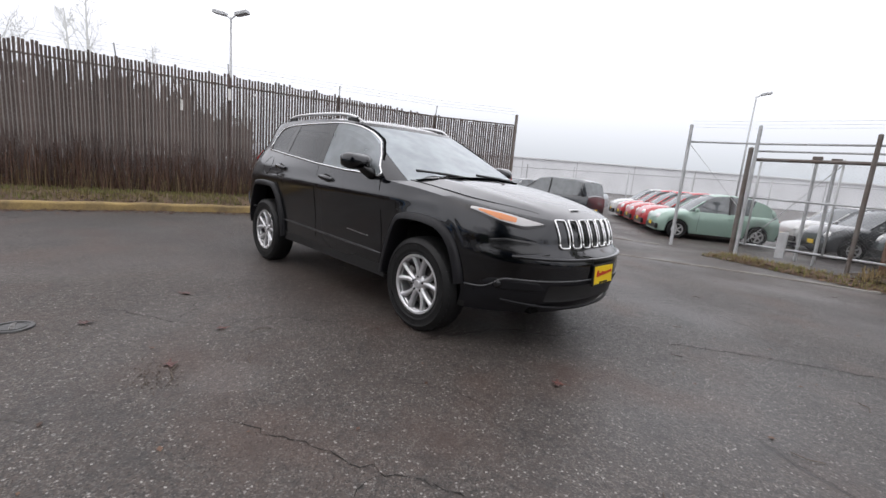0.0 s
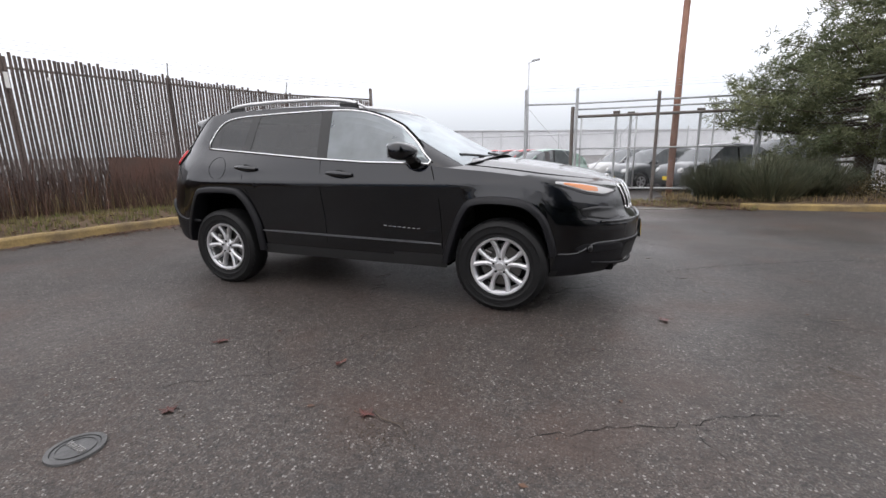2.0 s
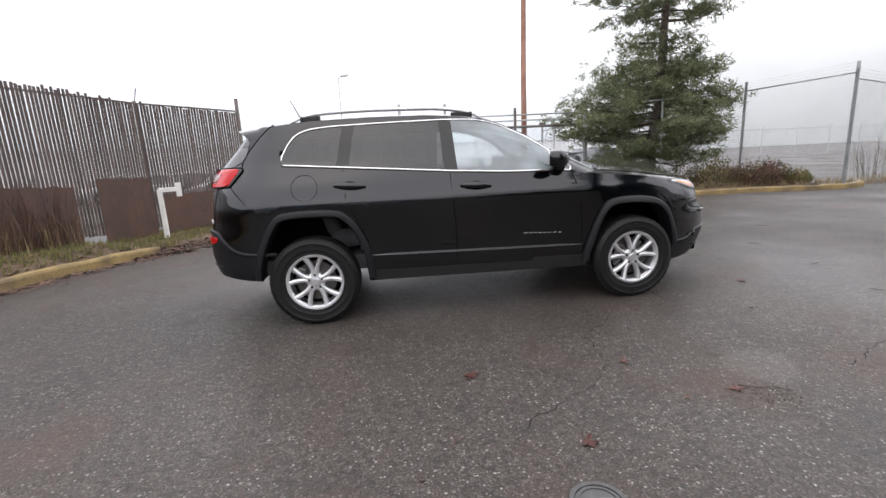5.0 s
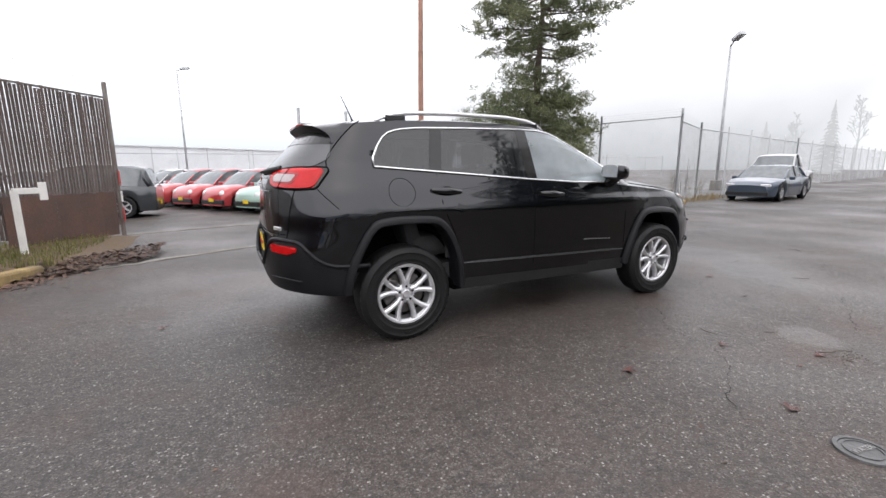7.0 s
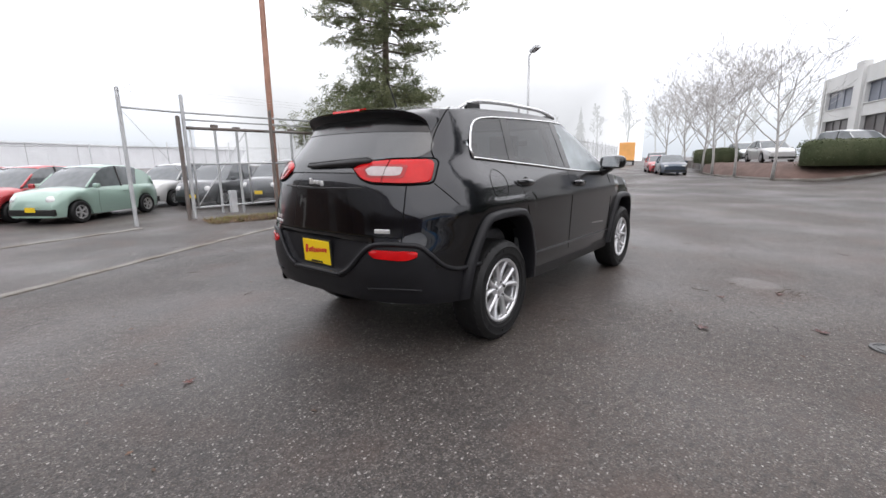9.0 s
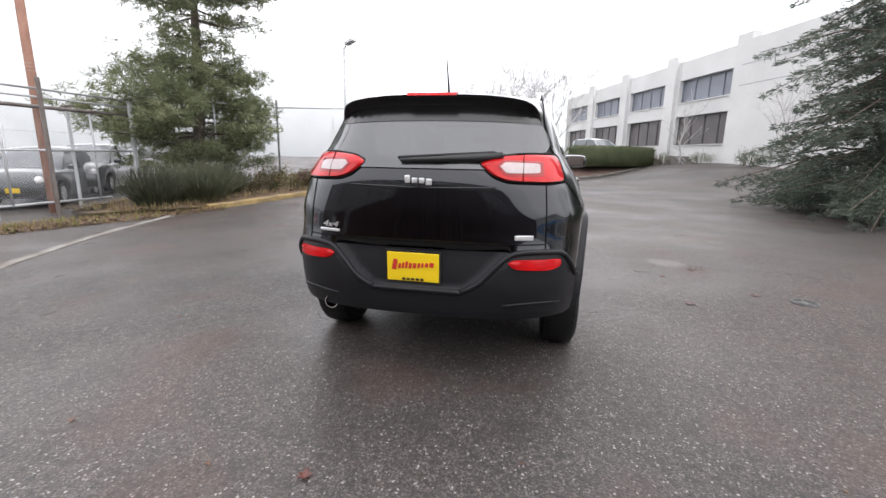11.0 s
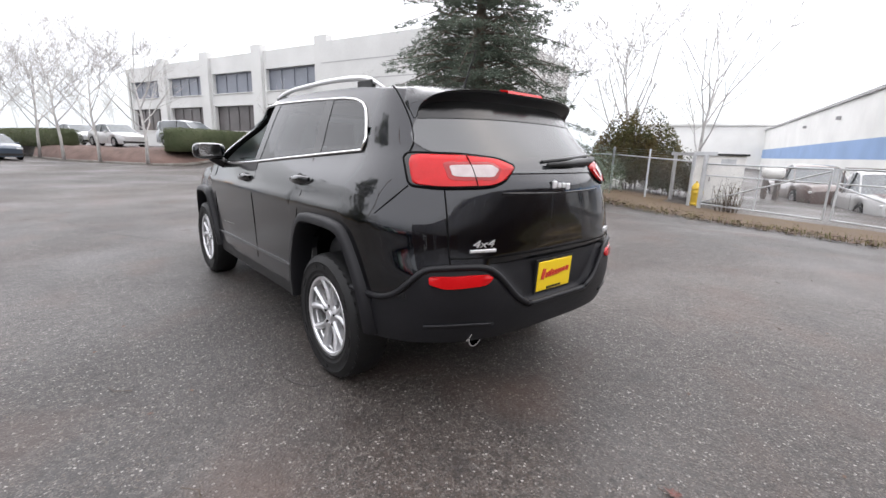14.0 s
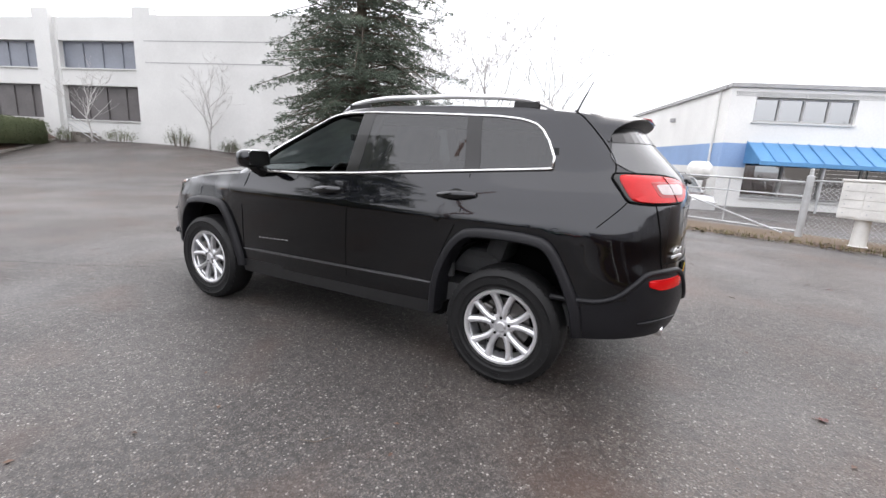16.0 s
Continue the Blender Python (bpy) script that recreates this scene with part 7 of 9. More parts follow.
XF_T = (2.12, 2.24, 2.32, 2.355, 2.36, 2.34, 2.285, 2.265, 2.22, 2.15, 1.98)
WS_Z, WS_T = (1.08, 1.15, 1.30, 1.45, 1.58, 1.64), (1.24, 1.10, 0.82, 0.54, 0.27, 0.14)
HUB_Y, HUB_Z, AXLE = 0.79, 0.357, 1.35
BELT_X = (-2.3, -1.55, -1.19, -0.70, -0.22, 0.25, 0.70, 0.95, 1.20, 1.45, 1.70, 1.95, 2.15, 2.4)
BELT_Z = (1.26, 1.275, 1.245, 1.205, 1.165, 1.135, 1.125, 1.10, 1.075, 1.048, 1.012, 0.965, 0.93, 0.93)
HOOD_X, HOOD_Z = (0.5, 0.95, 1.20, 1.45, 1.70, 1.95, 2.10, 2.22), (1.20, 1.195, 1.165, 1.135, 1.095, 1.045, 1.00, 0.945)
ROOF_X, ROOF_Z = (-2.1, -1.9, -1.7, -1.3, -0.8, -0.3, 0.05, 0.3), (1.545, 1.60, 1.635, 1.672, 1.683, 1.678, 1.650, 1.59)


def tab(x, xs, ys):
    """Reads a table, with its corners eased."""
    return float(np.mean(np.interp((x - 0.028, x - 0.014, x, x + 0.014, x + 0.028), xs, ys)))


def bulge(x, z):
    """The flanks bow a little in plan; the cabin draws in towards the tail."""
    return (1.0 - 0.012 * (x / 1.4) ** 2) * (1.0 - 0.050 * ease(0.80, 1.01, z) * ease(0.95, 1.28, x)) * (1.0 - 0.062 * ease(1.08, 1.33, z) * ease(-0.25, -1.6, x))


def oval(d, n):
    return max(0.0, 1.0 - min(1.0, max(0.0, d)) ** n) ** (1.0 / n)


def tub_point(s, z):
    """The lower body's plan at height z: s runs from the middle of the tail (0) along one flank to the middle of the nose (1)."""
    w, xr, nr = tab(z, Z_T, W_T), tab(z, Z_T, XR_T), tab(z, Z_T, NR_T)
    x0, x1, xf = -1.45, 1.28, tab(z, XF_Z, XF_T)
    nf = tab(z, (0.3, 0.55, 0.75, 1.0), (2.6, 2.6, 2.6, 2.5))
    if s < 0.25:
        a = s / 0.25 * math.pi / 2
        return x0 - (x0 - xr) * math.cos(a) ** (2 / nr), w * bulge(x0, z) * math.sin(a) ** (2 / nr)
    if s > 0.75:
        a = (1 - s) / 0.25 * math.pi / 2
        return x1 + (xf - x1) * max(0.0, math.cos(a)) ** (2 / nf), w * bulge(x1, z) * math.sin(a) ** (2 / nf)
    x = x0 + (x1 - x0) * (s - 0.25) / 0.5
    return x, w * bulge(x, z)


def cabin_y(x, z):
    """Half the width of the upper body at a place."""
    w, xr, nr, xf = tab(z, Z_T, W_T), tab(z, Z_T, XR_T), tab(z, Z_T, NR_T), tab(z, WS_Z, WS_T)
    if x < -1.45:
        return w * bulge(-1.45, z) * oval((-1.45 - x) / (-1.45 - xr), nr)
    x1 = xf - 0.42
    if x > x1:
        return w * bulge(x1, z) * oval((x - x1) / 0.42, 3.0)
    return w * bulge(x, z)


def cabin_front(y, z):
    xf = tab(z, WS_Z, WS_T)
    x1 = xf - 0.42
    return x1 + 0.42 * oval(abs(y) / (tab(z, Z_T, W_T) * bulge(x1, z)), 3.0)


def cabin_rear(y, z):
    w, xr, nr = tab(z, Z_T, W_T) * bulge(-1.45, z), tab(z, Z_T, XR_T), tab(z, Z_T, NR_T)
    return -1.45 - (-1.45 - xr) * oval(abs(y) / w, nr)


def cabin_point(s, z):
    w, xr, nr, xf = tab(z, Z_T, W_T), tab(z, Z_T, XR_T), tab(z, Z_T, NR_T), tab(z, WS_Z, WS_T)
    x0, x1 = -1.45, xf - 0.42
    if s < 0.25:
        a = s / 0.25 * math.pi / 2
        return x0 - (x0 - xr) * math.cos(a) ** (2 / nr), w * bulge(x0, z) * math.sin(a) ** (2 / nr)
    if s > 0.75:
        a = (1 - s) / 0.25 * math.pi / 2
        return x1 + 0.42 * max(0.0, math.cos(a)) ** (2 / 3.0), w * bulge(x1, z) * math.sin(a) ** (2 / 3.0)
    x = x0 + (x1 - x0) * (s - 0.25) / 0.5
    return x, w * bulge(x, z)


def flank_y(x, z):
    """Half the width of the lower body at a place."""
    w = tab(z, Z_T, W_T)
    if x < -1.45:
        return w * bulge(-1.45, z) * oval((-1.45 - x) / (-1.45 - tab(z, Z_T, XR_T)), tab(z, Z_T, NR_T))
    if x > 1.28:
        nf = tab(z, (0.3, 0.55, 0.75, 1.0), (2.6, 2.6, 2.6, 2.5))
        return w * bulge(1.28, z) * oval((x - 1.28) / (tab(z, XF_Z, XF_T) - 1.28), nf)
    return w * bulge(x, z)


def nose_x(y, z):
    nf = tab(z, (0.3, 0.55, 0.75, 1.0), (2.6, 2.6, 2.6, 2.5))
    return 1.28 + (tab(z, XF_Z, XF_T) - 1.28) * oval(abs(y) / (tab(z, Z_T, W_T) * bulge(1.28, z)), nf)


ARCH = {
    -AXLE: [(-0.86, 0.36), (-0.885, 0.58), (-0.965, 0.76), (-1.06, 0.872), (-1.15, 0.905), (-1.33, 0.914), (-1.49, 0.908), (-1.59, 0.882), (-1.67, 0.78), (-1.76, 0.62), (-1.80, 0.50), (-1.81, 0.40)],
    AXLE: [(0.885, 0.36), (0.905, 0.46), (0.985, 0.665), (1.06, 0.795), (1.14, 0.853), (1.32, 0.868), (1.51, 0.848), (1.61, 0.795), (1.69, 0.705), (1.745, 0.57), (1.762, 0.50), (1.765, 0.46)],
}


def arch_line(hx, inset):
    """The outline of a wheel arch, drawn in towards the hub by inset."""
    pts = smooth_line(ARCH[hx], 0.03)
    out = []
    for x, z in pts:
        d = math.hypot(x - hx, max(z, 0.42) - 0.36)
        k = 1 - inset / max(d, 0.2)
        out.append((hx + (x - hx) * k, z if z < 0.42 else 0.36 + (z - 0.36) * k))
    return out


ARCH = {hx: [(x, z + 0.024 * ease(0.45, 0.80, z)) for x, z in line] for hx, line in ARCH.items()}
ARCH_CUT = {hx: sorted(arch_line(hx, 0.032)) for hx in ARCH}


def arch_z(x):
    """The lower edge of the flank over the wheels, or None away from them."""
    for hx, pts in ARCH_CUT.items():
        if pts[0][0] < x < pts[-1][0]:
            return float(np.interp(x, [p[0] for p in pts], [p[1] for p in pts]))
    return None


def sill_z(s, x):
    if s < 0.25:
        return 0.42 - 0.04 * ease(0.1, 0.25, s)
    if s > 0.75:
        return 0.27 + 0.03 * ease(0.75, 0.9, s)
    return tab(x, (-1.9, -0.9, 0.9, 1.8), (0.38, 0.33, 0.31, 0.28))


def in_window(x, z):
    return WIN_BOT(x) < z < WIN_TOP(x) and -1.50 < x < 0.80


def WIN_BOT(x):
    return tab(x, BELT_X, BELT_Z) + 0.020


def WIN_TOP(x):
    return tab(x, (-1.53, -1.515, -1.47, -1.40, -1.30, -1.15, -0.72, -0.23, 0.0, 0.15, 0.30, 0.47, 0.65, 0.78), (1.32, 1.37, 1.46, 1.525, 1.553, 1.568, 1.578, 1.583, 1.575, 1.553, 1.505, 1.425, 1.290, 1.150))


def build_suv():
    suv = thing("suv", label="shiny black four-door SUV standing wet on the asphalt", category="car")
    # columns: dense over the wheels
    cols = [math.asin((0.955 * i / 26) ** 1.65) / (2 * math.pi) for i in range(26)]
    cols += list(np.linspace(math.asin(0.955**1.65) / (2 * math.pi), 0.25, 13)[:-1])
    cols += list(np.linspace(0.25, 0.75, 120))
    cols += [0.75 + 0.25 * (i + 1) / 26 for i in range(26)]
    rows = 30
    paint, clads = Geo(), {-1: Geo(), 1: Geo()}
    bumper_r, bumper_f = Geo(), Geo()
    for side in (-1, 1):
        grid = []
        for s in cols:
            x_mid = tub_point(s, 0.6)[0]
            top = tab(tub_point(s, 1.0)[0], BELT_X, BELT_Z)
            low = sill_z(s, x_mid)
            az = arch_z(x_mid)
            if az and 0.1 < s < 0.93:
                low = max(low, az)
            col = []
            for r in range(rows + 1):
                z = low + (top - low) * r / rows
                x, y = tub_point(s, z)
                if az and 0.1 < s < 0.93:
                    x = x + (x_mid - x) * (1 - r / rows) ** 2
                    y = flank_y(x, z)
                # hollow for the plate between the arms of the bumper
                if s < 0.22:
                    hw = tab(z, (0.57, 0.63, 0.72, 0.79), (0.25, 0.335, 0.425, 0.50))
                    x += 0.034 * ease(hw + 0.008, hw - 0.03, y) * ease(0.555, 0.59, z) * ease(0.822, 0.775, z)
                # crease under the shoulder and hollow doors
                if 0.2 < s < 0.8:
                    y += 0.004 * math.exp(-(((z - 0.985) / 0.03) ** 2))
                col.append((x, side * y, z))
            grid.append(col)
        for i in range(len(cols) - 1):
            for r in range(rows):
                q = [grid[i][r], grid[i + 1][r], grid[i + 1][r + 1], grid[i][r + 1]]
                if side > 0:
                    q.reverse()
                cx, cy, cz = (sum(p[k] for p in q) / 4 for k in range(3))
                rear_line = 0.780 - 0.165 * ease(-2.09, -1.95, cx) - 0.03 * ease(-1.90, -1.72, cx)
                if cx < -1.72 and cz < rear_line:
                    bumper_r.quad(*q)
                elif cx > 1.75 and cz < 0.465 + 0.085 * ease(1.92, 2.06, cx):
                    bumper_f.quad(*q)
                elif cz < 0.41 and -1.72 < cx < 1.75:
                    clads[side].quad(*q)
                else:
                    paint.quad(*q)
    # bonnet
    for s0, s1 in zip(cols[80:-1], cols[81:]):
        strips = []
        for s in (s0, s1):
            xe, ye = tub_point(s, tab(tub_point(s, 1.0)[0], BELT_X, BELT_Z))
            ze = tab(tub_point(s, 1.0)[0], BELT_X, BELT_Z)
            zc = max(ze, tab(xe, HOOD_X, HOOD_Z))
            rowp = []
            for j in range(-12, 13):
                f = j / 12
                fold = 0.010 * math.exp(-(((abs(f) - 0.62) / 0.07) ** 2)) * ease(2.15, 1.9, xe)
                rowp.append((xe, ye * f, ze + (zc - ze) * (1 - abs(f) ** 2.6) + fold))
            strips.append(rowp)
        if strips[0][0][0] > 0.45:
            for j in range(24):
                paint.quad(strips[0][j], strips[1][j], strips[1][j + 1], strips[0][j + 1])
    body = part("body", paint, PAINT, suv, smooth=True, label="gloss black painted lower body")
    rear_b = part("rear_bumper", bumper_r, CLADDING, suv, smooth=True, label="dark grey plastic rear bumper")
    front_b = part("front_bumper_chin", bumper_f, CLADDING, suv, smooth=True, label="dark grey plastic chin")
    sills = [part("sill_cladding", clads[side], BLACK_PLASTIC, suv, smooth=True, label="black plastic sill") for side in (-1, 1)]
    for ob in (body, rear_b, front_b, *sills):
        bm = bmesh.new()
        bm.from_mesh(ob.data)
        bmesh.ops.remove_doubles(bm, verts=bm.verts, dist=0.0008)
        bm.to_mesh(ob.data)
        bm.free()
        ob.data.set_sharp_from_angle(angle=radians(50))
        ob.data.polygons.foreach_set("use_smooth", [True] * len(ob.data.polygons))
    # upper body
    top, roof_rows, n_side = Geo(), 6, 44
    ccols = [i / 20 * 0.25 for i in range(20)] + list(np.linspace(0.25, 0.75, 190)) + [0.75 + 0.25 * (i + 1) / 20 for i in range(20)]
    for side in (-1, 1):
        grid = []
        for s in ccols:
            xb = cabin_point(s, 1.15)[0]
            low = tab(xb, BELT_X, BELT_Z) - 0.012
            col = []
            xt = cabin_point(s, 1.60)[0]
            edge = tab(xt, ROOF_X, ROOF_Z) - 0.045
            for r in range(n_side + 1):
                z = low + (edge - low) * r / n_side
                x, y = cabin_point(s, z)
                col.append(Vector((x, side * y, z)))
            xe, ye = col[-1].x, abs(col[-1].y)
            for r in range(1, roof_rows + 1):
                f = math.cos(r / roof_rows * math.pi / 2)
                xx = xe + (min(max(xe, -1.7), -0.05) - xe) * (1 - f)
                zc = tab(xx, ROOF_X, ROOF_Z)
                col.append(Vector((xx, side * ye * f, edge + (zc - edge) * (1 - f * f) ** 0.85)))
            grid.append(col)
        for i in range(len(ccols) - 1):
            for r in range(len(grid[0]) - 1):
                q = [grid[i][r], grid[i + 1][r], grid[i + 1][r + 1], grid[i][r + 1]]
                if side > 0:
                    q.reverse()
                c = (q[0] + q[1] + q[2] + q[3]) / 4
                if r < n_side:
                    if in_window(c.x, c.z) and 0.2 < (ccols[i] + ccols[i + 1]) / 2 < 0.9:
                        continue
                    xf = tab(c.z, WS_Z, WS_T)
                    if c.x > xf - 0.26 and abs(c.y) < tab(c.z, Z_T, W_T) * 0.86 and c.z < 1.575:
                        continue
                    if c.x < -1.75 and 1.22 < c.z < 1.49 and abs(c.y) < tab(c.z, (1.20, 1.285, 1.35, 1.50), (0.33, 0.61, 0.635, 0.545)):
                        continue
                top.quad(*q)
    roof = part("roof", top, PAINT, suv, smooth=True, label="gloss black roof and pillars")
    bm = bmesh.new()
    bm.from_mesh(roof.data)
    bmesh.ops.remove_doubles(bm, verts=bm.verts, dist=0.0008)
    bm.to_mesh(roof.data)
    bm.free()
    roof.data.polygons.foreach_set("use_smooth", [True] * len(roof.data.polygons))
    roof.data.set_sharp_from_angle(angle=radians(50))

    # ---- side glass, pillars and bright surround
    def side_pane(name, x0, x1, material, side, lean0=0.0, lean1=0.0, lift=0.004, grow=0.0, label=""):
        g = Geo()
        gridp = []
        for i in range(25):
            colp = []
            for j in range(9):
                f = j / 8
                x = x0 + lean0 * f + (x1 + lean1 * f - x0 - lean0 * f) * i / 24
                x = min(max(x, -1.535), 0.795)
                z0, z1 = WIN_BOT(x) - grow, WIN_TOP(x) + grow
                z = z0 + (max(z1, z0 + 0.002) - z0) * f
                colp.append((x, side * (cabin_y(x, z) + lift), z))
            gridp.append(colp)
        for i in range(24):
            for j in range(8):
                q = [gridp[i][j], gridp[i + 1][j], gridp[i + 1][j + 1], gridp[i][j + 1]]
                if side > 0:
                    q.reverse()
                g.quad(*q)
        return part(name, g, material, suv, smooth=True, label=label)

    for side in (-1, 1):
        side_pane("quarter_window", -1.535, -1.105, SMOKED, side, 0, 0.06, label="dark privacy glass quarter window")
        side_pane("rear_door_window", -1.02, -0.245, SMOKED, side, 0.06, -0.02, label="dark privacy glass door window")
        if side < 0:
            side_pane("front_door_window", -0.15, 0.795, CLEAR, side, -0.02, 0, label="clear glass front door window with mist and painted reflection")
        side_pane("pillar_trim", -1.110, -1.015, GLOSS_BLACK, side, 0.06, 0.06, 0.007)
        side_pane("pillar_trim", -0.252, -0.150, GLOSS_BLACK, side, -0.02, -0.02, 0.007)
        loop = []
        xs = list(np.linspace(-1.53, 0.78, 50))
        for x in xs:
            z = WIN_BOT(x) - 0.006
            loop.append((x, side * (cabin_y(x, z) + 0.006), z))
        for x in [0.79] + xs[::-1]:
            z = max(WIN_TOP(x), WIN_BOT(x)) + 0.006
            loop.append((x, side * (cabin_y(x, z) + 0.006), z))
        loop.append(loop[0])
        inner = [(max(x, -1.45), side * (cabin_y(x, z) - 0.030), z) for x, _, z in loop]
        part("window_seal", Geo().tube(inner, 0.020, 6), UNDER, suv)
        part("window_surround", Geo().tube(loop, 0.0085, 6), CHROME, suv, "bright chrome window surround", smooth=True)

    def face_pane(name, fn, zs, half, material, out, label):
        g = Geo()
        gr = []
        for z in np.linspace(zs[0], zs[1], 10):
            hw = half(z)
            gr.append([(fn(y, z) + out, y, z) for y in np.linspace(-hw, hw, 21)])
        g.rings(gr if out > 0 else gr[::-1], closed=False, caps=False)
        return part(name, g, material, suv, smooth=True, label=label)

    face_pane("windscreen", cabin_front, (1.10, 1.585), lambda z: tab(z, Z_T, W_T) * 0.885, MISTED_SKY, 0.006, "windscreen with fine rain and a painted sky reflection")
    face_pane("rear_window", cabin_rear, (1.205, 1.50), lambda z: tab(z, (1.20, 1.285, 1.35, 1.50), (0.36, 0.64, 0.665, 0.575)), TAIL_GLASS, -0.010, "dark tailgate window")
    face_pane("windscreen_edge", cabin_front, (1.565, 1.60), lambda z: tab(z, Z_T, W_T) * 0.90, GLOSS_BLACK, 0.008, "")

    # ---- tail spoiler: a shelf that grows out of the roof and draws in to the pillars at its ends
    def roof_z(x, y):
        zc = tab(x, ROOF_X, ROOF_Z)
        ye = max(0.05, cabin_y(x, zc - 0.045))
        return zc - 0.045 + 0.045 * max(0.0, 1 - (y / ye) ** 2) ** 0.85

    def held_out(x, y, z):
        """Moves a place that lies inside the upper body just outside it."""
        for k in range(24):
            if cabin_y(x, z) < 0.02 or abs(y) > cabin_y(x, z) + 0.003 or z > roof_z(x, y) + 0.003:
                break
            x, y, z = x - 0.002, y * 1.003, z + 0.003
        return x, y, z

    front_e = smooth_line([(-1.60, 0.0, roof_z(-1.60, 0) + 0.004), (-1.60, 0.30, roof_z(-1.60, 0.30) + 0.004), (-1.605, 0.48, roof_z(-1.605, 0.48) + 0.004), (-1.63, 0.575, 1.590), (-1.69, 0.605, 1.548), (-1.745, 0.612, 1.490), (-1.778, 0.608, 1.440)], 0.012)
    trail_e = smooth_line([(-1.955, 0.0, 1.602), (-1.945, 0.27, 1.596), (-1.915, 0.44, 1.582), (-1.876, 0.530, 1.564), (-1.832, 0.575, 1.535), (-1.800, 0.592, 1.500), (-1.788, 0.602, 1.436)], 0.012)
    top_r, under_r = [], []
    for i in range(-30, 31):
        side, f = (1 if i > 0 else -1), abs(i) / 30
        a = Vector(front_e[round(f * (len(front_e) - 1))])
        b = Vector(trail_e[round(f * (len(trail_e) - 1))])
        row = []
        for k in range(8):
            p = a.lerp(b, k / 7)
            row.append(Vector(held_out(p.x, p.y, p.z + 0.006 * math.sin(math.pi * k / 7) * (1 - f))) if k else p - Vector((0, 0, 0.012)))
        tip = row[-1]
        row.append(tip + Vector((0.004, 0, -0.014 * (1 - 0.7 * f))))
        top_r.append([(p.x, side * p.y, p.z) for p in row])
        lip_p = row[-1]
        zb = lip_p.z - 0.060 * (1 - f**5)
        back = Vector((cabin_rear(lip_p.y * 0.97, zb) + 0.015, lip_p.y * 0.97, zb))
        cup = [lip_p.lerp(back, k / 4) + Vector((0, 0, 0.012 * math.sin(math.pi * k / 4) * (1 - f))) for k in range(5)]
        under_r.append([(p.x, side * p.y, p.z) for p in cup])
    part("spoiler", Geo().rings(top_r, closed=False, caps=False), PAINT, suv, "gloss black roof spoiler", smooth=True, sharp=50)
    part("spoiler_underside", Geo().rings(under_r, closed=False, caps=False), BLACK_PLASTIC, suv, "matt black underside of the spoiler", smooth=True)
    rings = []
    for y in np.linspace(-0.14, 0.14, 9):
        rings.append([(-1.950, y, 1.609), (-1.960, y, 1.594), (-1.90, y, 1.590), (-1.90, y, 1.617)])
    part("brake_light", Geo().rings(rings), RED_LENS, suv, "red high brake light bar")
    # black strip on the glass top stands in for the spoiler's shade
    shade = []
    for z in np.linspace(1.458, 1.555, 5):
        hw = tab(z, (1.20, 1.285, 1.35, 1.50, 1.56), (0.36, 0.64, 0.665, 0.585, 0.57))
        shade.append([(cabin_rear(y, z - 0.012 * (abs(y) / hw) ** 2) - 0.014, y, z - 0.012 * (abs(y) / hw) ** 2) for y in np.linspace(-hw, hw, 21)])
    part("spoiler_shade_band", Geo().rings(shade[::-1], closed=False, caps=False), GLOSS_BLACK, suv, "black band for the spoiler's shade at the top of the tail glass")

    # ---- roof rails
    for side in (-1, 1):
        pts, rad = [], []
        for i in range(31):
            f = i / 30
            x = -1.46 + 1.57 * f
            h = 0.055 * (1 - abs(2 * f - 1) ** 7) - 0.012
            y = tab(x, (-1.46, -1.0, 0.0, 0.1), (0.575, 0.60, 0.585, 0.565))
            pts.append((x, side * y, tab(x, ROOF_X, ROOF_Z) - 0.030 + h))
            rad.append(0.016 if 1 < i < 29 else 0.010)
        rail = part("roof_rail", Geo().tube(pts, rad, 8), SATIN, suv, "silver roof rail", smooth=True)
        for x, ln in ((-1.30, 0.16), (-0.06, 0.18)):
            z = tab(x, ROOF_X, ROOF_Z) - 0.040
            part("rail_foot", Geo().box((x, side * 0.583, z + 0.012), (ln, 0.03, 0.045)), BLACK_PLASTIC, rail, bevel=0.008)

    # ---- doors: seams, handles, badge, bright strip
    def seam(path, side, r=0.0035):
        g = Geo()
        g.tube([(x, side * (flank_y(x, z) + 0.004 * math.exp(-(((z - 0.985) / 0.03) ** 2))), z) for x, z in path], r, 5)
        part("door_seam", g, UNDER, suv)

    for side in (-1, 1):
        seam([(-0.215, 1.165), (-0.205, 0.95), (-0.185, 0.70), (-0.185, 0.47)], side)
        seam([(0.80, 1.115), (0.83, 1.02), (0.87, 0.85), (0.885, 0.65), (0.885, 0.47)], side)
        seam([(-1.06, 1.23), (-1.05, 1.02), (-1.02, 0.93), (-0.955, 0.80), (-0.90, 0.65), (-0.875, 0.47)], side)
        ring = [(-1.36 + 0.10 * math.cos(a), 1.105 + 0.10 * math.sin(a)) for a in np.linspace(0, 2 * math.pi, 25)]
        if side < 0:
            part("fuel_flap_seam", Geo().tube([(x, side * (flank_y(x, z) + 0.0005), z) for x, z in ring], 0.0022, 5), UNDER, suv)
        for hx, hz in ((-1.01, 1.105), (-0.015, 1.055)):
            g, cup = Geo(), Geo()
            rr = []
            for i in range(13):
                f = i / 12
                x = hx - 0.125 + 0.25 * f
                dz = hz - 0.016 * (f - 0.5)
                fat = 0.014 + 0.012 * math.sin(math.pi * f)
                y = flank_y(x, dz) + 0.016 + 0.022 * math.sin(math.pi * f)
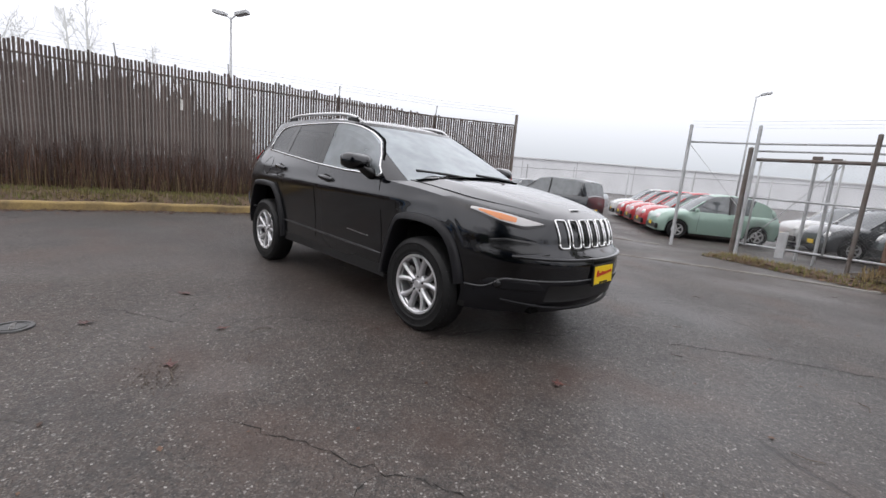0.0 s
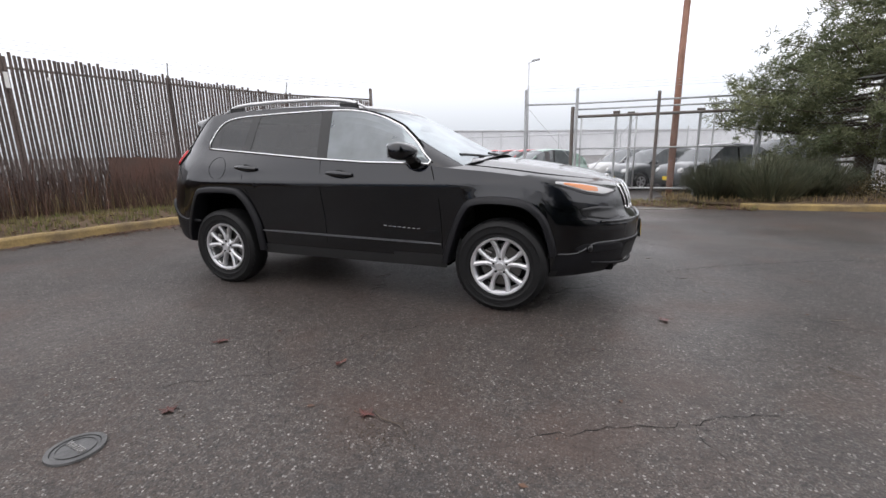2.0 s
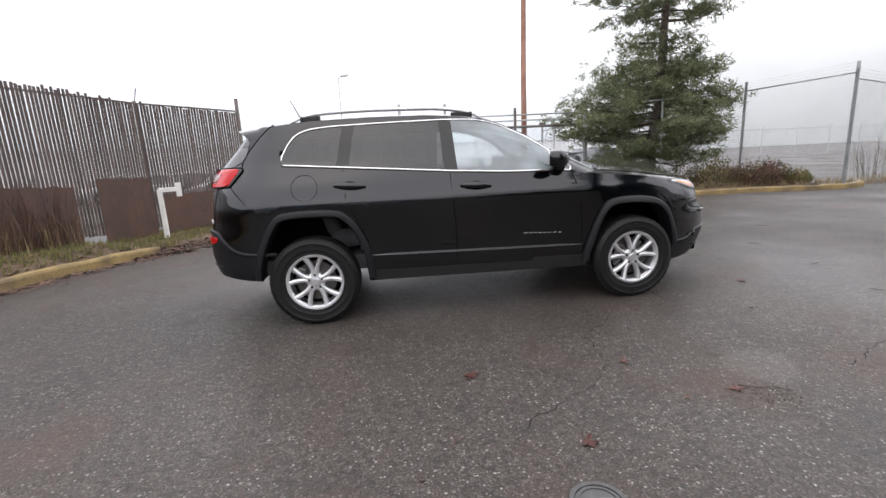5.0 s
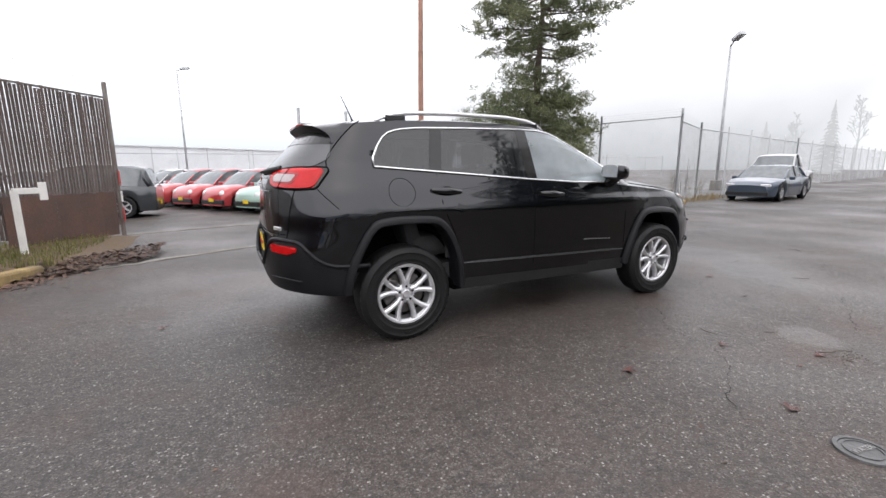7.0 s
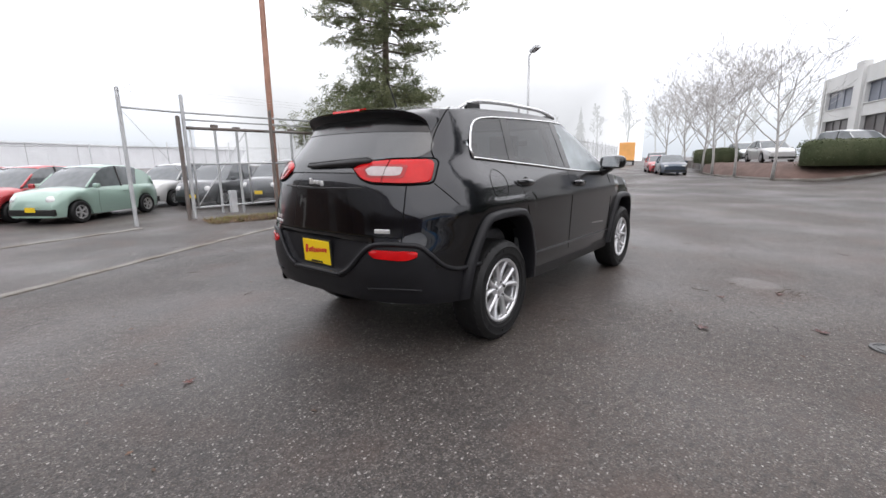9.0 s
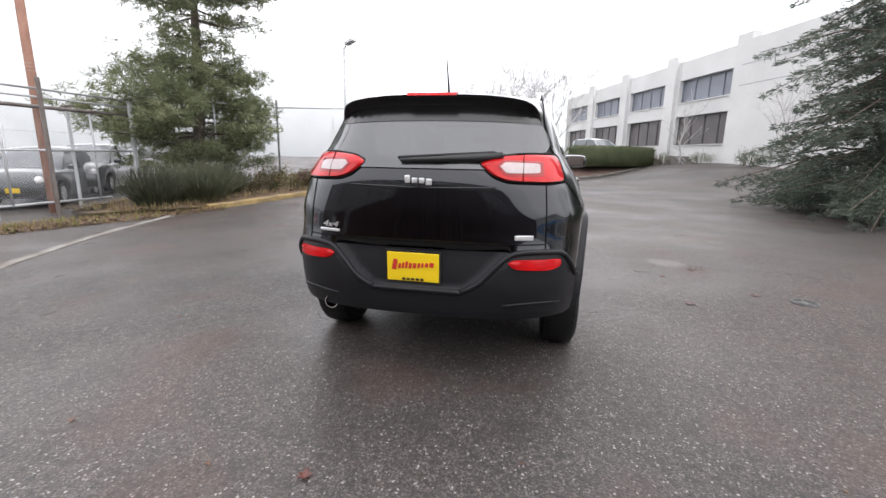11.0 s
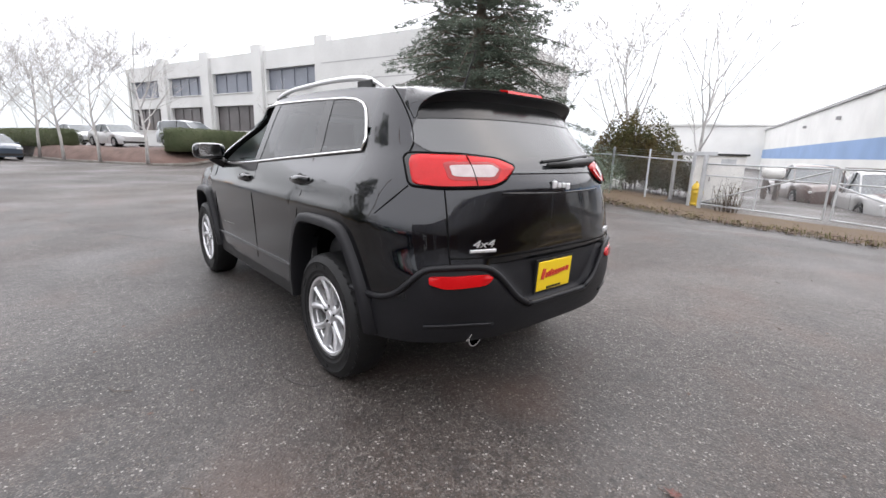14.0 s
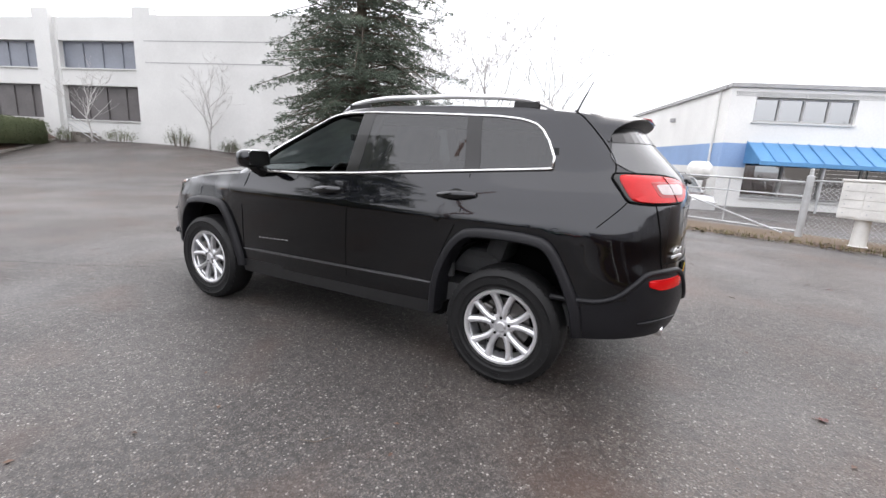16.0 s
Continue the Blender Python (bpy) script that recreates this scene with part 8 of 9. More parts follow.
                rr.append([(x, side * (y - 0.012), dz - fat), (x, side * y, dz - fat * 0.8), (x, side * (y + 0.006), dz), (x, side * y, dz + fat * 0.8), (x, side * (y - 0.012), dz + fat)])
            handle = part("door_handle", g.rings(rr), PAINT, suv, "black door handle", smooth=True, sharp=60)
            cy = flank_y(hx, hz)
            rr = []
            for k in range(9):
                a = k / 8
                x = hx - 0.075 + 0.15 * a
                wv = 0.034 * math.sin(math.pi * a) + 0.004
                rr.append([(x, side * (cy + 0.003), hz - wv), (x, side * (cy + 0.0075), hz), (x, side * (cy + 0.003), hz + wv)])
            cup.rings(rr, closed=False, caps=False)
            part("handle_cup", cup, GLOSS_BLACK, handle, smooth=True)
        g = Geo()
        rr = []
        for i in range(31):
            x = -0.88 + 1.76 * i / 30
            z = 0.545 - 0.038 * i / 30
            y = flank_y(x, z)
            fat = 0.008 * min(1, i / 3, (30 - i) / 3) + 0.001
            rr.append([(x, side * (y - 0.004), z - fat), (x, side * (y + 0.012), z - fat * 0.5), (x, side * (y + 0.010), z + fat), (x, side * (y - 0.004), z + fat)])
        part("door_strip", g.rings(rr), DULL_TRIM, suv, "slim bright strip along the doors", smooth=True, sharp=40)
        g = Geo()
        for k in range(8):
            x = 0.39 + 0.042 * k
            z = 0.640 - 0.0022 * k
            g.box((x, side * (flank_y(x, z) - 0.006), z), (0.027, 0.012, 0.0085))
        part("side_badge", g, SATIN, suv, "row of small silver bars, a model badge")

    # ---- wheel arches
    for hx in (-AXLE, AXLE):
        for side in (-1, 1):
            lines = [arch_line(hx, k) for k in (0.060, 0.060, 0.050, 0.018, 0.002, 0.0)]
            rr = []
            for i in range(len(lines[0])):
                ring = []
                for ln, out in zip(lines, (-0.12, 0.022, 0.040, 0.038, 0.024, -0.01)):
                    x, z = ln[i]
                    base = flank_y(min(max(x, -1.80), 1.72), max(z, 0.40))
                    ring.append((x, side * (base + out), z))
                rr.append(ring)
            part("wheel_arch_flare", Geo().rings(rr, closed=False, caps=False), CLADDING, suv, "dark grey plastic wheel arch flare", smooth=True, sharp=50)
            g = Geo()
            liner = []
            for yy in (0.80, 0.40):
                liner.append([(hx + 0.50 * math.cos(a), side * yy, HUB_Z + 0.535 * math.sin(a)) for a in np.linspace(0.14, math.pi - 0.14, 25)])
            g.rings(liner, closed=False, caps=False)
            g.quad((hx - 0.47, side * 0.41, 0.38), (hx + 0.47, side * 0.41, 0.38), (hx + 0.47, side * 0.41, 0.92), (hx - 0.47, side * 0.41, 0.92))
            part("wheel_well", g, UNDER, suv, smooth=False)

    # ---- floor pan between the wheels, so that no light passes under the skin
    g = Geo()
    g.box((0, 0, 0.36), (1.85, 1.62, 0.10)).box((0, 0, 0.42), (4.1, 0.80, 0.12)).box((-1.98, 0, 0.50), (0.30, 1.3, 0.16)).box((2.0, 0, 0.36), (0.34, 1.1, 0.12))
    g.box((1.35, 0, 0.75), (1.0, 0.80, 0.5))
    part("underbody", g, UNDER, suv, bevel=0.02)
    g = Geo()
    for hx in (-AXLE, AXLE):
        g.tube([(hx, -0.62, HUB_Z), (hx, 0.62, HUB_Z)], 0.05, 10)
    part("axle", g, UNDER, suv)

    # ---- wheels
    def wheel(hx, side):
        w = part("wheel", Geo().lathe([(0.05, 0.02), (0.07, 0.03), (0.07, -0.02), (0.05, -0.02)], axis="Y", seg=20), ALLOY, suv, "silver ten-spoke alloy wheel with black tyre", smooth=True, sharp=40)
        w.matrix_basis = pose(hx, side * HUB_Y, HUB_Z, 0, 0, 0 if side > 0 else 180)
        prof = []
        for r, h in ((0.222, 0.086), (0.236, 0.097), (0.240, 0.1035), (0.245, 0.1015), (0.262, 0.1075), (0.266, 0.1110), (0.271, 0.1095), (0.292, 0.1125), (0.312, 0.1110), (0.316, 0.1140), (0.321, 0.1095), (0.344, 0.098), (0.356, 0.080), (0.3605, 0.05), (0.3615, 0.0)):
            prof.append((r, h))
        prof += [(r, -h) for r, h in reversed(prof[:-1])]
        part("tyre", Geo().lathe(prof, axis="Y", seg=56, loop=True), RUBBER, w, "black tyre", smooth=True, sharp=60)
        for k in range(18):
            if k % 6 in (0, 1, 3):
                m = Matrix.Rotation(2 * math.pi * k / 18, 4, "Y") @ Matrix.Translation((0, 0.1125, 0.291))
                part("sidewall_mark", Geo().box((0, 0, 0), (0.055, 0.005, 0.020), m=m), RUBBER, w)
        g = Geo()
        for k in range(40):
            a = 2 * math.pi * k / 40
            for side2, y0 in ((1, 0.068), (-1, -0.068)):
                m = Matrix.Rotation(a, 4, "Y") @ Matrix.Translation((0, y0 * 0.9, 0.3475)) @ Matrix.Rotation(0.3 * side2, 4, "Z")
                g.box((0, 0, 0), (0.036, 0.055, 0.014), m=m)
            m = Matrix.Rotation(a + 0.07, 4, "Y") @ Matrix.Translation((0, 0, 0.3548)) @ Matrix.Rotation(0.5, 4, "Z")
            g.box((0, 0, 0), (0.030, 0.06, 0.012), m=m)
        part("tread", g, RUBBER, w)
        rim = [(0.205, 0.088), (0.213, 0.098), (0.226, 0.100), (0.231, 0.092), (0.226, 0.080), (0.205, 0.060), (0.198, -0.06), (0.215, -0.09), (0.224, -0.09), (0.208, -0.055), (0.214, 0.055)]
        part("rim", Geo().lathe(rim, axis="Y", seg=48, loop=True), ALLOY, w, "silver rim", smooth=True, sharp=40)
        for k in range(5):
            base = 2 * math.pi * k / 5 + math.pi / 2
            for d in (-1, 1):
                rr = []
                for i in range(7):
                    f = i / 6
                    rad = 0.050 + 0.162 * f
                    a = base + d * (0.012 / rad + 0.262 * max(0.0, (rad - 0.085) / 0.127) ** 0.8)
                    wd = 0.0230 - 0.004 * math.sin(math.pi * min(1, f * 1.05))
                    yy = 0.068 + 0.016 * f - 0.006 * math.sin(math.pi * f)
                    cx, cz = rad * math.cos(a), rad * math.sin(a)
                    tx, tz = -math.sin(a), math.cos(a)
                    rr.append([(cx - tx * wd, yy - 0.030, cz - tz * wd), (cx - tx * wd * 0.85, yy, cz - tz * wd * 0.85), (cx - tx * wd * 0.25, yy + 0.010, cz - tz * wd * 0.25), (cx + tx * wd * 0.25, yy + 0.010, cz + tz * wd * 0.25), (cx + tx * wd * 0.85, yy, cz + tz * wd * 0.85), (cx + tx * wd, yy - 0.030, cz + tz * wd)])
                part("spoke", Geo().rings(rr), ALLOY, w, smooth=True, sharp=35)
        part("hub_cap", Geo().lathe([(0.001, 0.086), (0.026, 0.085), (0.031, 0.080), (0.031, 0.072), (0.062, 0.068), (0.074, 0.060), (0.074, 0.02), (0.001, 0.02)], axis="Y", seg=24), ALLOY, w, smooth=True, sharp=40)
        for k in range(5):
            a = 2 * math.pi * k / 5 + math.pi / 2
            g = Geo()
            g.tube([(0.055 * math.cos(a), 0.05, 0.055 * math.sin(a)), (0.055 * math.cos(a), 0.0795, 0.055 * math.sin(a))], 0.0095, 6)
            part("wheel_nut", g, LAMP_DARK, w)
        disc = part("brake_disc", Geo().lathe([(0.06, 0.02), (0.160, 0.02), (0.160, -0.005), (0.06, -0.005)], axis="Y", seg=36), BRAKE, w, smooth=True, sharp=40)
        m = Matrix.Rotation(radians(-20), 4, "Y") @ Matrix.Translation((0.125, 0.02, 0))
        part("brake_caliper", Geo().box((0, 0, 0), (0.07, 0.07, 0.15), m=m), BRAKE, w, bevel=0.012)
        part("dust_shield", Geo().lathe([(0.001, -0.02), (0.197, -0.02), (0.197, -0.03), (0.001, -0.03)], axis="Y", seg=30), UNDER, w)
        return w

    for hx in (-AXLE, AXLE):
        for side in (-1, 1):
            wheel(hx, side)

    # ---- mirrors
    for side in (-1, 1):
        rr = []
        for i in range(9):
            f = i / 8
            x = 0.535 + 0.185 * f
            k = math.sin(math.pi * (0.18 + 0.80 * f)) ** 0.45
            cy, cz = 0.985 - 0.02 * f, 1.237 - 0.01 * f
            rr.append([(x, side * (cy + 0.128 * k * math.copysign(abs(math.cos(a)) ** 0.55, math.cos(a))), cz + 0.067 * k * math.copysign(abs(math.sin(a)) ** 0.6, math.sin(a))) for a in np.linspace(0, 2 * math.pi, 20, endpoint=False)])
        mirror = part("door_mirror", Geo().rings(rr), PAINT, suv, "gloss black door mirror", smooth=True, sharp=60)
        g = Geo()
        g.rings([[(x + 0.531 if k == 0 else x + 0.534, side * (0.983 + y), 1.237 + z) for x, y, z in ((0, -0.088, -0.045), (0, 0.082, -0.050), (0, 0.090, 0.036), (0, 0.066, 0.053), (0, -0.075, 0.050))] for k in (0, 1)])
        part("mirror_glass", g, CHROME, mirror, "mirror glass")
        rr = []
        for f in np.linspace(0, 1, 6):
            y = 0.835 + 0.13 * f
            rr.append([(0.665 + 0.06 * math.cos(a) * (1 - 0.3 * f), side * y, 1.125 + 0.06 * f + (0.055 - 0.02 * f) * math.sin(a)) for a in np.linspace(0, 2 * math.pi, 12, endpoint=False)])
        part("mirror_arm", Geo().rings(rr), GLOSS_BLACK, mirror, smooth=True)

    # ---- tail lamps
    def wrapped(fn, outline, lift, thick, n_in=3):
        """A cap over an outline (y, z) or (x, z) laid on the skin by fn."""
        g = Geo()
        cy = sum(p[0] for p in outline) / len(outline)
        cz = sum(p[1] for p in outline) / len(outline)
        rr = [[fn(u, v, -thick) for u, v in outline], [fn(u, v, lift * 0.5) for u, v in outline]]
        for k in range(n_in):
            f = 0.94 * (1 - k / n_in) ** 1.0
            rr.append([fn(cy + (u - cy) * f, cz + (v - cz) * f, lift) for u, v in outline])
        g.rings(rr)
        return g

    def rounded(pts, r=0.3, n=4):
        out = []
        m = len(pts)
        for i in range(m):
            p0, p1, p2 = (np.array(pts[(i + k - 1) % m], float) for k in range(3))
            a, b = p1 + (p0 - p1) * r, p1 + (p2 - p1) * r
            for j in range(n + 1):
                t = j / n
                out.append(tuple((1 - t) ** 2 * a + 2 * t * (1 - t) * p1 + t * t * b))
        return out

    def dense(pts, step=0.03):
        out = []
        for a, b in zip(pts, pts[1:] + pts[:1]):
            k = max(1, int(math.dist(a, b) / step))
            out += [(a[0] + (b[0] - a[0]) * j / k, a[1] + (b[1] - a[1]) * j / k) for j in range(k)]
        return out

    def tail_xy(s_len, z):
        """A place on the tail's skin by its running length from the middle outward."""
        w, xr, nr = tab(z, Z_T, W_T) * bulge(-1.45, z), tab(z, Z_T, XR_T), tab(z, Z_T, NR_T)
        px, py, run = xr, 0.0, 0.0
        for k in range(1, 61):
            a = k / 60 * math.pi / 2
            x, y = -1.45 - (-1.45 - xr) * math.cos(a) ** (2 / nr), w * math.sin(a) ** (2 / nr)
            step = math.hypot(x - px, y - py)
            if run + step >= s_len:
                f = (s_len - run) / max(step, 1e-6)
                return px + (x - px) * f, py + (y - py) * f, (y - py) / step, (x - px) / step
            run += step
            px, py, tx, ty = x, y, (y - py) / step, (x - px) / step
        return px, py, tx, ty

    def on_tail(side):
        def fn(u, z, out):
            x, y, ty, tx = tail_xy(max(0.0, u), z)
            return (x - ty * out, side * (y + tx * out), z)
        return fn

    for side in (-1, 1):
        fn = on_tail(side)
        outl = dense(rounded([(0.300, 1.236), (0.385, 1.165), (0.46, 1.140), (0.70, 1.132), (0.845, 1.142), (0.840, 1.258), (0.80, 1.286), (0.55, 1.286), (0.38, 1.270)], 0.25))
        red_o = dense(rounded([(0.305, 1.234), (0.388, 1.170), (0.46, 1.148), (0.70, 1.140), (0.822, 1.148), (0.812, 1.248), (0.775, 1.281), (0.55, 1.282), (0.38, 1.268)], 0.28))
        lamp = part("tail_lamp", wrapped(fn, red_o, 0.022, 0.03), RED_LENS, suv, "red tail lamp with a pale reversing strip", smooth=True, sharp=45)
        rim_o = [fn(u, z, 0.004) for u, z in outl]
        part("lamp_gasket", Geo().tube(rim_o + rim_o[:1], 0.006, 6), UNDER, lamp, "black rubber gasket")
        part("lamp_bezel", wrapped(fn, outl, 0.009, 0.03), GLOSS_BLACK, lamp, "gloss black lamp surround", smooth=True, sharp=45)
        inner_o = dense(rounded([(0.385, 1.226), (0.43, 1.172), (0.660, 1.168), (0.660, 1.252), (0.42, 1.256)], 0.2))
        part("lamp_ring", wrapped(fn, inner_o, 0.0235, -0.02), DEEP_RED, lamp, "deeper red inner ring", smooth=True, sharp=45)
        strip_o = dense(rounded([(0.402, 1.222), (0.44, 1.186), (0.635, 1.186), (0.635, 1.238), (0.43, 1.244)], 0.2))
        part("reversing_lens", wrapped(fn, strip_o, 0.026, -0.02), TAIL_CLEAR, lamp, "pale clear lens", smooth=True, sharp=45)
        seam_l = [fn(0.530, z, 0.025) for z in np.linspace(1.140, 1.280, 8)]
        part("lamp_split", Geo().tube(seam_l, 0.0022, 5), UNDER, lamp)
        refl_o = dense(rounded([(0.475, 0.735), (0.51, 0.703), (0.72, 0.693), (0.785, 0.712), (0.785, 0.750), (0.51, 0.753)], 0.25))
        part("rear_reflector", wrapped(fn, refl_o, 0.010, 0.02), RED_LENS, suv, "red bumper reflector", smooth=True, sharp=45)
        # edges of the bumper that stand proud
        lip = [(u, z) for u, z in ((0.24, 0.572), (0.33, 0.622), (0.42, 0.715), (0.48, 0.768), (0.56, 0.788), (0.72, 0.786), (0.80, 0.772), (0.88, 0.712), (0.95, 0.652), (1.04, 0.616), (1.16, 0.606), (1.29, 0.604))]
        part("bumper_lip", Geo().tube([fn(u, z, 0.002) for u, z in smooth_line(lip, 0.03)], 0.015, 8), CLADDING, suv, smooth=True)
    for side in (-1, 1):
        part("bumper_crease", Geo().tube([on_tail(side)(u, 0.505 + 0.012 * math.sin(math.pi * (u - 0.46) / 0.34), 0.003) for u in np.linspace(0.46, 0.80, 9)], 0.007, 6), CLADDING, suv, smooth=True)
    low = [on_tail(1)(max(0, u), 0.570, 0.002) for u in np.linspace(0.25, 0, 8)] + [on_tail(-1)(max(0, u), 0.570, 0.002) for u in np.linspace(0, 0.25, 8)]
    part("bumper_lip", Geo().tube(low, 0.015, 8), CLADDING, suv, smooth=True)
    # shut line that runs from the roof down to the lamp
    for side in (-1, 1):
        run = [(-1.585, 1.612), (-1.63, 1.585), (-1.70, 1.520), (-1.775, 1.437), (-1.825, 1.370), (-1.848, 1.325), (-1.852, 1.290)]
        part("tailgate_seam", Geo().tube([(x, side * (cabin_y(x, z) + 0.001), z) for x, z in smooth_line(run, 0.02)], 0.0040, 5), UNDER, suv)
    # joint between the bumper and the quarter panel
    for side in (-1, 1):
        part("bumper_seam", Geo().tube([on_tail(side)(0.845 + 0.19 * k / 8, 1.140 - 0.135 * k / 8, 0.0) for k in range(9)], 0.0032, 5), UNDER, suv)
    # tailgate seams
    for path in ([(0.62, z) for z in np.linspace(0.80, 1.135, 8)],):
        for side in (-1, 1):
            part("tailgate_seam", Geo().tube([on_tail(side)(u + 0.06, z, 0.0) for u, z in path], 0.004, 5), UNDER, suv)
    part("tailgate_seam", Geo().tube([on_tail(1)(u, 0.826, -0.001) for u in np.linspace(0.68, 0, 12)] + [on_tail(-1)(u, 0.826, -0.001) for u in np.linspace(0, 0.68, 12)], 0.004, 5), UNDER, suv)
    part("tailgate_crease", Geo().tube([on_tail(1)(u, 1.105 + 0.02 * u, -0.002) for u in np.linspace(0.40, 0, 10)] + [on_tail(-1)(u, 1.105 + 0.02 * u, -0.002) for u in np.linspace(0, 0.40, 10)], 0.006, 6), GLOSS_BLACK, suv, smooth=True)
    # wiper
    wp = [(-0.42, 1.275), (-0.30, 1.262), (-0.10, 1.252), (0.10, 1.244)]
    blade = [(cabin_rear(y, z) - 0.028, y, z) for y, z in wp]
    wiper = part("rear_wiper", Geo().tube(blade, [0.016, 0.022, 0.016, 0.010], 8), BLACK_PLASTIC, suv, "black rear wiper", smooth=True)
    part("wiper_blade", Geo().tube([(cabin_rear(y, z) - 0.014, y, z) for y, z in ((-0.38, 1.290), (-0.1, 1.272), (0.12, 1.258))], 0.008, 6), RUBBER, wiper)
    # badges on the tailgate
    g = Geo()
    for k, (w_, h_) in enumerate(((0.030, 0.040), (0.030, 0.028), (0.030, 0.028), (0.032, 0.034))):
        y = 0.058 - 0.038 * k
        g.box((cabin_rear(y, 1.145) - 0.006, y, 1.142 + (0.006 if k == 0 else (-0.006 if k == 3 else 0))), (0.014, w_, h_))
    part("maker_badge", g, SATIN, suv, "small bright maker badge shapes", bevel=0.006)
    for by, bz, bw, bh in ((0.515, 0.858, 0.135, 0.016), (-0.55, 0.862, 0.10, 0.026)):
        turn_b = math.degrees(math.atan2(cabin_rear(abs(by) + 0.05, bz) - cabin_rear(abs(by) - 0.05, bz), 0.10)) * (-1 if by > 0 else 1)
        part("trim_badge", Geo().box((0, 0, 0), (0.012, bw, bh)), SATIN, suv, "slim silver trim badge", bevel=0.004).matrix_basis = pose(cabin_rear(by, bz) - 0.004, by, bz, 0, 0, turn_b)
    cu = bpy.data.curves.new("four_by_four", "FONT")
    cu.body, cu.size, cu.extrude, cu.align_x, cu.shear = "4x4", 0.050, 0.003, "CENTER", 0.25
    txt = new("drive_badge", cu)
    txt.data.materials.append(SATIN)
    txt.parent = suv
    txt.matrix_basis = pose(cabin_rear(0.515, 0.89) - 0.006, 0.515, 0.874, 90, 0, -90 - math.degrees(math.atan2(cabin_rear(0.565, 0.89) - cabin_rear(0.465, 0.89), 0.10))) @ Matrix.Diagonal((1.45, 0.92, 1, 1))
    # exhaust
    part("exhaust_pipe", Geo().lathe([(0.034, 0), (0.040, 0), (0.040, 0.16), (0.034, 0.16)], centre=(0, 0, 0), axis="X", seg=20, loop=True), CHROME, suv, "round steel exhaust tip", smooth=True, sharp=40).matrix_basis = pose(-2.19, 0.53, 0.43, 0, -4, 0)

    # ---- number plates
    def plate(name, m, w, h):
        p = part(name, Geo().box((0, 0, 0), (0.012, w, h)), PLATE_YELLOW, suv, "yellow dealer plate with red script", bevel=0.003)
        p.matrix_basis = m
        fr = Geo().box((0.004, 0, 0), (0.014, w + 0.022, h + 0.022))
        part("plate_frame", fr, BLACK_PLASTIC, p)
        g2 = Geo()
        x = -w * 0.40
        for k, (bw, bh, dz) in enumerate(((0.030, 0.055, 0.004), (0.016, 0.026, -0.004), (0.014, 0.030, 0), (0.016, 0.036, 0.004), (0.018, 0.028, 0), (0.022, 0.026, 0.002), (0.016, 0.026, 0.004), (0.016, 0.022, 0.006), (0.020, 0.022, 0.008), (0.028, 0.024, 0.01))):
            mm = Matrix.Translation((-0.0075, -(x + bw / 2), 0.008 + dz)) @ Matrix.Rotation(0.2, 4, "X")
            g2.box((0, 0, 0), (0.004, bw * 0.8, bh * h / 0.15), m=mm)
            x += bw + 0.004
        part("plate_print", g2, PLATE_RED, p)
        g3 = Geo()
        for k in range(5):
            g3.box((-0.0075, 0.05 - 0.025 * k, -h * 0.42), (0.004, 0.018, 0.012))
        part("plate_small_print", g3, BLACK_PLASTIC, p)

    plate("rear_plate", pose(-2.246, 0.022, 0.686, 0, -3, 0), 0.285, 0.158)
    plate("front_plate", pose(2.372, 0.02, 0.578, 0, 3, 180), 0.28, 0.13)

    # ---- nose: grille, lamps
    for k in range(7):
        y = (k - 3) * 0.118
        half = 0.044
        zs = (0.765, 0.950)
        ring = rounded([(y - half, zs[0]), (y + half, zs[0]), (y + half, zs[1]), (y - half, zs[1])], 0.16)
        slot = part("grille_slot", Geo().rings([[(nose_x(u, v) + o, u, v) for u, v in ring] for o in (-0.05, 0.002)]), GLOSS_BLACK, suv)
        frame_r = dense(ring, 0.015)
        part("slot_surround", Geo().tube([(nose_x(u, v) + 0.006, u, v) for u, v in frame_r + frame_r[:1]], 0.0078, 8), CHROME, slot, "chrome slot surround", smooth=True)
    for side in (-1, 1):
        def on_nose(u, z, out, side=side):
            """A place on the nose's skin by its distance from the middle."""
            y = abs(u)
            x = nose_x(y, z)
            d = 0.01
            sl = (nose_x(min(y + d, 0.86), z) - nose_x(y - d, z)) / (min(y + d, 0.86) - y + d)
            nl = math.hypot(1, sl)
            return (x + out / nl, side * (y - sl * out / nl), z)

        outl = dense(rounded([(0.475, 0.918), (0.61, 0.896), (0.712, 0.922), (0.785, 0.982), (0.773, 1.000), (0.68, 0.980), (0.57, 0.944)], 0.2))
        hull = dense(rounded([(0.455, 0.912), (0.61, 0.878), (0.722, 0.904), (0.800, 0.976), (0.785, 1.010), (0.68, 0.992), (0.56, 0.956)], 0.2))
        part("headlamp_housing", wrapped(on_nose, hull, 0.003, 0.03), LAMP_DARK, suv, "black lamp surround", smooth=True, sharp=45)
        lamp = part("headlamp", wrapped(on_nose, outl, 0.008, 0.03), WHITE_LENS, suv, "slim clear headlamp with an amber end", smooth=True, sharp=45)
        amb = dense(rounded([(0.640, 0.918), (0.708, 0.930), (0.766, 0.978), (0.755, 0.990), (0.68, 0.970), (0.625, 0.950)], 0.2))
        part("turn_signal", wrapped(on_nose, amb, 0.011, -0.004), AMBER_LENS, lamp, "amber turn signal", smooth=True, sharp=45)
        lower = dense(rounded([(0.53, 0.735), (0.66, 0.715), (0.76, 0.74), (0.77, 0.80), (0.70, 0.815), (0.55, 0.80)], 0.22))
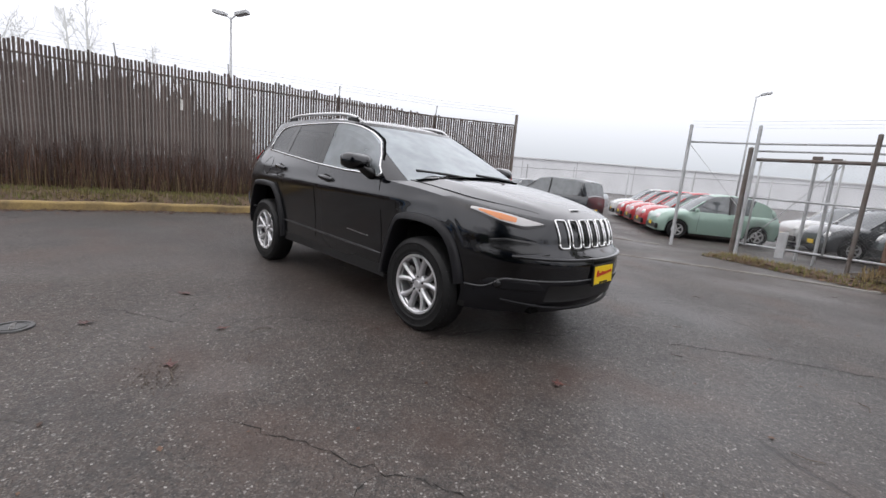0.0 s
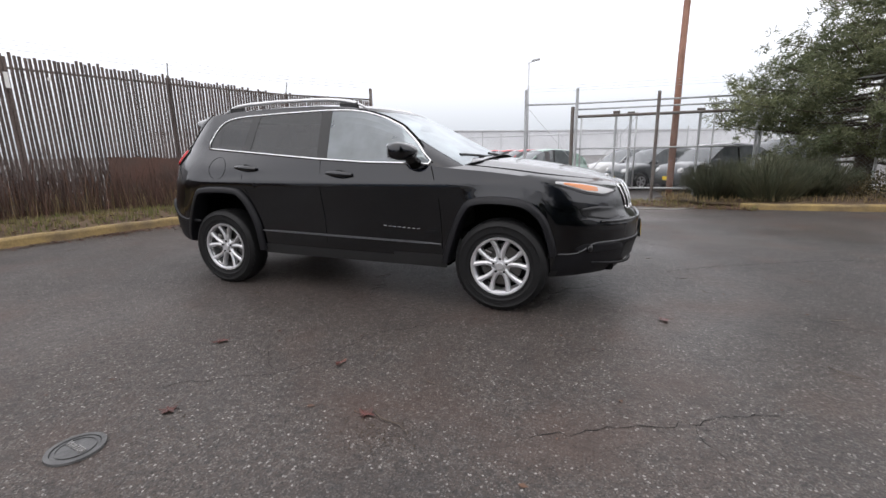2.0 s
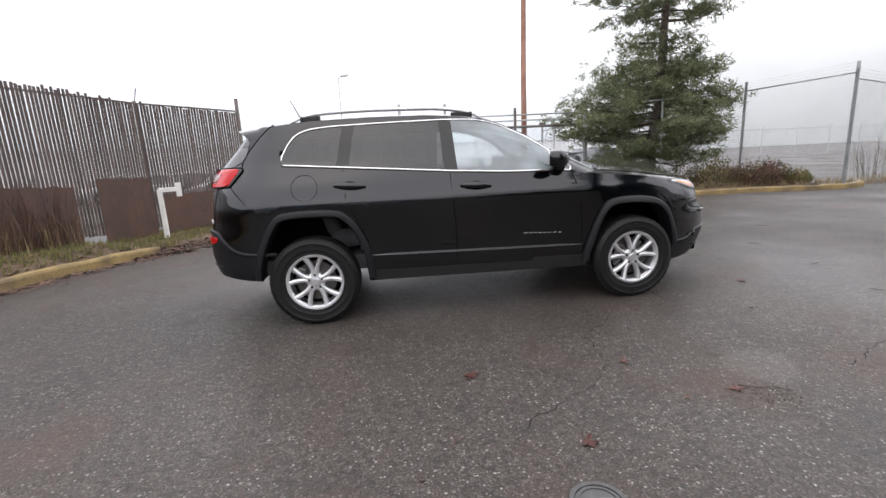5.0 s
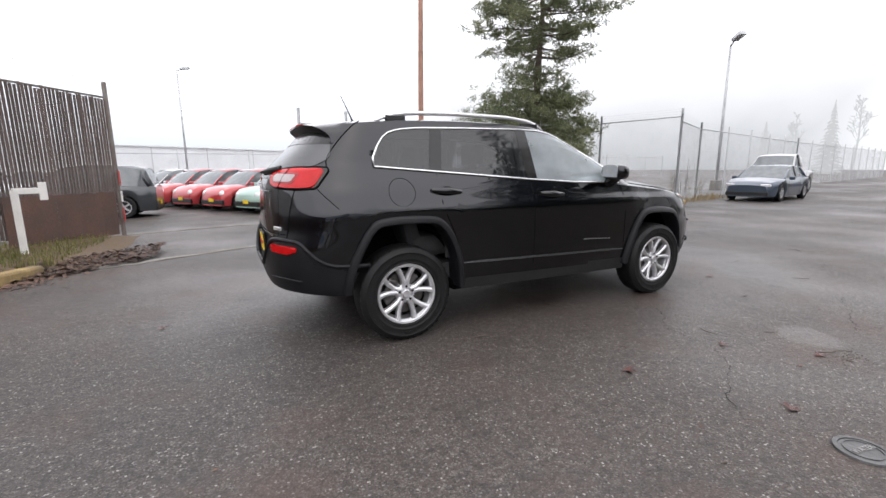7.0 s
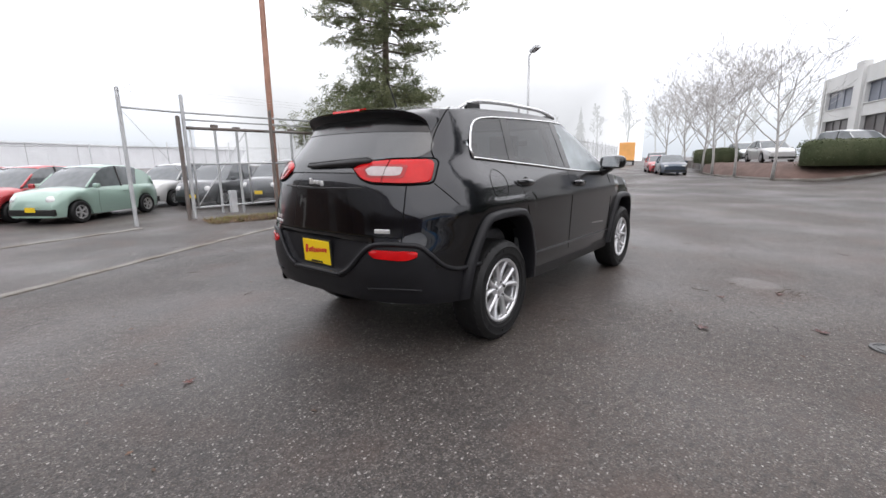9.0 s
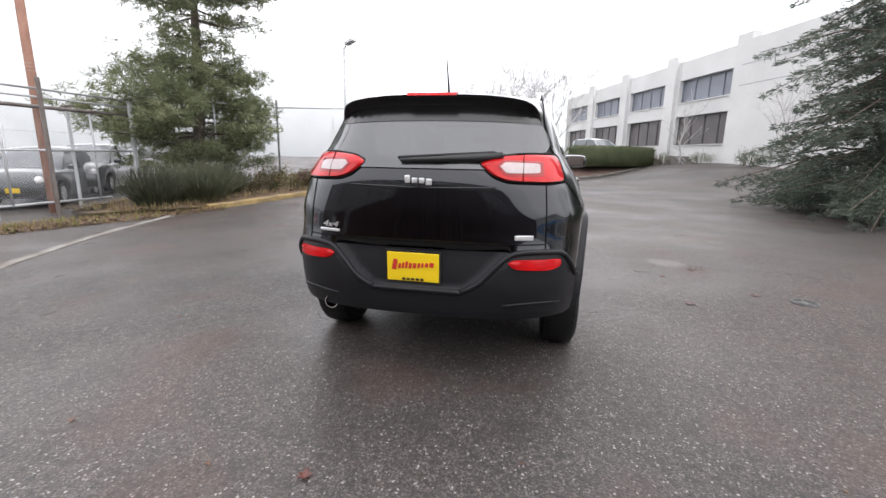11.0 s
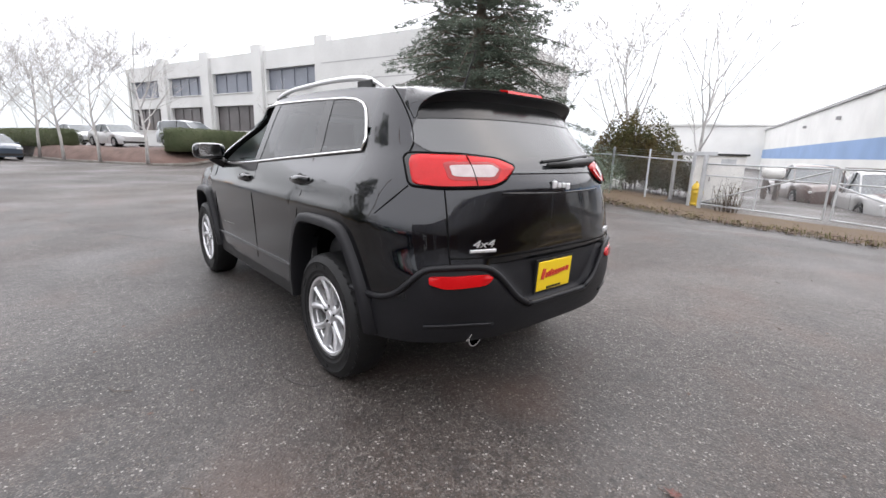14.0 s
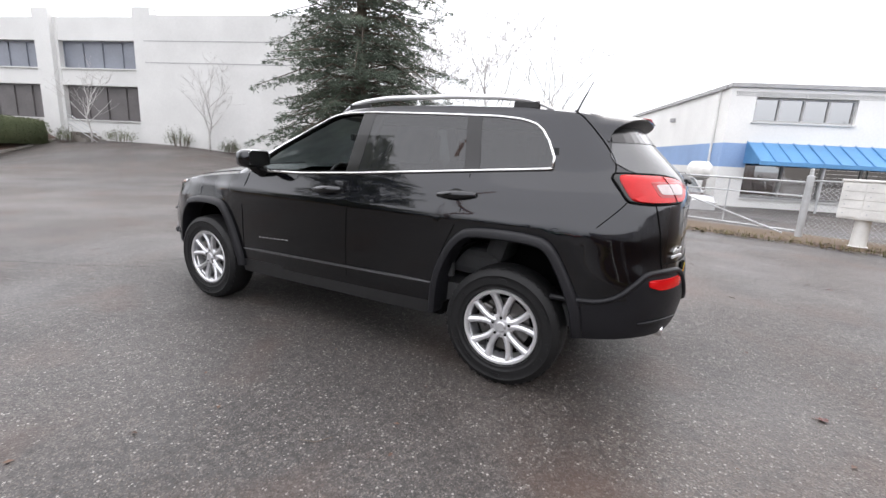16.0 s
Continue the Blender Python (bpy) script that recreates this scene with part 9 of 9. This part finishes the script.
        part("main_beam_lamp", wrapped(on_nose, lower, 0.004, 0.03), LAMP_DARK, suv, "dark lower main beam lamp", smooth=True, sharp=45)
        brow = [(0.50, 0.725), (0.64, 0.700), (0.77, 0.725)]
        part("lamp_brow", Geo().tube([on_nose(u, z, 0.000) for u, z in brow], 0.006, 8), PAINT, suv, smooth=True)
        fog = dense(rounded([(0.50, 0.475), (0.74, 0.465), (0.79, 0.50), (0.76, 0.545), (0.56, 0.535)], 0.25))
        pocket = part("fog_lamp_pocket", wrapped(on_nose, fog, 0.004, 0.03), CLADDING, suv, smooth=True, sharp=45)
        c = on_nose(0.735, 0.505, 0.012)
        part("fog_lamp", Geo().lathe([(0.001, 0.008), (0.022, 0.006), (0.028, 0.0), (0.028, -0.02), (0.001, -0.02)], axis="X", seg=16), LAMP_DARK, pocket, "small round fog lamp", smooth=True).matrix_basis = pose(*c, 0, 0, side * 40)
    # lower intake and lip
    rr = [[(nose_x(y, z) + o, y, z) for y in np.linspace(-0.50, 0.50, 21)] for z, o in ((0.40, 0.012), (0.415, 0.004), (0.50, 0.002), (0.52, 0.008))]
    part("lower_intake", Geo().rings(rr, closed=False, caps=False), BLACK_PLASTIC, suv, smooth=True)
    lip = [(nose_x(y, 0.685) + 0.002, y, 0.688 + 0.02 * abs(y)) for y in np.linspace(-0.70, 0.70, 31)]
    part("bumper_shelf", Geo().tube(lip, 0.012, 8), PAINT, suv, smooth=True)
    # painted highlight: a grey line where the paint ends over the grey chin
    edge_l = []
    for x, z in ((1.775, 0.466), (1.85, 0.466), (1.91, 0.474), (1.96, 0.500), (2.00, 0.532), (2.04, 0.548)):
        edge_l.append((x, flank_y(x, z) + 0.003, z))
    y0 = edge_l[-1][1]
    half_l = edge_l + [(nose_x(y, 0.550) + 0.004, y, 0.550) for y in np.linspace(y0 - 0.04, 0, 14)]
    full_l = half_l + [(x, -y, z) for x, y, z in reversed(half_l[:-1])]
    part("chin_highlight_line", Geo().tube(full_l, 0.0050, 8), CHIN_HIGHLIGHT, suv, "slim grey line for the highlight on the chin's edge", smooth=True)
    lip_c = [(nose_x(y, 0.36) + 0.012, y, 0.335 + 0.06 * (abs(y) / 0.7) ** 2.5) for y in np.linspace(-0.70, 0.70, 31)]
    part("chin_lip", Geo().tube(lip_c, 0.012, 8), CLADDING, suv, "dark chin lip", smooth=True)
    g = Geo()
    for k in range(4):
        y = 0.045 - 0.03 * k
        g.box((2.085, y, tab(2.085, HOOD_X, HOOD_Z) + 0.004), (0.03, 0.022, 0.012))
    part("bonnet_badge", g, CHROME, suv, "small bright maker badge shapes", bevel=0.004)
    # bonnet shut line
    line = [(x, tab(x, HOOD_X, HOOD_Z)) for x in (1.0,)]
    for side in (-1, 1):
        pts = []
        for x in np.linspace(0.98, 2.06, 20):
            f = 0.86 - 0.10 * ease(1.6, 2.06, x)
            s_edge = flank_y(x, tab(x, BELT_X, BELT_Z))
            ze, zc = tab(x, BELT_X, BELT_Z), tab(x, HOOD_X, HOOD_Z)
            pts.append((x, side * s_edge * f, ze + (zc - ze) * (1 - f**2.6) + 0.001))
        part("bonnet_seam", Geo().tube(pts, 0.003, 5), UNDER, suv)
    # front wipers and scuttle
    rr = [[(cabin_front(y, 1.12) + 0.03, y, 1.185 - 0.10 * abs(y) ** 2), (cabin_front(y, 1.12) - 0.05, y, 1.175 - 0.10 * abs(y) ** 2), (cabin_front(y, 1.12) - 0.05, y, 1.10)] for y in np.linspace(-0.70, 0.70, 15)]
    part("scuttle", Geo().rings(rr, closed=False, caps=False), BLACK_PLASTIC, suv)
    for y0, y1 in ((-0.05, -0.62), (0.62, 0.06)):
        pts = [(cabin_front(y, z) + 0.022, y, z) for y, z in ((y0, 1.165), (y0 * 0.5 + y1 * 0.5, 1.185), (y1, 1.20))]
        part("front_wiper", Geo().tube(pts, 0.012, 6), BLACK_PLASTIC, suv, "black wiper")
    # aerial
    part("aerial", Geo().tube([(-1.46, 0, 1.655), (-1.475, 0, 1.69), (-1.51, 0, 1.77), (-1.56, 0, 1.875)], [0.014, 0.007, 0.005, 0.003], 6), BLACK_PLASTIC, suv, "thin black roof aerial")

    # ---- cabin
    g = Geo().box((-0.3, 0, 0.47), (2.9, 1.5, 0.12))
    part("cabin_floor", g, CABIN, suv)
    dash = Geo()
    rr = []
    for y in np.linspace(-0.72, 0.72, 9):
        rr.append([(1.02, y, 1.06), (0.62, y, 1.13), (0.42, y, 1.10), (0.40, y, 0.95), (0.50, y, 0.60), (1.02, y, 0.60)])
    part("dashboard", dash.rings(rr), CABIN, suv, bevel=0.03)
    ring = [(0.26 + 0.04 * math.sin(a), 0.37 + 0.185 * math.cos(a), 1.03 + 0.185 * math.sin(a)) for a in np.linspace(0, 2 * math.pi, 33)]
    st = part("steering_wheel", Geo().tube(ring, 0.015, 8), BLACK_PLASTIC, suv, "black steering wheel", smooth=True)
    part("wheel_boss", Geo().box((0.30, 0.37, 1.02), (0.05, 0.16, 0.10)).box((0.29, 0.37, 1.02), (0.03, 0.36, 0.035)).tube([(0.3, 0.37, 1.02), (0.5, 0.37, 0.95)], 0.03, 8), BLACK_PLASTIC, st, bevel=0.01)

    def seat(x, y, w, name="front_seat"):
        ob = part(name, Geo().box((x + 0.05, y, 0.66), (0.52, w, 0.18)), CABIN, suv, "dark grey seat", bevel=0.05)
        m = Matrix.Translation((x - 0.24, y, 0.98)) @ Matrix.Rotation(radians(-16), 4, "Y")
        part("backrest", Geo().box((0, 0, 0), (0.14, w, 0.62), m=m), CABIN, ob, bevel=0.05)
        return ob

    def headrest(ob, x, y):
        part("headrest", Geo().box((x, y, 1.385), (0.09, 0.25, 0.17)).box((x, y, 1.27), (0.02, 0.14, 0.10)), CABIN, ob, bevel=0.03)

    for y in (-0.37, 0.37):
        headrest(seat(-0.15, y, 0.50), -0.50, y)
    bench = seat(-1.02, 0, 1.30, "rear_bench")
    for y in (-0.42, 0.42):
        headrest(bench, -1.36, y)
    part("headliner", Geo().box((-0.75, 0, 1.585), (1.75, 1.10, 0.02)), CABIN_LIGHT, suv)
    for side in (-1, 1):
        part("door_lining", Geo().box((-0.1, side * 0.775, 0.86), (1.75, 0.03, 0.56)), CABIN, suv)
        m = Matrix.Translation((-0.2, side * 0.665, 1.33)) @ Matrix.Rotation(radians(side * 22), 4, "X")
        part("pillar_lining", Geo().box((0, 0, 0), (0.09, 0.03, 0.52), m=m), CABIN, suv)
    sheet = [[(x, cabin_y(x, z) - 0.014, z) for z in np.linspace(1.27, 1.50, 6)] for x in (-0.76, -0.64, -0.52, -0.46)]
    part("window_sticker", Geo().rings(sheet + [[(x, y - 0.002, z) for x, y, z in row] for row in reversed(sheet)], closed=False, caps=False, loop=True), STICKER, suv, "paper sticker inside the rear door window")
    part("inner_mirror", Geo().box((0.42, 0, 1.44), (0.03, 0.22, 0.06)), BLACK_PLASTIC, suv, bevel=0.01)
    return suv


SUV = build_suv()
